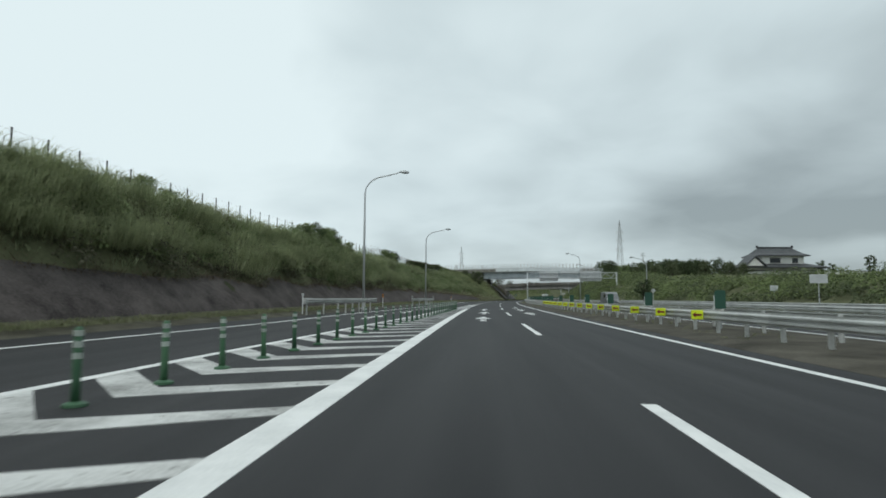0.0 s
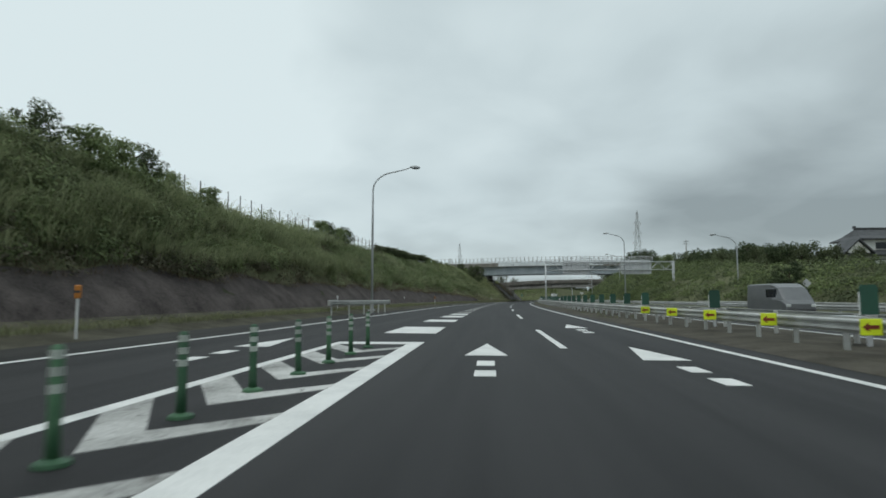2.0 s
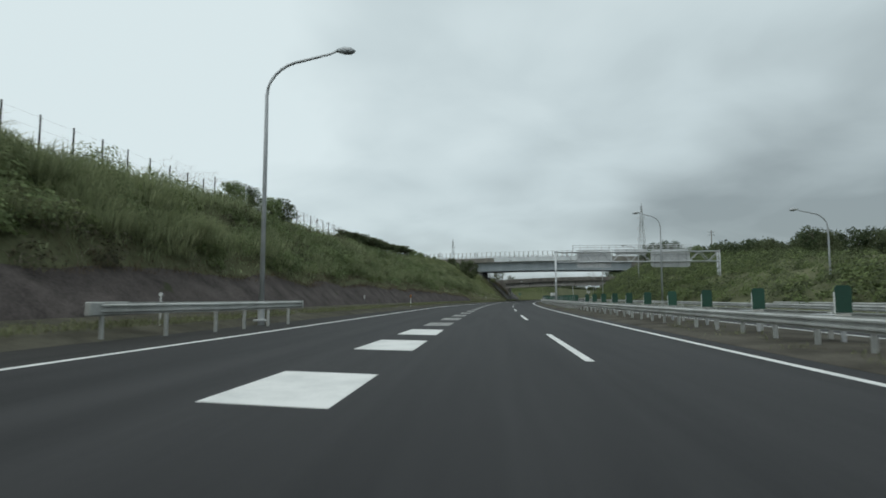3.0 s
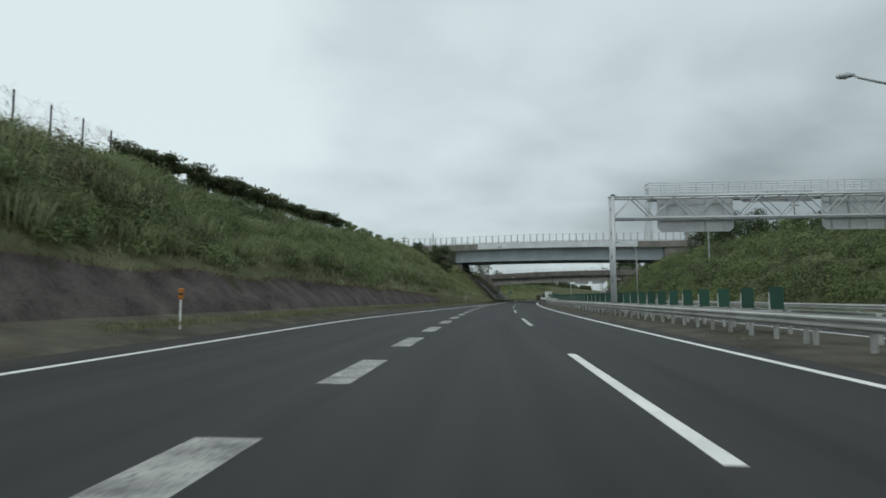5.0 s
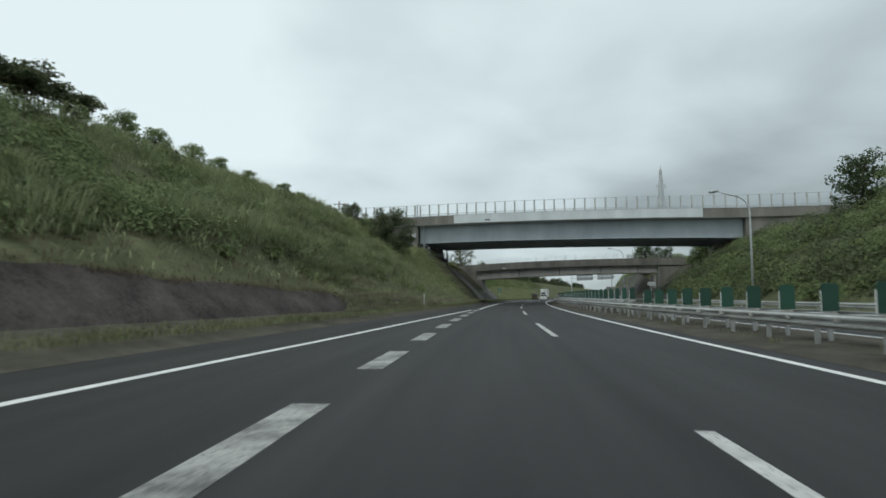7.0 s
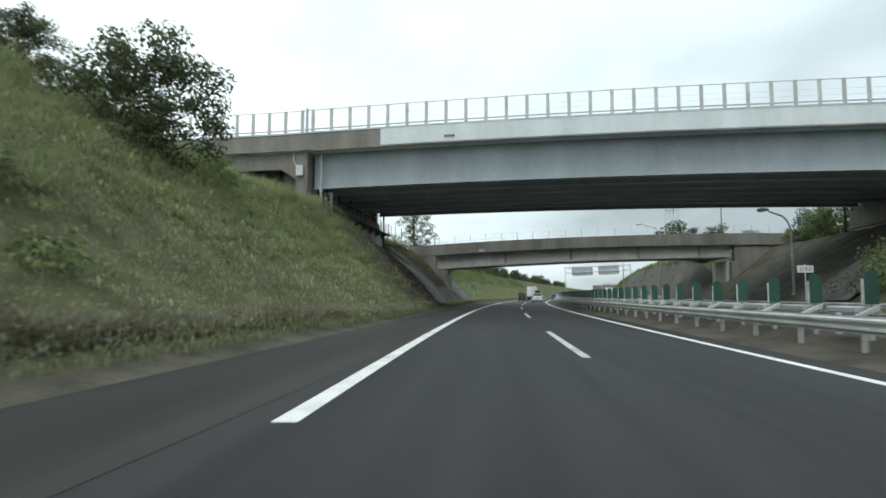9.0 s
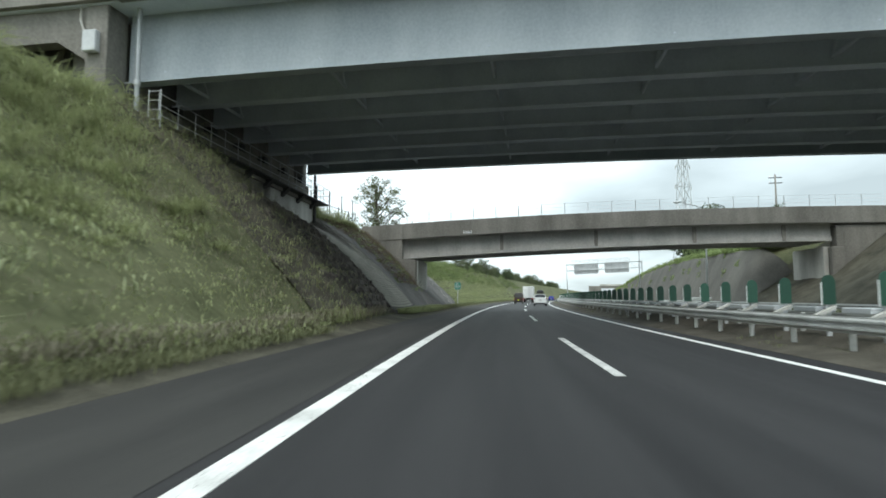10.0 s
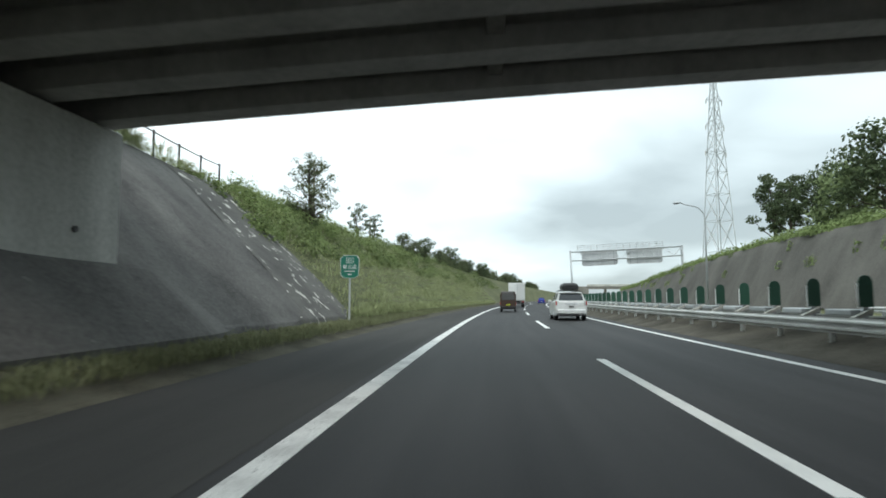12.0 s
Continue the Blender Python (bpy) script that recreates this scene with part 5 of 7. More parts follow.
def distance_sign():
    top = thing("distance_sign", stand(268.5, 17.9, 0.0), "small white distance plate with dark numerals on a post", "road sign")
    part("post", Shape().tube([(0, 0.03, -0.2), (0, 0.03, 3.2)], 0.035, 8), GALV, top)
    pl = part("plate", Shape().box(-0.5, 0.5, -0.012, 0.012, 2.65, 3.1, 0.01), WHITE, top)
    shared("lettering", text_mesh("219.0", 0.34, DARK_STEEL), pl, Matrix.Translation((0, -0.017, 2.87)) @ Matrix.Rotation(radians(90), 4, "X"))


distance_sign()


def plain_sign(s, d, z, w, h, high, label, diamond=False):
    top = thing("small_sign", stand(s, d, z), label, "road sign")
    part("post", Shape().tube([(0, 0.03, -0.3), (0, 0.03, high)], 0.045, 8), GALV, top)
    if diamond:
        part("plate", Shape().plate([(0, -h / 2), (w / 2, 0), (0, h / 2), (-w / 2, 0)], -0.015, 0.015).move(Matrix.Translation((0, 0, high))), SIGN_BACK, top)
    else:
        part("plate", Shape().box(-w / 2, w / 2, -0.015, 0.015, high - h / 2, high + h / 2, 0.01), SIGN_BACK, top)


plain_sign(74, 27.0, 0, 1.5, 0.75, 2.9, "grey back of a road sign beyond the opposite lanes")
plain_sign(118, 24.5, 0, 0.8, 0.8, 2.4, "diamond-shaped grey sign back on a post", True)
plain_sign(92, 31.5, 0.4, 0.9, 0.6, 2.0, "small grey sign back at the foot of the bank")


# ---- transmission tower ----
def pylon(m, height, label):
    top = thing("transmission_tower", m, label, "pylon")

    def half(z):
        return 2.5 * (1 - z / height) + 0.3

    lv = [0, 0.17, 0.31, 0.43, 0.53, 0.62, 0.70, 0.77, 0.83, 0.89, 0.95, 1.0]
    for sx in (-1, 1):
        for sy in (-1, 1):
            part("leg", Shape().tube([(sx * half(k * height), sy * half(k * height), k * height) for k in lv], 0.11, 6), GALV, top)
    for a, b in zip(lv[:-1], lv[1:]):
        ha, hb, za, zb = half(a * height), half(b * height), a * height, b * height
        sh = Shape()
        for q in range(4):
            c, s_ = [(1, 1), (-1, 1), (-1, -1), (1, -1)][q], [(-1, 1), (-1, -1), (1, -1), (1, 1)][q]
            sh.tube([(c[0] * ha, c[1] * ha, za), (s_[0] * hb, s_[1] * hb, zb)], 0.07, 5)
            sh.tube([(s_[0] * ha, s_[1] * ha, za), (c[0] * hb, c[1] * hb, zb)], 0.07, 5)
            sh.tube([(c[0] * ha, c[1] * ha, za), (s_[0] * ha, s_[1] * ha, za)], 0.06, 5)
        part("lattice_panel", sh, GALV, top)
    for z in (0.62, 0.74, 0.86):
        for sg in (-1, 1):
            h = half(z * height)
            tip = (sg * (h + 1.4), 0, z * height + 0.3)
            sh = Shape()
            for y in (-h, h):
                sh.tube([(sg * h, y, z * height), tip], 0.06, 5)
                sh.tube([(sg * h, y, z * height + 1.4), tip], 0.05, 5)
            arm = part("cross_arm", sh, GALV, top)
            part("insulator", Shape().tube([tip, (tip[0], 0, tip[2] - 0.5), (tip[0], 0, tip[2] - 1.2)], [0.06, 0.12, 0.06], 8), PALE_CONCRETE, arm)
    part("peak", Shape().tube([(0, 0, height), (0, 0, height + 2.0)], [0.25, 0.05], 6), GALV, top)


pylon(stand(432, 40.8, 3.0, 25), 49.0, "tall grey lattice transmission tower behind the wall")
pylon(stand(560, -120, 6.0, 15), 44.0, "distant lattice transmission tower on the hill")


# ---- utility poles ----
def utility_pole(s, d, z, h, label):
    top = thing("utility_pole", stand(s, d, z), label, "utility pole")
    part("pole", Shape().tube([(0, 0, -0.5), (0, 0, h)], [0.17, 0.1], 10), CONCRETE, top, smooth=True)
    for k in range(2):
        part("cross_arm", Shape().box(-0.8, 0.8, -0.05, 0.05, h - 0.5 - 0.7 * k, h - 0.4 - 0.7 * k), DARK_STEEL, top)
        for x in (-0.7, 0.0, 0.7):
            part("insulator", Shape().tube([(x, 0, h - 0.4 - 0.7 * k), (x, 0, h - 0.22 - 0.7 * k)], [0.06, 0.04], 8), WHITE, top)


utility_pole(331.7, 32.3, 7.2, 9.9, "concrete utility pole with cross arms on the bank")
utility_pole(348, -19.5, 6.6, 7.5, "concrete utility pole behind the grassy crest")
utility_pole(372, -20.5, 6.2, 6.0, "concrete utility pole behind the grassy crest")
utility_pole(262.6, -26, 10.6, 4.2, "slender utility pole behind the crest by the overpass")
utility_pole(240, 46, 8.5, 9.0, "slender utility pole among trees")


# ---- the tiled house on the far bank ----
def house():
    top = thing("house", stand(203, 75.6, 7.2, 8), "large two-storey house with dark tiled hipped roofs and white plaster walls", "house")

    top.scale = (1.13, 1.13, 1.13)

    def hip(x0, x1, y0, y1, z, rise, ridge, name, out=0.9):
        xm0, xm1, ym = (x0 + x1) / 2 - ridge / 2, (x0 + x1) / 2 + ridge / 2, (y0 + y1) / 2
        a, b, c, d = x0 - out, x1 + out, y0 - out, y1 + out
        q = 0.45
        m0, m1 = [(e + (f - e) * q) for e, f in ((a, xm0), (c, ym))], [(e + (f - e) * q) for e, f in ((b, xm1), (d, ym))]
        zq = z + rise * 0.36
        sh = Shape().add([(a, c, z + 0.15), (b, c, z + 0.15), (b, d, z + 0.15), (a, d, z + 0.15), (m0[0], m0[1], zq), (m1[0], m0[1], zq), (m1[0], m1[1], zq), (m0[0], m1[1], zq), (xm0, ym, z + rise), (xm1, ym, z + rise),
                          (a, c, z - 0.05), (b, c, z - 0.05), (b, d, z - 0.05), (a, d, z - 0.05)],
                         [(0, 1, 5, 4), (1, 2, 6, 5), (2, 3, 7, 6), (3, 0, 4, 7), (4, 5, 9, 8), (5, 6, 9), (6, 7, 8, 9), (7, 4, 8), (10, 11, 1, 0), (11, 12, 2, 1), (12, 13, 3, 2), (13, 10, 0, 3), (10, 13, 12, 11)])
        roof = part(name, sh, ROOF_TILE, top, "dark grey tiled hipped roof")
        part("ridge", Shape().box(xm0 - 0.2, xm1 + 0.2, ym - 0.2, ym + 0.2, z + rise - 0.05, z + rise + 0.3, 0.05), ROOF_TILE, roof)
        for x in (xm0 - 0.15, xm1 + 0.15):
            part("ridge_end", Shape().box(x - 0.2, x + 0.2, ym - 0.3, ym + 0.3, z + rise, z + rise + 0.6, 0.08), ROOF_TILE, roof)

    part("wall", Shape().box(-8.5, 9.0, -5, 5, -0.5, 2.9), PLASTER, top)
    hip(-10.2, 10.5, -6.2, 6.2, 2.3, 2.9, 6.0, "lower_roof", 0.6)
    part("wall", Shape().box(-3.8, 6.6, -3.6, 3.6, 2.5, 5.6), PLASTER, top)
    hip(-3.8, 6.6, -3.6, 3.6, 5.35, 2.3, 8.6, "upper_roof", 1.1)
    for x, w in ((-0.5, 2.6), (4.4, 1.4)):
        win = part("window", Shape().box(x - w / 2, x + w / 2, -3.66, -3.6, 3.6, 4.8), GLASS_DARK, top)
        part("frame", Shape().box(x - w / 2 - 0.1, x + w / 2 + 0.1, -3.7, -3.66, 4.8, 4.92), PALE_CONCRETE, win)
        part("sill", Shape().box(x - w / 2 - 0.1, x + w / 2 + 0.1, -3.74, -3.66, 3.48, 3.6), PALE_CONCRETE, win)
    # the gabled entrance wing
    g = Shape().rings([[(x, y, z) for x, z in ((-9.2, 2.7), (-5.0, 2.7), (-7.1, 4.7))] for y in (-6.8, -4.5)])
    part("gable", g, PLASTER, top, "white plaster gable")
    part("gable_roof", Shape().rings([[(x, y, z) for x, z in ((-9.8, 2.5), (-7.1, 4.9), (-4.4, 2.5), (-4.4, 2.75), (-7.1, 5.2), (-9.8, 2.75))] for y in (-7.2, -2.0)]), ROOF_TILE, top)


house()
gw = thing("garden_wall", stand(196, 74, 7.3, 6), "long white garden wall with a dark coping", "wall", kind="structure")
part("wall", Shape().box(-8, 60, -0.12, 0.12, -0.5, 1.5), PLASTER, gw)
part("coping", Shape().rings([[(x, y, z) for y, z in ((-0.3, 1.5), (0.3, 1.5), (0.0, 1.75))] for x in (-8, 60)]), ROOF_TILE, gw)


# ---- plants ----
def leaf_cloud(rng, centres, size, facing_out=None, jitter=0.65):
    """Small leaf quads round the given places, turned roughly outwards where directions are given."""
    n = len(centres)
    u = rng.normal(size=(n, 3))
    u /= np.linalg.norm(u, axis=1)[:, None]
    nn = rng.normal(size=(n, 3))
    if facing_out is not None:
        nn = facing_out + jitter * 0.6 * nn + np.array([0, 0, 0.25])
    w = np.cross(u, nn)
    w /= np.linalg.norm(w, axis=1)[:, None] + 1e-9
    u = np.cross(nn, w)
    u /= np.linalg.norm(u, axis=1)[:, None] + 1e-9
    k = (size * rng.uniform(0.6, 1.3, n))[:, None]
    a, b = u * k, w * k * 0.55
    v = np.stack([centres - a, centres + b - a * 0.1, centres + a, centres - b - a * 0.1], 1).reshape(-1, 3)
    return v, np.arange(4 * n).reshape(-1, 4)


def mound(rng, n, rx, ry, rz):
    """Places on and in a bumpy mound, denser towards its skin."""
    q = rng.normal(size=(n, 3))
    q /= np.linalg.norm(q, axis=1)[:, None]
    q[:, 2] = np.abs(q[:, 2])
    lump = 1 + 0.22 * np.sin(q[:, 0] * 5 + rng.uniform(0, 6)) * np.cos(q[:, 1] * 4 + rng.uniform(0, 6))
    r = rng.uniform(0.55, 1.0, n) ** 0.5 * lump
    return q * np.array([rx, ry, rz]) * r[:, None], q


def bush(rng, n, rx, ry, rz, place, leaf):
    p, q = mound(rng, n, rx, ry, rz)
    return leaf_cloud(rng, p + place, leaf, q)


def blades(rng, base, up, height, width, lean=0.35):
    """Bent grass blades: two faces each, from root to a leaning tip."""
    n = len(base)
    a = rng.uniform(0, 2 * np.pi, n)
    out = np.stack([np.cos(a), np.sin(a), 0 * a], 1)
    across = np.stack([-np.sin(a), np.cos(a), 0 * a], 1)
    h = (height * rng.uniform(0.6, 1.25, n))[:, None]
    w = (width * rng.uniform(0.7, 1.3, n))[:, None]
    le = (lean * rng.uniform(0.3, 1.6, n))[:, None]
    mid = base + up * h * 0.55 + out * h * le * 0.35
    tip = base + up * h * (0.98 - 0.3 * le) + out * h * le * 1.15
    v = np.stack([base, mid + across * w, tip, mid - across * w], 1).reshape(-1, 3)
    return v, np.arange(4 * n).reshape(-1, 4)


def stuff(name, chunks, mat, label, category):
    vs, fs, k = [], [], 0
    for v, f in chunks:
        vs.append(v)
        fs.append(f + k)
        k += len(v)
    return tagged(new(name, big_mesh(name, np.concatenate(vs), np.concatenate(fs), mat)), label, category, kind="stuff")


UP = np.array([0.0, 0.0, 1.0])


def tufts(rng, s, d, z, per, spread, height, width, lean=0.4):
    c = at(s, d, z)
    base = np.repeat(c, per, 0) + np.concatenate([rng.normal(scale=spread, size=(len(c) * per, 2)), np.full((len(c) * per, 1), -0.03)], 1)
    return blades(rng, base, UP, np.repeat(np.broadcast_to(height, s.shape), per), width, lean)


rng = np.random.RandomState(11)
# tall grass on the left bank
n = 10500
s = rng.uniform(33, 262, n)
t = rng.uniform(1.0, 2.12, n)
keep = (wobble(s, t * 6, 3.0, 21) > -0.75) & (rng.rand(n) < np.clip((t - 0.98) * 3.2, 0.12, 1))
s, t = s[keep], t[keep]
d, z = left_line(s, np.minimum(t, 2.0))
d = np.where(t > 2, d - (t - 2) * 25, d)
hh = 0.4 + 0.3 * (wobble(s, d, 4.0, 22) > 0) + 0.2 * rng.rand(len(s))
hh = np.where(s > 225, hh * 0.55, hh)
stuff("slope_grass", [tufts(rng, s, d, z, 9, 0.3, hh, 0.025, 0.85)], GRASS, "tall tangled grass covering the bank", "grass")
# lighter grass towards the overpass, and beyond the bridges
n = 13000
s = np.concatenate([rng.uniform(214, 280.5, n), rng.uniform(320.5, 430, n // 2)])
t = np.where(rng.rand(len(s)) < 0.2, rng.uniform(0.0, 0.9, len(s)), 0.9 + 1.15 * rng.rand(len(s)))
keep = (s < 266) | (s > 320) | (rng.rand(len(s)) < lerp(s, [266, 272, 276, 280], [0.8, 0.35, 0.08, 0.0]))
s, t = s[keep], t[keep]
far = (s > 246) & (s < 270) & (rng.rand(len(s)) < 0.35)
d, z = left_line(s, np.minimum(t, 2.0))
back = rng.rand(len(s)) * 10.5 * far
d = np.where(far, lerp(s, LS, TOP_D) - back, d)
z = np.where(far, lerp(s, LS, TOP_Z) + lerp(s, LS, BEYOND) * back / 10.5, z)
hh = (0.22 + 0.25 * rng.rand(len(s)) + 0.4 * np.clip(wobble(s, d, 1.2, 23), 0, 1)) * np.where(s < 270, np.clip(t - 0.7, 0.4, 1.2), 0.9)
stuff("meadow_grass", [tufts(rng, s, d, z, 11, 0.34, hh, 0.014, 1.0)], MEADOW, "light green meadow grass on the bank by the overpass", "grass")
# dry stalks
n = 1100
s = np.concatenate([rng.uniform(12, 262, n), rng.uniform(215, 252, 4200), rng.uniform(265, 281, 1800)])
t = np.concatenate([rng.uniform(0.9, 2.05, n), 0.4 + 1.35 * rng.rand(4200) ** 1.2, rng.uniform(0.4, 2.0, 1800)])
d, z = left_line(s, np.minimum(t, 2.0))
stuff("dry_stalks", [tufts(rng, s, d, z, 7, 0.25, np.where(s > 264, 0.34, np.where(s > 214, 0.45, 0.8)) * rng.uniform(0.5, 1.3, len(s)), 0.009, 1.0)], DRY_GRASS, "dry pale grass stalks among the green", "grass")
n = 1500
s = rng.uniform(214, 268, n)
d, z = left_line(s, rng.uniform(-0.2, 0.9, n))
stuff("foot_grass", [tufts(rng, s, d + 0.15, z + 0.03, 10, 0.2, 0.28, 0.011, 1.0)], DRY_GRASS, "pale dry grass at the foot of the slope", "grass")
# verge grass along the left edge
n = 16500
s = np.concatenate([rng.uniform(30, 420, 13000), rng.uniform(255, 335, 3500)])
e, f0 = lerp(s, LS, EDGE_L), lerp(s, LS, FOOT_L)
u = rng.rand(n) ** 1.3
d = e - 0.35 + (f0 - e - 0.1) * u
keep = (wobble(s, d, 5.0, 27) > np.where((s > 205) & (s < 266), -0.9, np.where((s > 268) & (s < 286), 1.2, np.where((s > 285) & (s < 291), 0.4, -0.75))))
s, d = s[keep], d[keep]
_, fz = left_line(s, 0.0)
stuff("verge_grass", [tufts(rng, s, d, 0.03 + fz * 0.5, 9, 0.16, 0.17 + 0.16 * rng.rand(len(s)), 0.011, 0.6)], SHORT_GRASS, "short green grass along the road edge", "grass")
n = 900
s = rng.uniform(15, 380, n)
d = rng.uniform(4.5, 6.9, n)
keep = wobble(s, d, 4.0, 33) > 0.1
s, d = s[keep], d[keep]
stuff("median_weeds", [tufts(rng, s, d, 0.06 + 0 * s, 9, 0.12, 0.12 + 0.14 * rng.rand(len(s)), 0.009, 0.6)], SHORT_GRASS, "sparse weeds on the median", "weeds")

def domes(rng, s, d, z, per, radius, height, width):
    """Rounded clumps of tall grass, their blades falling outwards."""
    n = len(s)
    c = np.repeat(at(s, d, z - 0.05), per, 0)
    big = np.repeat(rng.uniform(0.5, 1.4, n), per)
    r, a = np.sqrt(rng.rand(n * per)), rng.uniform(0, 2 * np.pi, n * per)
    R = np.repeat(np.broadcast_to(radius, n), per) * big
    base = c + np.stack([r * R * np.cos(a), r * R * np.sin(a), 0 * a], 1)
    az = a + rng.normal(scale=0.5, size=len(a))
    out, across = np.stack([np.cos(az), np.sin(az), 0 * a], 1), np.stack([-np.sin(az), np.cos(az), 0 * a], 1)
    h = (np.repeat(np.broadcast_to(height, n), per) * big * (1 - 0.45 * r * r) * rng.uniform(0.7, 1.15, len(a)))[:, None]
    le = (0.25 + 0.85 * r * rng.uniform(0.5, 1.2, len(a)))[:, None]
    w = (width * rng.uniform(0.7, 1.3, len(a)))[:, None]
    mid = base + UP * h * 0.6 + out * h * le * 0.3
    tip = base + UP * h * (1.0 - 0.4 * le) + out * h * le
    return np.stack([base, mid + across * w, tip, mid - across * w], 1).reshape(-1, 3), np.arange(4 * len(a)).reshape(-1, 4)


# rounded clumps of silver grass on the left bank
n = 1350
s = rng.uniform(36, 240, n)
t = np.where(rng.rand(n) < 0.15, rng.uniform(1.1, 1.3, n), rng.uniform(1.2, 1.98, n))
keep = (s < 122) | (s > 215) | (rng.rand(n) < 0.42)
s, t = s[keep], t[keep]
d, z = left_line(s, np.minimum(t, 2.0))
hh = np.where(s > 215, 1.15, 1.55) * np.where(t > 1.85, 0.7, 1.0)
stuff("silver_grass", [domes(rng, s, d, z, 150, np.where(s > 215, 0.95, 1.3), hh, 0.022)], GRASS, "arching clumps of tall silver grass on the bank", "grass")

n = 3600
s = rng.uniform(36, 228, n)
t = 0.84 + 0.5 * rng.rand(n) ** 1.2
d, z = left_line(s, t)
stuff("dead_grass", [tufts(rng, s, d, z, 9, 0.3, 0.4 * rng.uniform(0.5, 1.3, n), 0.012, 1.1)], DEAD_GRASS, "dead brown grass hanging over the mortar's top", "grass")
n = 900
s = rng.uniform(126, 168, n)
stuff("dead_vines", [tufts(rng, s, np.full(n, -23.95), lerp(s, LS, TOP_Z) + 2.3 * rng.rand(n) ** 1.3, 3, 0.12, 0.55, 0.008, 1.5)], DEAD_GRASS, "dry leafless vines tangled in the crest fence", "vines")
chunks = []
for k in range(240):
    s = rng.uniform(126, 168) if k < 110 else rng.uniform(36, 112)
    d, z = left_line(np.float64(s), rng.uniform(1.25, 2.03) if k < 110 else 1.0 + 0.75 * rng.rand() ** 1.3)
    big = rng.uniform(0.6, 1.5)
    chunks.append(bush(rng, 260, big, big, big * 1.05, at(s, float(d), float(z) - 0.2), 0.085))
stuff("brown_scrub", chunks, BROWN_SHRUB, "brownish half-dead scrub on the bank", "shrub")
n = 90
s = np.concatenate([rng.uniform(291, 300.5, 60), rng.uniform(308, 321, 30)])
d = lerp(s, LS, TOP_D) + rng.uniform(-0.9, 0.35, n)
stuff("crest_grass", [domes(rng, s, d, lerp(s, LS, TOP_Z) + 0.02, 110, 0.5, np.where(s < 296, 1.3, 0.75), 0.012)], MEADOW, "tall weeds along the handrail fence", "grass")
n = 420
s = rng.uniform(222, 268, n)
t = rng.uniform(1.2, 2.05, n)
d, z = left_line(s, np.minimum(t, 2.0))
stuff("arching_grass", [tufts(rng, s, d, z, 70, 0.2, rng.uniform(0.45, 1.0, n) * np.clip(t - 0.75, 0.4, 1.1), 0.014, 0.9)], MEADOW, "arching pale green grass clumps on the slope", "grass")

# shrubs on the left bank
chunks = []
for k in range(620):
    s = (rng.uniform(34, 244), rng.uniform(66, 110), rng.uniform(130, 205))[k % 3]
    t = rng.uniform(1.12, 2.05) if s < 205 else rng.uniform(1.3, 2.05)
    d, z = left_line(np.float64(s), min(t, 2.0))
    big = rng.uniform(0.75, 1.9) * (1.0 if wobble(np.float64(s), d, 5.0, 44) > -0.2 else 0.6)
    if s > 215:
        big *= 0.6
    chunks.append(bush(rng, int(210 + 190 * big), big * 1.0, big * 0.95, big * 0.95, at(s, float(d), float(z) - 0.25), 0.088))
dark = []
for k in range(95):
    s = rng.uniform(84, 101) if k % 3 else rng.uniform(128, 146)
    t = rng.uniform(1.25, 2.05) if s < 110 else rng.uniform(1.8, 2.05)
    d, z = left_line(np.float64(s), min(t, 2.0))
    big = rng.uniform(0.7, 1.5) * (0.7 if t > 1.8 else 1.0)
    dark.append(bush(rng, int(240 + 200 * big), big, big, big, at(s, float(d), float(z) - 0.2), 0.085))
for k in range(300):
    s = rng.uniform(128, 240)
    d, z = left_line(np.float64(s), 1.22 + 0.74 * rng.rand())
    big = rng.uniform(0.8, 1.7) * (0.75 if s > 215 else 1.0)
    (dark if k % 10 < 3 else chunks).append(bush(rng, int(300 + 170 * big), big * 1.15, big * 1.15, big * 0.9, at(s, float(d), float(z) - 0.25), 0.075))
stuff("dark_bushes", dark, HEDGE, "dense dark bushes on the bank and its crest", "shrub")
stuff("bank_shrubs", chunks, SHRUB, "dense green shrubs on the bank", "shrub")
chunks = []
for k in range(330):
    s = rng.uniform(120, 236) if k % 2 else rng.uniform(36, 240)
    t = rng.uniform(1.1, 2.0)
    d, z = left_line(np.float64(s), min(t, 2.0))
    big = rng.uniform(0.6, 1.5) * (0.55 if s > 205 else 1.0)
    chunks.append(bush(rng, 220, big, big, big * 0.95, at(s, float(d), float(z) - 0.1), 0.10))
for k in range(120):
    s = rng.uniform(321, 470)
    d, z = left_line(np.float64(s), rng.uniform(1.45, 2.0))
    big = rng.uniform(0.5, 1.4)
    chunks.append(bush(rng, 260, big, big, big * 0.9, at(s, float(d), float(z) - 0.1), 0.10))
for k in range(46):
    s = rng.choice([rng.uniform(291.2, 300), rng.uniform(308, 323)])
    d, z = left_line(np.float64(s), 2.0)
    big = rng.uniform(0.3, 0.75)
    chunks.append(bush(rng, 170, big, big, big, at(s, float(d) - rng.uniform(0.1, 1.4), float(z) - 0.15), 0.07))
light = []
for k in range(150):
    s = 320 + 70 * rng.rand() ** 1.4
    d, z = left_line(np.float64(s), 2.0 - 0.55 * rng.rand() ** 2)
    big = rng.uniform(0.45, 1.25)
    light.append(bush(rng, 300, big * 1.1, big * 1.1, big, at(s, float(d), float(z) - 0.2), 0.075))
stuff("crest_bushes", light, LIGHT_SHRUB, "light green bushes along the crest past the small overpass", "shrub")
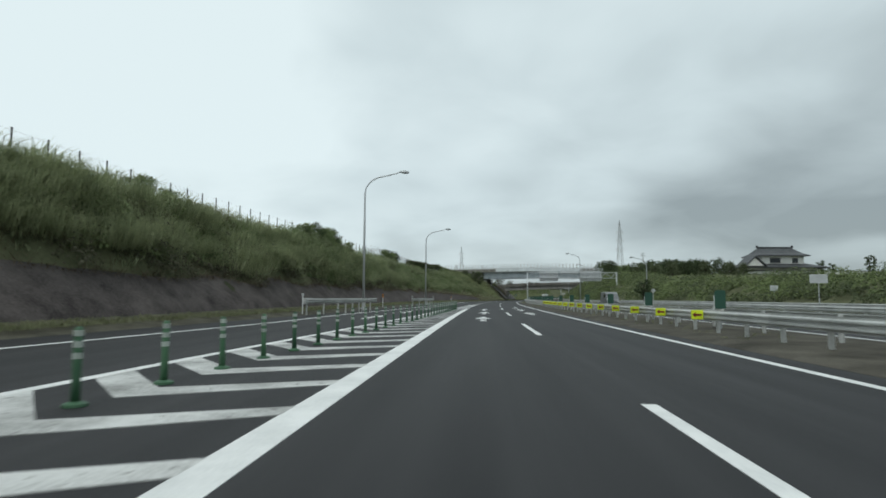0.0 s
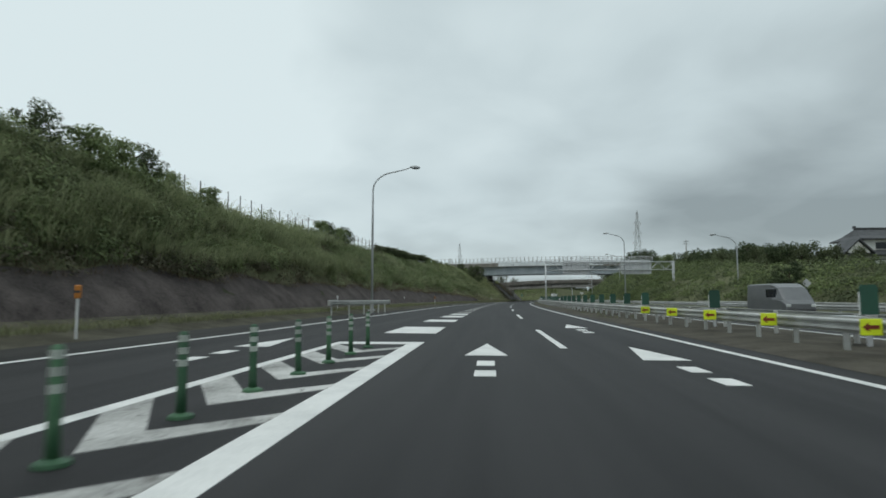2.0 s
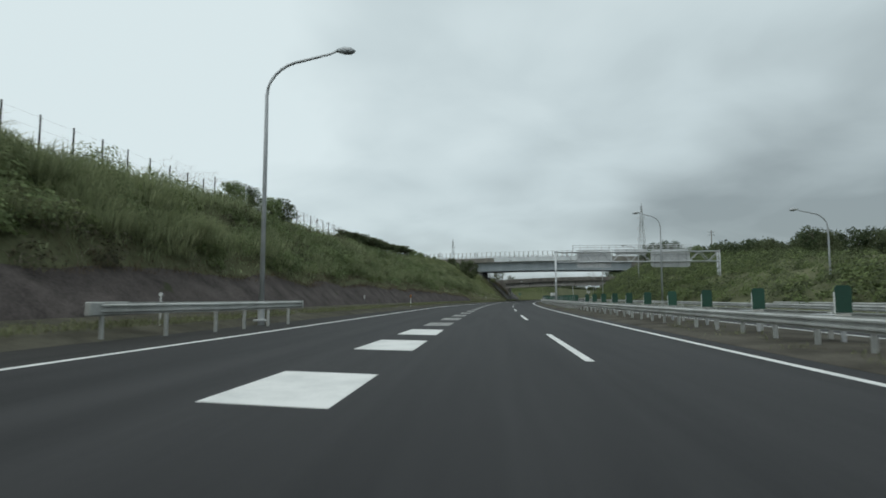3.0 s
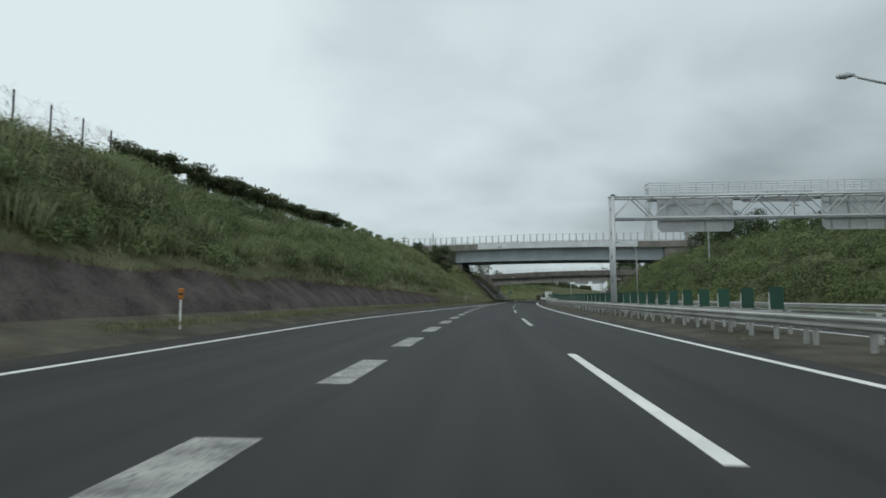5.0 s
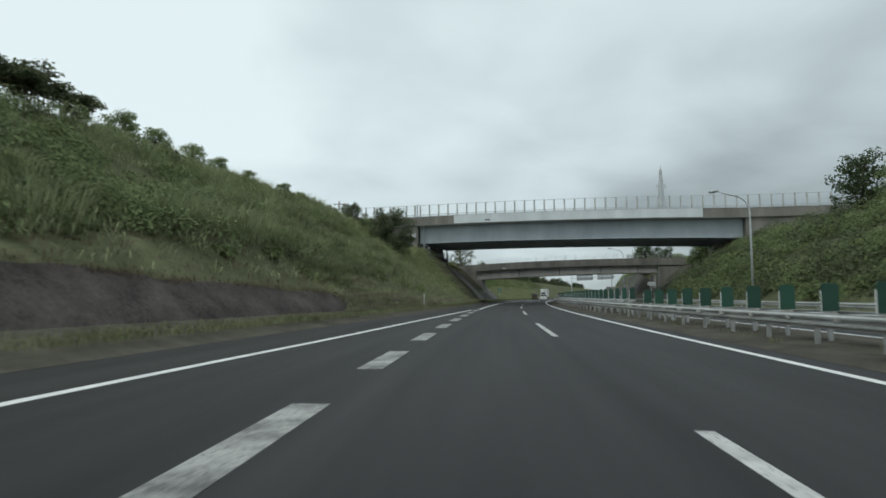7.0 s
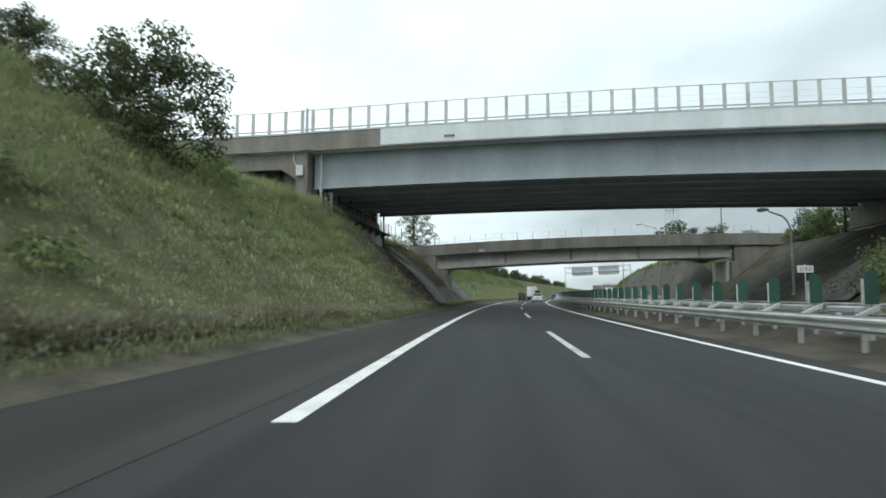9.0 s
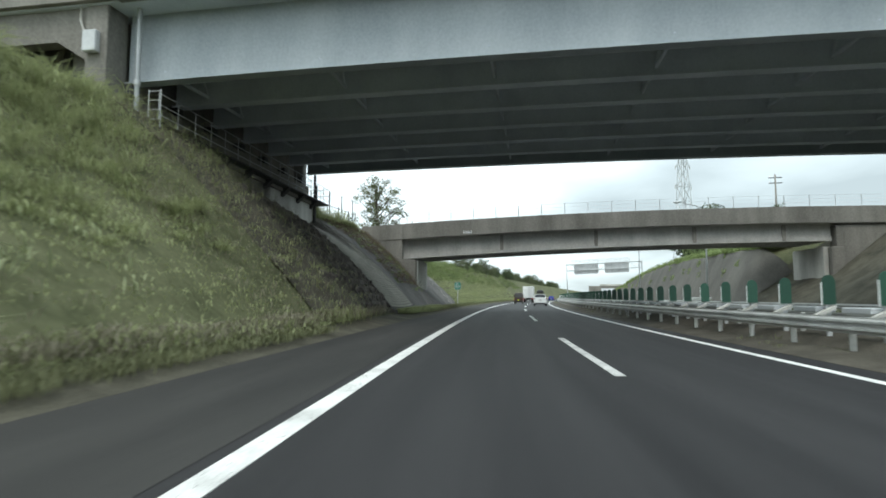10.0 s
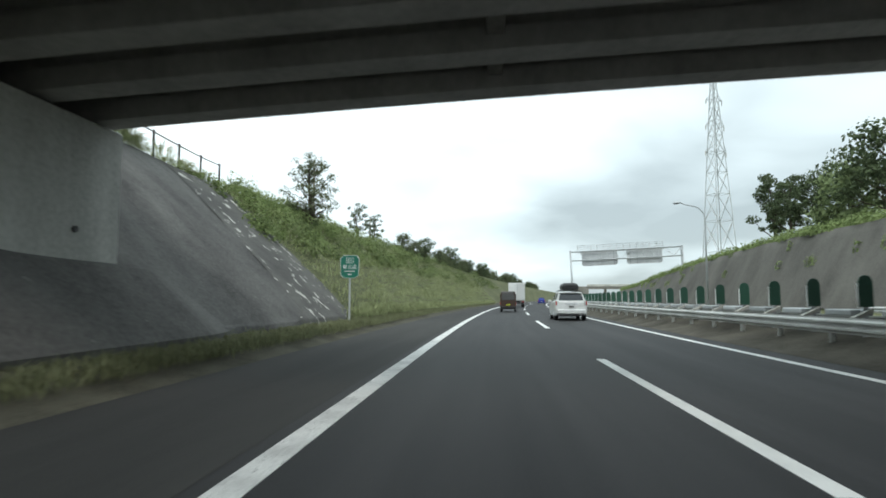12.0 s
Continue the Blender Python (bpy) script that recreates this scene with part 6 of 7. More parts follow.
for s, t, big in ((224, 1.35, 1.0), (226.5, 1.5, 1.2), (229, 1.4, 1.0), (231.5, 1.32, 1.1), (228, 1.75, 0.9), (234, 1.6, 0.8), (238, 1.75, 0.7), (236, 1.42, 0.7)):
    d, z = left_line(np.float64(s), t)
    chunks.append(bush(rng, 420, big, big, big, at(s, float(d), float(z) - 0.15), 0.07))
stuff("bright_shrubs", chunks, KUDZU, "brighter green bushes on the bank", "shrub")

# creepers over the right bank and along the top of the high wall
chunks = []
for k in range(170):
    s = 301.0 - 8.5 * rng.rand() ** 1.2
    d, z = left_line(np.float64(s), 1.97 - 0.85 * rng.rand() ** 1.2)
    big = rng.uniform(0.08, 0.34)
    chunks.append(bush(rng, 60, big, big, big * 0.7, at(s, float(d) + 0.05, float(z) + 0.05), 0.05))
stuff("slope_weeds", chunks, SHRUB, "small weeds rooted in the dark concrete slope", "weeds")
n = 1500
s = 292.6 + 8.2 * rng.rand(n)
t = 1.98 - 0.8 * rng.rand(n) ** 1.1
d, z = left_line(s, t)
stuff("slope_dead_grass", [tufts(rng, s, d + 0.07, z + 0.07, 9, 0.22, 0.22 * rng.uniform(0.5, 1.4, n), 0.012, 1.2)], DEAD_GRASS, "dead brown grass caught on the dark concrete slope", "grass")
n = 1100
s = rng.uniform(284.5, 301, n)
d, z = left_line(s, 0.0)
d = d + rng.uniform(-0.35, 0.75, n)
stuff("foot_grass", [tufts(rng, s, d, np.minimum(z, 0.2) + 0.02, 12, 0.16, 0.3 * rng.uniform(0.5, 1.5, n), 0.012, 0.9)], MEADOW, "grass along the foot of the concrete slope", "grass")
chunks, thicket = [], []
for k in range(1350):
    s = rng.uniform(40, 271) if k % 3 else rng.uniform(170, 268)
    t = rng.uniform(0.1, 2.1)
    if s > 268 and t < 1.75:
        continue
    d, z = right_line(np.float64(s), min(t, 2.0))
    big = rng.uniform(0.5, 2.0)
    close = s > 150
    (thicket if k % 5 < 2 else chunks).append(bush(rng, 210 if close else 130, big * 1.25, big * 1.25, big * 0.95, at(s, float(d) + max(0, t - 2) * 20, float(z) - 0.15), 0.125 if close else 0.17))
stuff("bank_thicket", thicket, HEDGE, "dark thicket among the creepers on the far bank", "shrub")
stuff("creeper_bank", chunks, KUDZU, "creepers and bushes covering the far bank", "creeper")
chunks = []
for k in range(620):
    s = 311 + 149 * rng.rand() ** 1.4
    d, z = right_line(np.float64(s), 1.05 + 0.75 * rng.rand() ** 1.6)
    big = rng.uniform(0.45, 1.25)
    chunks.append(bush(rng, 120, big * 1.2, big * 1.2, big * 0.85, at(s, float(d), float(z)), 0.13))
for k in range(30):
    s = rng.uniform(312, 420)
    d, z = right_line(np.float64(s), rng.uniform(0.55, 1.0))
    chunks.append(bush(rng, 130, 0.4, 0.4, 0.9, at(s, float(d) - 0.2, float(z) - 0.4), 0.08))
stuff("wall_top_creeper", chunks, LIGHT_SHRUB, "green creepers along and over the wall top", "creeper")


def grow_tree(name, seed, h, spread, crown_low, leaves, leaf, mat, stems=1, lumps=18, lump=0.42):
    """Meshes of a tree: tapered trunk, limbs that reach into the crown, and leaves in lumps round the limb ends."""
    r = random.Random(seed)
    g = np.random.RandomState(seed)
    sh, tips, sizes = Shape(), [], []
    rad = h * 0.022 / stems ** 0.5
    for k in range(stems):
        base = Vector((r.uniform(-0.35, 0.35), r.uniform(-0.35, 0.35), 0)) if stems > 1 else Vector((0, 0, 0))
        lean = Vector((r.uniform(-0.1, 0.1), r.uniform(-0.1, 0.1), 1))
        pts = [base - Vector((0, 0, 0.4))] + [base + lean * (h * q) + Vector((r.uniform(-0.015, 0.015) * h, r.uniform(-0.015, 0.015) * h, 0)) for q in (0.25, 0.5, 0.72, 0.88)]
        sh.tube(pts, [rad * 1.3, rad, rad * 0.75, rad * 0.5, rad * 0.2], 7)
        n = max(4, lumps // stems)
        for j in range(n):
            zf = crown_low + (0.97 - crown_low) * (j + r.uniform(0.1, 0.9)) / n
            u = (zf - crown_low) / (1 - crown_low)
            az = 2.4 * j + r.uniform(-0.5, 0.5)
            out = spread * (0.35 + 0.75 * math.sin(math.pi * min(1, 0.22 + 0.74 * u))) * r.uniform(0.45, 0.95)
            tip = base + Vector((math.cos(az) * out, math.sin(az) * out, zf * h))
            start = max(0.12, zf - 0.28)
            i = min(start / 0.92, 0.99) * 4
            a = pts[int(i)].lerp(pts[int(i) + 1], i - int(i))
            mid = a.lerp(tip, 0.55) + Vector((0, 0, -0.06 * out))
            sh.tube([a, mid, tip], [rad * 0.4, rad * 0.26, rad * 0.08], 5)
            tips.append(tip)
            sizes.append(spread * lump * r.uniform(0.6, 1.1))
            for w in range(2):
                c = mid + Vector((r.uniform(-0.4, 0.4) * out, r.uniform(-0.4, 0.4) * out, r.uniform(0.0, 0.3) * out))
                sh.tube([mid, c], [rad * 0.2, rad * 0.06], 4)
                tips.append(c)
                sizes.append(spread * lump * r.uniform(0.35, 0.7))
    weight = np.array(sizes) ** 2
    pick = g.choice(len(tips), leaves, p=weight / weight.sum())
    q = g.normal(size=(leaves, 3))
    q /= np.linalg.norm(q, axis=1)[:, None]
    c = np.array([tuple(p) for p in tips])[pick] + q * (np.array(sizes)[pick] * g.uniform(0.15, 1.0, leaves) ** 0.5)[:, None] * np.array([1.0, 1.0, 0.62])
    v, f = leaf_cloud(g, c, leaf, q, 0.9)
    return mesh_of("trunk", sh, BARK), big_mesh("crown", v, f, mat)


TREES = {
    "broad": (grow_tree("broad", 1, 6.0, 3.0, 0.22, 3400, 0.16, TREE_LEAF), "leafy dark green tree with an uneven crown"),
    "wide": (grow_tree("wide", 8, 5.6, 3.0, 0.08, 15000, 0.095, HEDGE, lumps=26, lump=0.36), "dark leafy tree with spreading branches"),
    "far_broad": (grow_tree("far_broad", 11, 6.0, 3.2, 0.12, 1900, 0.22, TREE_LEAF, lumps=16), "leafy dark green tree with an uneven crown"),
    "far_round": (grow_tree("far_round", 13, 4.4, 2.8, 0.08, 1800, 0.2, HEDGE, lumps=16, lump=0.48), "bushy rounded green tree"),
    "far_pine": (grow_tree("far_pine", 14, 8.0, 2.6, 0.25, 1100, 0.27, TREE_LEAF, lumps=12, lump=0.36), "tall dark tree with layered branches"),
    "open": (grow_tree("open", 21, 8.0, 3.0, 0.05, 6500, 0.10, HEDGE, lumps=44, lump=0.3), "open leafy tree with upright branches"),
    "spare": (grow_tree("spare", 2, 5.5, 1.8, 0.2, 1300, 0.13, TREE_LEAF, lumps=14, lump=0.36), "slender tree with sparse open foliage"),
    "round": (grow_tree("round", 3, 4.2, 2.4, 0.1, 2900, 0.165, SHRUB, lumps=20, lump=0.45), "bushy rounded green tree"),
    "pine": (grow_tree("pine", 4, 8.0, 2.6, 0.3, 4000, 0.15, TREE_LEAF, lumps=16, lump=0.36), "tall dark tree with layered branches"),
    "stem": (grow_tree("stem", 6, 2.6, 1.0, 0.58, 1500, 0.085, HEDGE, stems=4, lumps=18, lump=0.46), "small many-stemmed hedge tree with bare lower stems"),
}


def tree(kind, s, d, z, size=1.0, turn=0.0, group="", tall=1.0, label=""):
    (tr, cr), text = TREES[kind]
    top = thing("tree", stand(s, d, z, turn), label or text, "tree", group)
    top.scale = (size, size, size * tall)
    shared("trunk", tr, top)
    shared("crown", cr, top)
    return top


# hedge row along the left crest
rt = random.Random(3)
for k in range(45):
    s = 168.8 + k * 0.93 + rt.uniform(-0.3, 0.3)
    d, z = left_line(np.float64(s), 2.0)
    tree("stem", s, float(d) + rt.uniform(-0.5, 0.3), float(z) - 0.2, rt.uniform(1.0, 1.3), rt.uniform(0, 360), "hedge trees on the crest", tall=0.78)
# bushes and trees on the left crest
for s, d, z, kind, size in ((58, -24.5, 7.3, "round", 0.45), (61.5, -24.6, 7.3, "round", 0.38), (36, -25.5, 7.2, "spare", 0.55), (87, -22.6, 7.6, "round", 0.5), (91, -22.8, 7.8, "broad", 0.4), (107, -22.6, 7.9, "round", 0.35), (94, -22.5, 7.7, "round", 0.55), (97, -23, 7.9, "round", 0.55), (100, -23.2, 8.0, "broad", 0.42), (103, -23.4, 8.0, "round", 0.4),
                            (133, -22.5, 8.2, "round", 0.5), (137, -22.8, 8.2, "broad", 0.42), (141, -22.6, 8.3, "round", 0.5), (145, -23, 8.3, "broad", 0.45), (213, -22.8, 8.7, "round", 0.45), (216, -22.7, 8.7, "round", 0.4), (219.5, -22.3, 8.7, "round", 0.36), (223, -22.3, 8.7, "round", 0.33), (227, -21.9, 8.6, "round", 0.28), (233, -21.4, 8.6, "round", 0.3), (236, -21.0, 8.6, "round", 0.24)):
    tree(kind, s, d, max(z, float(left_line(np.float64(s), 2.0)[1]) - 0.1) if s > 190 else z, size, s * 37 % 360, "bushes on the left crest")
tree("round", 252.0, -19.0, 8.3, 0.6, 30, label="bright green bushy tree behind the crest")
tree("wide", 250.0, -15.7, 5.9, 1.0, 40, label="dark leafy tree with spreading branches on the grass slope")
tree("wide", 248.5, -19.6, 9.3, 0.5, 150, label="small dark leafy tree on the crest")
tree("round", 254.5, -14.9, 6.0, 0.42, 90, label="dark bush beside the tree on the slope")
for s, d, z, size in ((257.5, -17.5, 7.6, 0.3), (259.5, -18.8, 8.2, 0.36), (262.0, -19.5, 8.6, 0.34), (265.0, -20.5, 9.2, 0.3), (256.0, -19.5, 8.4, 0.45)):
    tree("round", s, d, z, size, s * 61 % 360, "bushes on the left crest")
tree("open", 312.5, -15.6, 6.4, 1.0, 15, label="leafy tree behind the small overpass")
tree("open", 331, -13.6, 5.8, 0.55, 100, label="slender tree on the grassy crest")
for s, d, z, kind, size in ((349, -15.5, 6.9, "spare", 0.6), (361, -17, 7.0, "spare", 0.7), (388, -16.0, 7.2, "round", 0.5), (412, -15.5, 7.3, "far_broad", 0.7), (418, -15.5, 7.4, "far_round", 0.5), (455, -14.5, 7.2, "far_broad", 0.6), (368, -15, 7.1, "far_round", 0.5), (376, -15.2, 7.2, "far_round", 0.45), (383, -15, 7.3, "far_broad", 0.5), (396, -15, 7.4, "far_round", 0.5), (404, -15.2, 7.4, "far_round", 0.5), (426, -15, 7.5, "far_round", 0.5), (438, -15.2, 7.6, "far_broad", 0.5)):
    tree(kind, s, d, z, size, s * 53 % 360, "trees on the left crest")
# trees along the right bank
for s, d, z, kind, size in ((222, 33.5, 8.6, "broad", 0.75), (226, 35.5, 8.7, "round", 0.8), (231, 33.0, 8.9, "broad", 0.85), (236, 33, 8.9, "round", 1.0), (241, 31.5, 9.0, "broad", 0.9), (218, 37, 8.5, "round", 0.8), (247, 36, 9.0, "round", 0.7)):
    tree(kind, s, d, z, size, s * 41 % 360, "trees on the far bank")
for k in range(120):
    s = 172 + k * 1.05 + rt.uniform(-2, 2)
    tree(rt.choice(["far_broad", "far_round", "far_round"]), s, 45 + rt.uniform(-4, 14), 6.8, rt.uniform(0.8, 1.1) * float(lerp(s, [172, 190, 210, 235], [0.65, 0.75, 0.85, 1.05])), rt.uniform(0, 360), "wood behind the far bank", tall=1.1)
for s, d, size in ((174, 88, 0.6), (205, 90, 0.65), (212, 96, 0.6), (183, 101, 0.5), (222, 62, 0.5), (160, 108, 0.55)):
    tree("far_pine", s, d, 7.0, size, s * 31 % 360, "trees round the house")
for s, d, z, kind, size in ((334, 27.5, 7.0, "round", 0.7), (339, 29, 7.2, "round", 0.9), (344.5, 28, 7.2, "broad", 1.3), (351, 28.5, 7.4, "round", 1.35), (356, 28, 7.4, "broad", 1.0), (360.5, 27.4, 7.3, "pine", 0.82), (369, 29.5, 7.0, "pine", 1.1), (329, 30.5, 7.0, "broad", 0.9), (314, 31, 6.9, "round", 0.75), (318, 33, 7.0, "round", 0.6), (289.5, 32.6, 6.7, "round", 0.85), (293.3, 31.2, 6.6, "round", 0.9), (296.8, 31.4, 6.6, "broad", 0.65), (299, 33.5, 6.6, "round", 0.85), (299.2, 30.4, 6.6, "round", 0.5)):
    tree(kind, s, d, z, size, s * 29 % 360, "trees above the high wall")
for k in range(58):
    s = 425 + k * 4.7 + rt.uniform(-1.5, 1.5)
    d, z = left_line(np.float64(s), 2.0)
    tree(rt.choice(["far_round", "far_round", "far_broad"]), s, float(d) - rt.uniform(0.5, 9), float(z) - 0.2, rt.uniform(0.5, 0.95), rt.uniform(0, 360), "far trees on the left crest")
tree("pine", 118, 23.0, 0.3, 0.6, 40, tall=0.8, label="dark conical tree beside the opposite lanes")
tree("pine", 121, 24.0, 0.3, 0.45, 140, tall=0.8, label="dark conical tree beside the opposite lanes")


# ---- fences on the crests ----
def crest_fence(s0, s1, every, dfun, zfun, h, label, rail=False):
    top = thing("wire_fence", stand(s0, float(dfun(s0)), float(zfun(s0))), label, "fence")
    inv = top.matrix_basis.inverted()
    post = mesh_of("post", Shape().box(-0.035, 0.035, -0.035, 0.035, -0.4, h, 0.008), DARK_STEEL)
    ss = np.arange(s0, s1, every)
    for a in ss:
        shared("post", post, top, inv @ stand(a, float(dfun(a)), float(zfun(a))))
    for k, z in enumerate((h * 0.3, h * 0.6, h * 0.92)):
        part("wire" if not rail or k < 2 else "rail", Shape().tube([at(a, float(dfun(a)), float(zfun(a)) + z) for a in ss], 0.003 if not rail or k < 2 else 0.03, 5), DARK_STEEL, top, world=True)


crest_fence(40, 92, 2.35, lambda s: -24.2, lambda s: lerp(s, LS, TOP_Z) + 0.15, 1.75, "thin dark post and wire fence on the crest")
crest_fence(104, 132, 2.3, lambda s: -24.2, lambda s: lerp(s, LS, TOP_Z) + 0.15, 1.9, "thin dark post and wire fence on the crest")
crest_fence(133, 168.5, 2.3, lambda s: -24.0, lambda s: lerp(s, LS, TOP_Z) + 0.2, 2.3, "thin dark post and wire fence on the crest")
crest_fence(291.0, 300.5, 1.9, lambda s: lerp(s, LS, TOP_D) - 0.2, lambda s: lerp(s, LS, TOP_Z), 1.5, "dark handrail fence along the slope top", True)
crest_fence(291.6, 301.5, 2.15, lambda s: lerp(s, LS, TOP_D) - 0.55, lambda s: lerp(s, LS, TOP_Z) + 0.1, 2.6, "row of tall thin posts behind the handrail")
crest_fence(307.5, 323, 1.9, lambda s: lerp(s, LS, TOP_D) - 0.2, lambda s: lerp(s, LS, TOP_Z), 1.2, "dark handrail fence along the slope top", True)


# ---- vehicles ----
def wheel(top, x, y, r, w, side):
    wh = part("wheel", Shape().tube([(x - w / 2, y, r), (x - w / 2 + 0.03, y, r), (x + w / 2 - 0.03, y, r), (x + w / 2, y, r)], [r * 0.93, r, r, r * 0.93], 20), TYRE, top)
    part("rim", Shape().tube([(x + side * (w / 2 - 0.02), y, r), (x + side * (w / 2 + 0.012), y, r)], [r * 0.66, r * 0.6], 16), RIM, wh)


def skin(sections):
    """A car body's skin: sections along y of (y, half width low, half width mid, half width high, z low, z mid, z high)."""
    rings = []
    for y, wl, wm, wh, zl, zm, zh in sections:
        ring = []
        for sx in (-1, 1):
            side = [(sx * wl, y, zl), (sx * wm, y, zl + 0.45 * (zm - zl)), (sx * wm * 0.985, y, zm), (sx * wh, y, zh - 0.05), (sx * wh * 0.82, y, zh)]
            ring += side if sx > 0 else side[::-1]
        rings.append(ring[5:] + ring[:5])
    return Shape().rings(rings)


def wagon():
    top = thing("car", stand(328.5, 1.9), "white estate car with a black roof box", "car", "vehicles on the carriageway")
    body = skin([(0.0, 0.70, 0.80, 0.76, 0.42, 0.95, 1.0), (0.12, 0.80, 0.87, 0.80, 0.30, 0.98, 1.12), (0.5, 0.84, 0.88, 0.82, 0.24, 0.98, 1.15), (3.2, 0.85, 0.885, 0.80, 0.22, 0.93, 1.05),
                 (4.2, 0.83, 0.87, 0.72, 0.22, 0.80, 0.90), (4.55, 0.72, 0.78, 0.62, 0.26, 0.66, 0.74), (4.62, 0.5, 0.6, 0.5, 0.32, 0.58, 0.64)])
    part("body", body, CAR_WHITE, top, smooth=False)
    cabin = Shape().rings([[(sx * w, y, z) for sx, w, z in ((-1, wl, zl), (1, wl, zl), (1, wh, zh), (-1, wh, zh))] for y, wl, wh, zl, zh in ((0.10, 0.79, 0.66, 1.0, 1.08), (0.45, 0.80, 0.62, 1.0, 1.52), (1.6, 0.80, 0.62, 1.0, 1.57), (2.5, 0.79, 0.60, 0.98, 1.50), (3.45, 0.74, 0.60, 0.95, 1.02))])
    part("cabin", cabin, CAR_WHITE, top)
    part("rear_window", Shape().add([(-0.66, 0.055, 1.10), (0.66, 0.055, 1.10), (0.58, 0.36, 1.47), (-0.58, 0.36, 1.47), (-0.66, 0.2, 1.07), (0.66, 0.2, 1.07), (0.58, 0.5, 1.44), (-0.58, 0.5, 1.44)],
                                     [(0, 1, 2, 3), (4, 7, 6, 5), (0, 4, 5, 1), (1, 5, 6, 2), (2, 6, 7, 3), (3, 7, 4, 0)]), GLASS_DARK, top, "dark tinted rear window")
    for sg in (-1, 1):
        part("side_window", Shape().rings([[(sg * (0.775 + e), y, z) if i < 2 else (sg * (0.655 + e), y, z) for i, (y, z) in enumerate(((0.55, 1.06), (3.0, 1.04), (2.35, 1.42), (0.7, 1.46)))] for e in (0.0, 0.03)]), GLASS_DARK, top)
        lamp = part("tail_lamp", Shape().box(*sorted((sg * 0.66, sg * 0.83)), -0.01, 0.16, 0.80, 1.10, 0.03), LENS, top, "clear tail lamp with a red strip")
        part("red_strip", Shape().box(*sorted((sg * 0.76, sg * 0.835)), -0.016, 0.12, 0.84, 1.06, 0.01), LAMP_RED, lamp)
        part("reflector", Shape().box(*sorted((sg * 0.68, sg * 0.76)), -0.02, 0.05, 0.46, 0.58, 0.01), LAMP_RED, top)
        part("mirror", Shape().box(*sorted((sg * 0.84, sg * 1.02)), 2.95, 3.1, 0.98, 1.12, 0.03), CAR_WHITE, top)
        wheel(top, sg * 0.76, 0.85, 0.31, 0.2, sg)
        wheel(top, sg * 0.76, 3.62, 0.31, 0.2, sg)
    part("bumper", Shape().box(-0.78, 0.78, -0.06, 0.25, 0.34, 0.62, 0.06), CAR_WHITE, top)
    part("skirt", Shape().box(-0.68, 0.68, -0.03, 0.3, 0.24, 0.36, 0.03), BLACK, top)
    part("spoiler", Shape().box(-0.6, 0.6, 0.3, 0.62, 1.49, 1.54, 0.02), CAR_WHITE, top)
    plate = part("number_plate", Shape().box(-0.165, 0.165, -0.035, -0.015, 0.70, 0.87, 0.005), WHITE, top)
    part("writing_bar", Shape().box(-0.13, 0.13, -0.04, -0.036, 0.73, 0.79), DARK_STEEL, plate)
    part("trim_strip", Shape().box(-0.35, 0.35, -0.03, 0.0, 0.9, 0.93, 0.005), RIM, top)
    box_rings = []
    for y, w, h in ((0.25, 0.34, 0.26), (0.36, 0.44, 0.36), (0.9, 0.46, 0.40), (1.8, 0.45, 0.36), (2.35, 0.36, 0.2), (2.5, 0.2, 0.08)):
        box_rings.append([(w * a, y, 1.67 + h * b) for a, b in ((-0.86, 0), (0.86, 0), (1, 0.2), (1, 0.6), (0.88, 0.86), (0.6, 1), (-0.6, 1), (-0.88, 0.86), (-1, 0.6), (-1, 0.2))])
    part("roof_box", Shape().rings(box_rings), BLACK, top, "black roof box")
    for y in (0.8, 1.9):
        part("roof_bar", Shape().tube([(-0.62, y, 1.58), (-0.55, y, 1.64), (0.55, y, 1.64), (0.62, y, 1.58)], 0.025, 6), BLACK, top)


wagon()


def micro_van(s, d):
    top = thing("van", stand(s, d), "small dark brown-red van, its rear window greyed by a painted reflection", "van", "vehicles on the carriageway")
    part("body", skin([(0.0, 0.66, 0.72, 0.62, 0.34, 1.0, 1.82), (0.1, 0.70, 0.735, 0.64, 0.26, 1.0, 1.86), (2.4, 0.71, 0.74, 0.65, 0.24, 1.0, 1.88), (2.9, 0.71, 0.74, 0.60, 0.24, 0.98, 1.6), (3.3, 0.68, 0.72, 0.6, 0.26, 0.92, 0.98), (3.38, 0.5, 0.6, 0.5, 0.3, 0.7, 0.76)]), CAR_RED, top)
    part("rear_window", Shape().box(-0.57, 0.57, -0.03, 0.05, 1.06, 1.68, 0.02), GLASS_REFLECTION, top, "rear window with its grey reflection put into the colour")
    part("roof_rim", Shape().box(-0.6, 0.6, -0.02, 0.1, 1.72, 1.8, 0.02), SILVER, top)
    for sg in (-1, 1):
        part("side_window", Shape().box(*sorted((sg * 0.66, sg * 0.735)), 0.4, 2.4, 1.12, 1.62, 0.02), GLASS_DARK, top)
        part("tail_lamp", Shape().box(*sorted((sg * 0.65, sg * 0.72)), -0.03, 0.05, 0.66, 0.88, 0.015), LAMP_RED, top)
        wheel(top, sg * 0.63, 0.6, 0.27, 0.16, sg)
        wheel(top, sg * 0.63, 2.75, 0.27, 0.16, sg)
    part("bumper", Shape().box(-0.7, 0.7, -0.08, 0.15, 0.3, 0.52, 0.04), BLACK, top)
    pl = part("number_plate", Shape().box(-0.165, 0.165, -0.1, -0.085, 0.56, 0.72, 0.004), YELLOW, top)
    part("writing_bar", Shape().box(-0.13, 0.13, -0.104, -0.1005, 0.59, 0.65), DARK_STEEL, pl)


micro_van(349.4, -1.6)


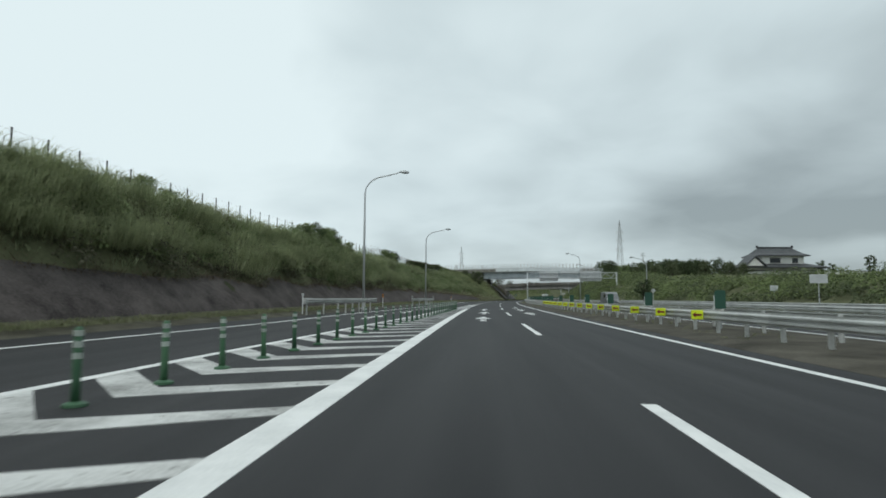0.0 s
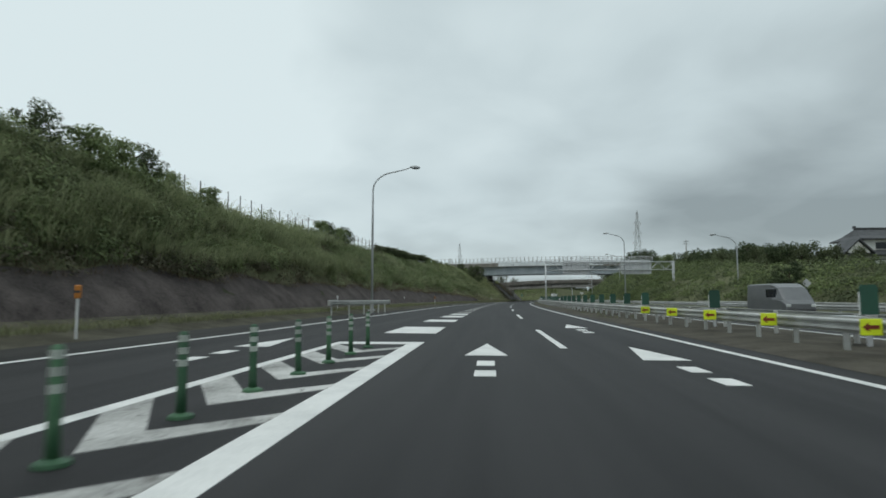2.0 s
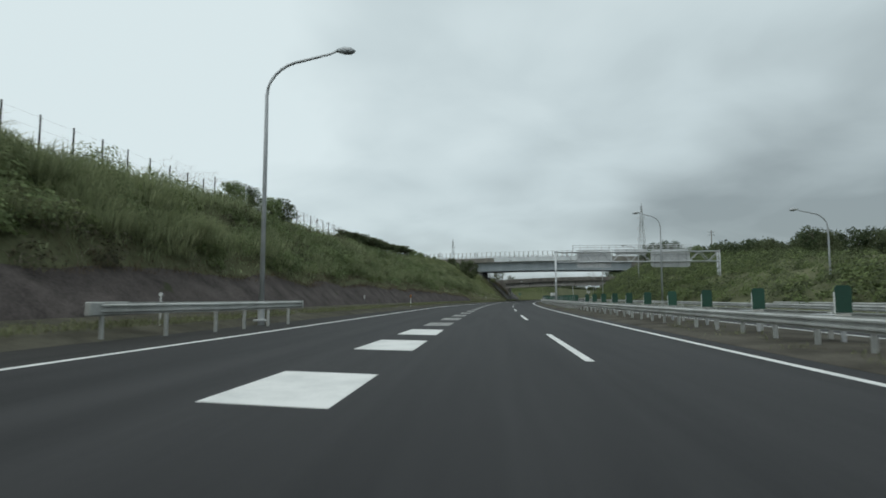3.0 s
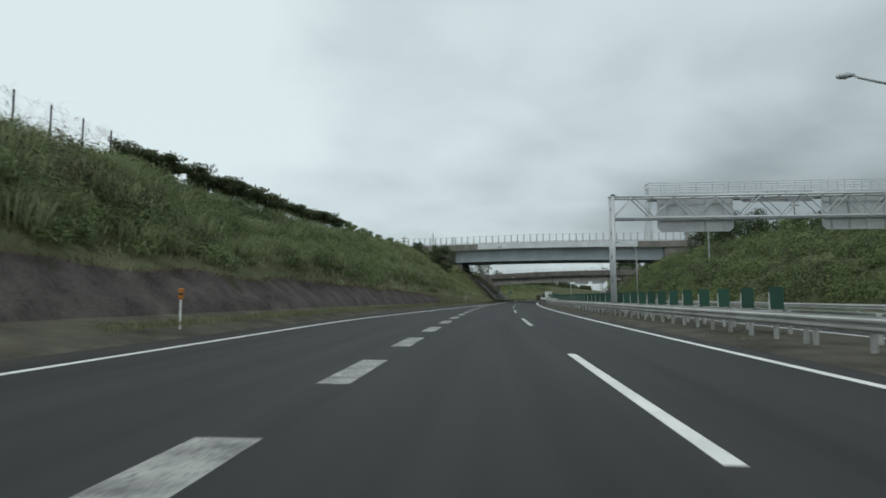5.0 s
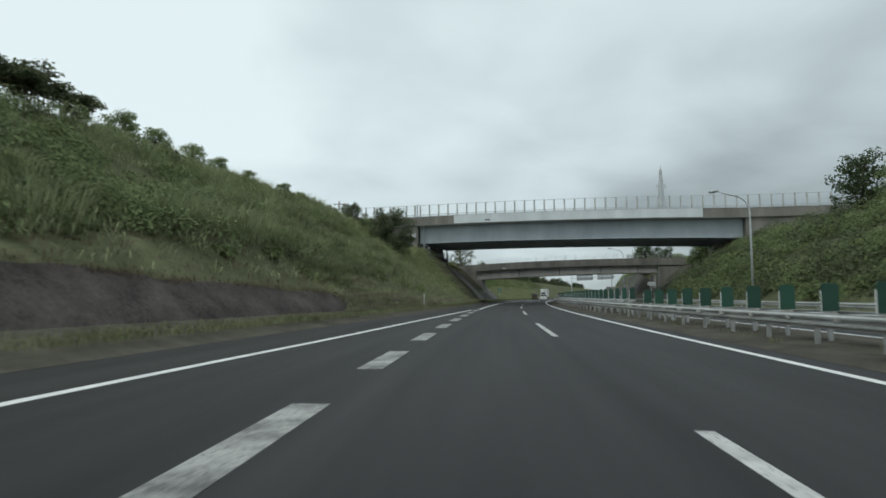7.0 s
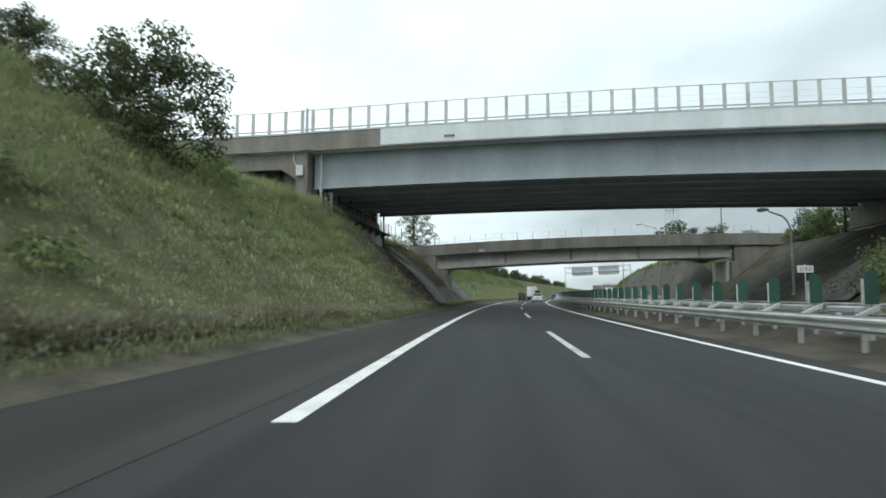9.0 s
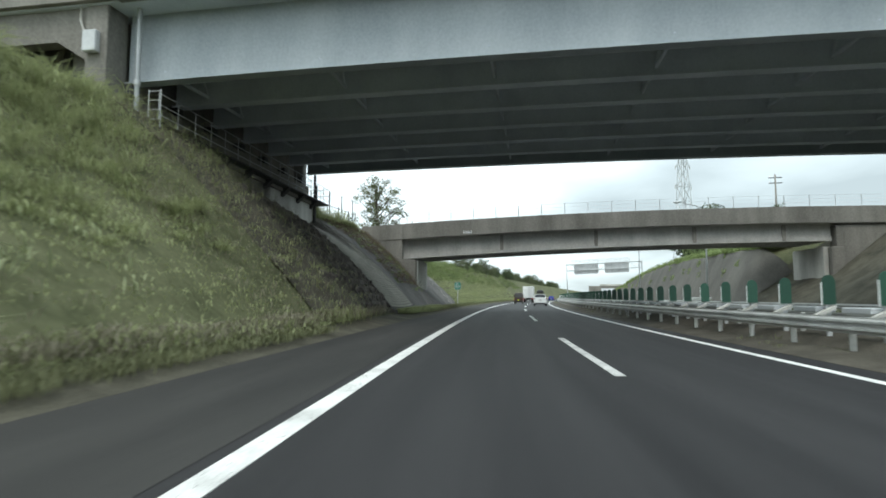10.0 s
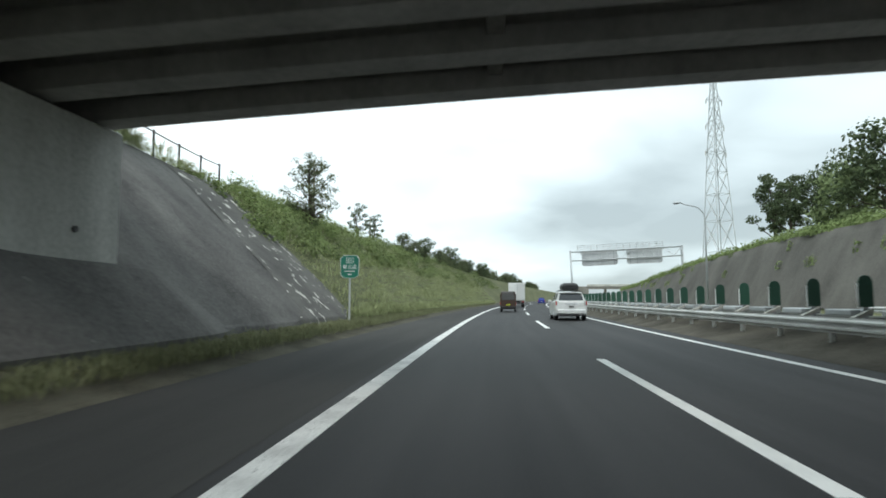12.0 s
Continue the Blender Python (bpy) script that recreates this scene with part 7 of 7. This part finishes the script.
def box_truck(s, d):
    top = thing("truck", stand(s, d), "white box truck with closed rear doors", "truck", "vehicles on the carriageway")
    box_ = part("cargo_box", Shape().box(-1.15, 1.15, 0, 6.2, 0.95, 3.45, 0.04), TRUCK_WHITE, top)
    for x in (-0.56, 0.56):
        door = part("rear_door", Shape().box(x - 0.54, x + 0.54, -0.04, 0.0, 1.0, 3.38, 0.015), TRUCK_WHITE, top)
        part("door_bar", Shape().tube([(x * 0.3, -0.06, 1.05), (x * 0.3, -0.06, 3.3)], 0.02, 6), GALV, door)
    part("chassis", Shape().box(-0.45, 0.45, 0.2, 7.6, 0.6, 0.95), BLACK, top)
    part("cab", skin([(6.4, 1.0, 1.03, 0.95, 0.5, 1.4, 2.45), (7.4, 1.0, 1.03, 0.95, 0.45, 1.4, 2.45), (7.9, 0.98, 1.0, 0.85, 0.45, 1.35, 2.2), (8.1, 0.9, 0.95, 0.8, 0.5, 1.2, 1.35)]), TRUCK_WHITE, top)
    part("bumper", Shape().box(-1.0, 1.0, 0.0, 0.12, 0.5, 0.68, 0.02), DARK_STEEL, top)
    for sg in (-1, 1):
        part("tail_lamp", Shape().box(*sorted((sg * 0.7, sg * 1.0)), -0.03, 0.02, 0.72, 0.86, 0.01), LAMP_RED, top)
        wheel(top, sg * 0.85, 1.6, 0.42, 0.4, sg)
        wheel(top, sg * 0.9, 6.9, 0.42, 0.26, sg)


box_truck(380, -1.2)


def saloon(s, d):
    top = thing("car", stand(s, d), "bright blue small car", "car", "vehicles on the carriageway")
    part("body", skin([(0.0, 0.68, 0.76, 0.66, 0.36, 0.86, 0.92), (0.2, 0.78, 0.83, 0.72, 0.25, 0.9, 0.98), (2.7, 0.8, 0.84, 0.74, 0.22, 0.88, 0.96), (3.6, 0.75, 0.8, 0.66, 0.24, 0.74, 0.8), (3.8, 0.6, 0.66, 0.55, 0.3, 0.6, 0.66)]), CAR_BLUE, top)
    part("cabin", Shape().rings([[(sx * w, y, z) for sx, w, z in ((-1, wl, zl), (1, wl, zl), (1, wh, zh), (-1, wh, zh))] for y, wl, wh, zl, zh in ((0.15, 0.72, 0.60, 0.92, 1.0), (0.6, 0.74, 0.56, 0.92, 1.46), (1.9, 0.74, 0.56, 0.92, 1.46), (2.8, 0.70, 0.58, 0.9, 0.95))]), CAR_BLUE, top)
    part("rear_window", Shape().add([(-0.58, 0.2, 1.02), (0.58, 0.2, 1.02), (0.5, 0.53, 1.4), (-0.5, 0.53, 1.4), (-0.58, 0.26, 1.0), (0.58, 0.26, 1.0), (0.5, 0.6, 1.38), (-0.5, 0.6, 1.38)],
                                     [(0, 1, 2, 3), (4, 7, 6, 5), (0, 4, 5, 1), (1, 5, 6, 2), (2, 6, 7, 3), (3, 7, 4, 0)]), GLASS_DARK, top)
    for sg in (-1, 1):
        part("tail_lamp", Shape().box(*sorted((sg * 0.6, sg * 0.8)), -0.02, 0.1, 0.68, 0.86, 0.02), LAMP_RED, top)
        wheel(top, sg * 0.72, 0.65, 0.29, 0.18, sg)
        wheel(top, sg * 0.72, 3.05, 0.29, 0.18, sg)
    pl = part("number_plate", Shape().box(-0.165, 0.165, -0.03, -0.01, 0.5, 0.66, 0.004), WHITE, top)
    part("writing_bar", Shape().box(-0.13, 0.13, -0.034, -0.031, 0.53, 0.59), DARK_STEEL, pl)


saloon(430, 2.3)


def panel_van(s, d, label):
    top = thing("van", stand(s, d, 0, 180), label, "van", "vehicles on the opposite carriageway")
    part("body", skin([(0.0, 0.78, 0.84, 0.76, 0.36, 1.1, 1.94), (0.1, 0.82, 0.845, 0.78, 0.28, 1.1, 1.97), (3.0, 0.83, 0.85, 0.78, 0.26, 1.1, 1.97), (3.7, 0.83, 0.85, 0.72, 0.26, 1.08, 1.75), (4.3, 0.80, 0.83, 0.72, 0.28, 1.0, 1.08), (4.6, 0.66, 0.74, 0.62, 0.32, 0.8, 0.86)]), SILVER, top)
    part("windscreen", Shape().add([(-0.68, 4.22, 1.1), (0.68, 4.22, 1.1), (0.62, 3.72, 1.72), (-0.62, 3.72, 1.72), (-0.68, 4.1, 1.06), (0.68, 4.1, 1.06), (0.62, 3.6, 1.68), (-0.62, 3.6, 1.68)],
                                    [(0, 1, 2, 3), (4, 7, 6, 5), (0, 4, 5, 1), (1, 5, 6, 2), (2, 6, 7, 3), (3, 7, 4, 0)]), GLASS_DARK, top)
    for sg in (-1, 1):
        part("side_window", Shape().box(*sorted((sg * 0.76, sg * 0.85)), 2.5, 3.6, 1.2, 1.68, 0.02), GLASS_DARK, top)
        part("headlight", Shape().box(*sorted((sg * 0.5, sg * 0.74)), 4.5, 4.62, 0.7, 0.84, 0.02), LENS, top)
        wheel(top, sg * 0.72, 0.8, 0.3, 0.18, sg)
        wheel(top, sg * 0.72, 3.7, 0.3, 0.18, sg)
    part("bumper", Shape().box(-0.72, 0.72, 4.5, 4.68, 0.34, 0.6, 0.04), BLACK, top)


panel_van(103.0, 14.5, "silver-grey minivan on the opposite lanes")


# ---- a far bridge over the opposite lanes ----
def far_bridge():
    top = thing("overpass", stand(590, 0), "distant grey concrete bridge beyond the sign gantry", "bridge", kind="structure")
    part("girder", Shape().box(16, 75, 0, 6, 6.0, 7.4, 0.05), CONCRETE, top)
    part("parapet", Shape().box(15.5, 75, -0.25, 0.05, 7.2, 8.3, 0.03), PALE_CONCRETE, top)
    for x in (24, 46):
        part("pier", Shape().box(x - 0.6, x + 0.6, 1.5, 4.5, -0.5, 6.1, 0.08), CONCRETE, top)
    part("abutment", Shape().box(9.5, 16.2, 0.2, 5.8, -0.5, 7.3, 0.08), CONCRETE, top)


far_bridge()
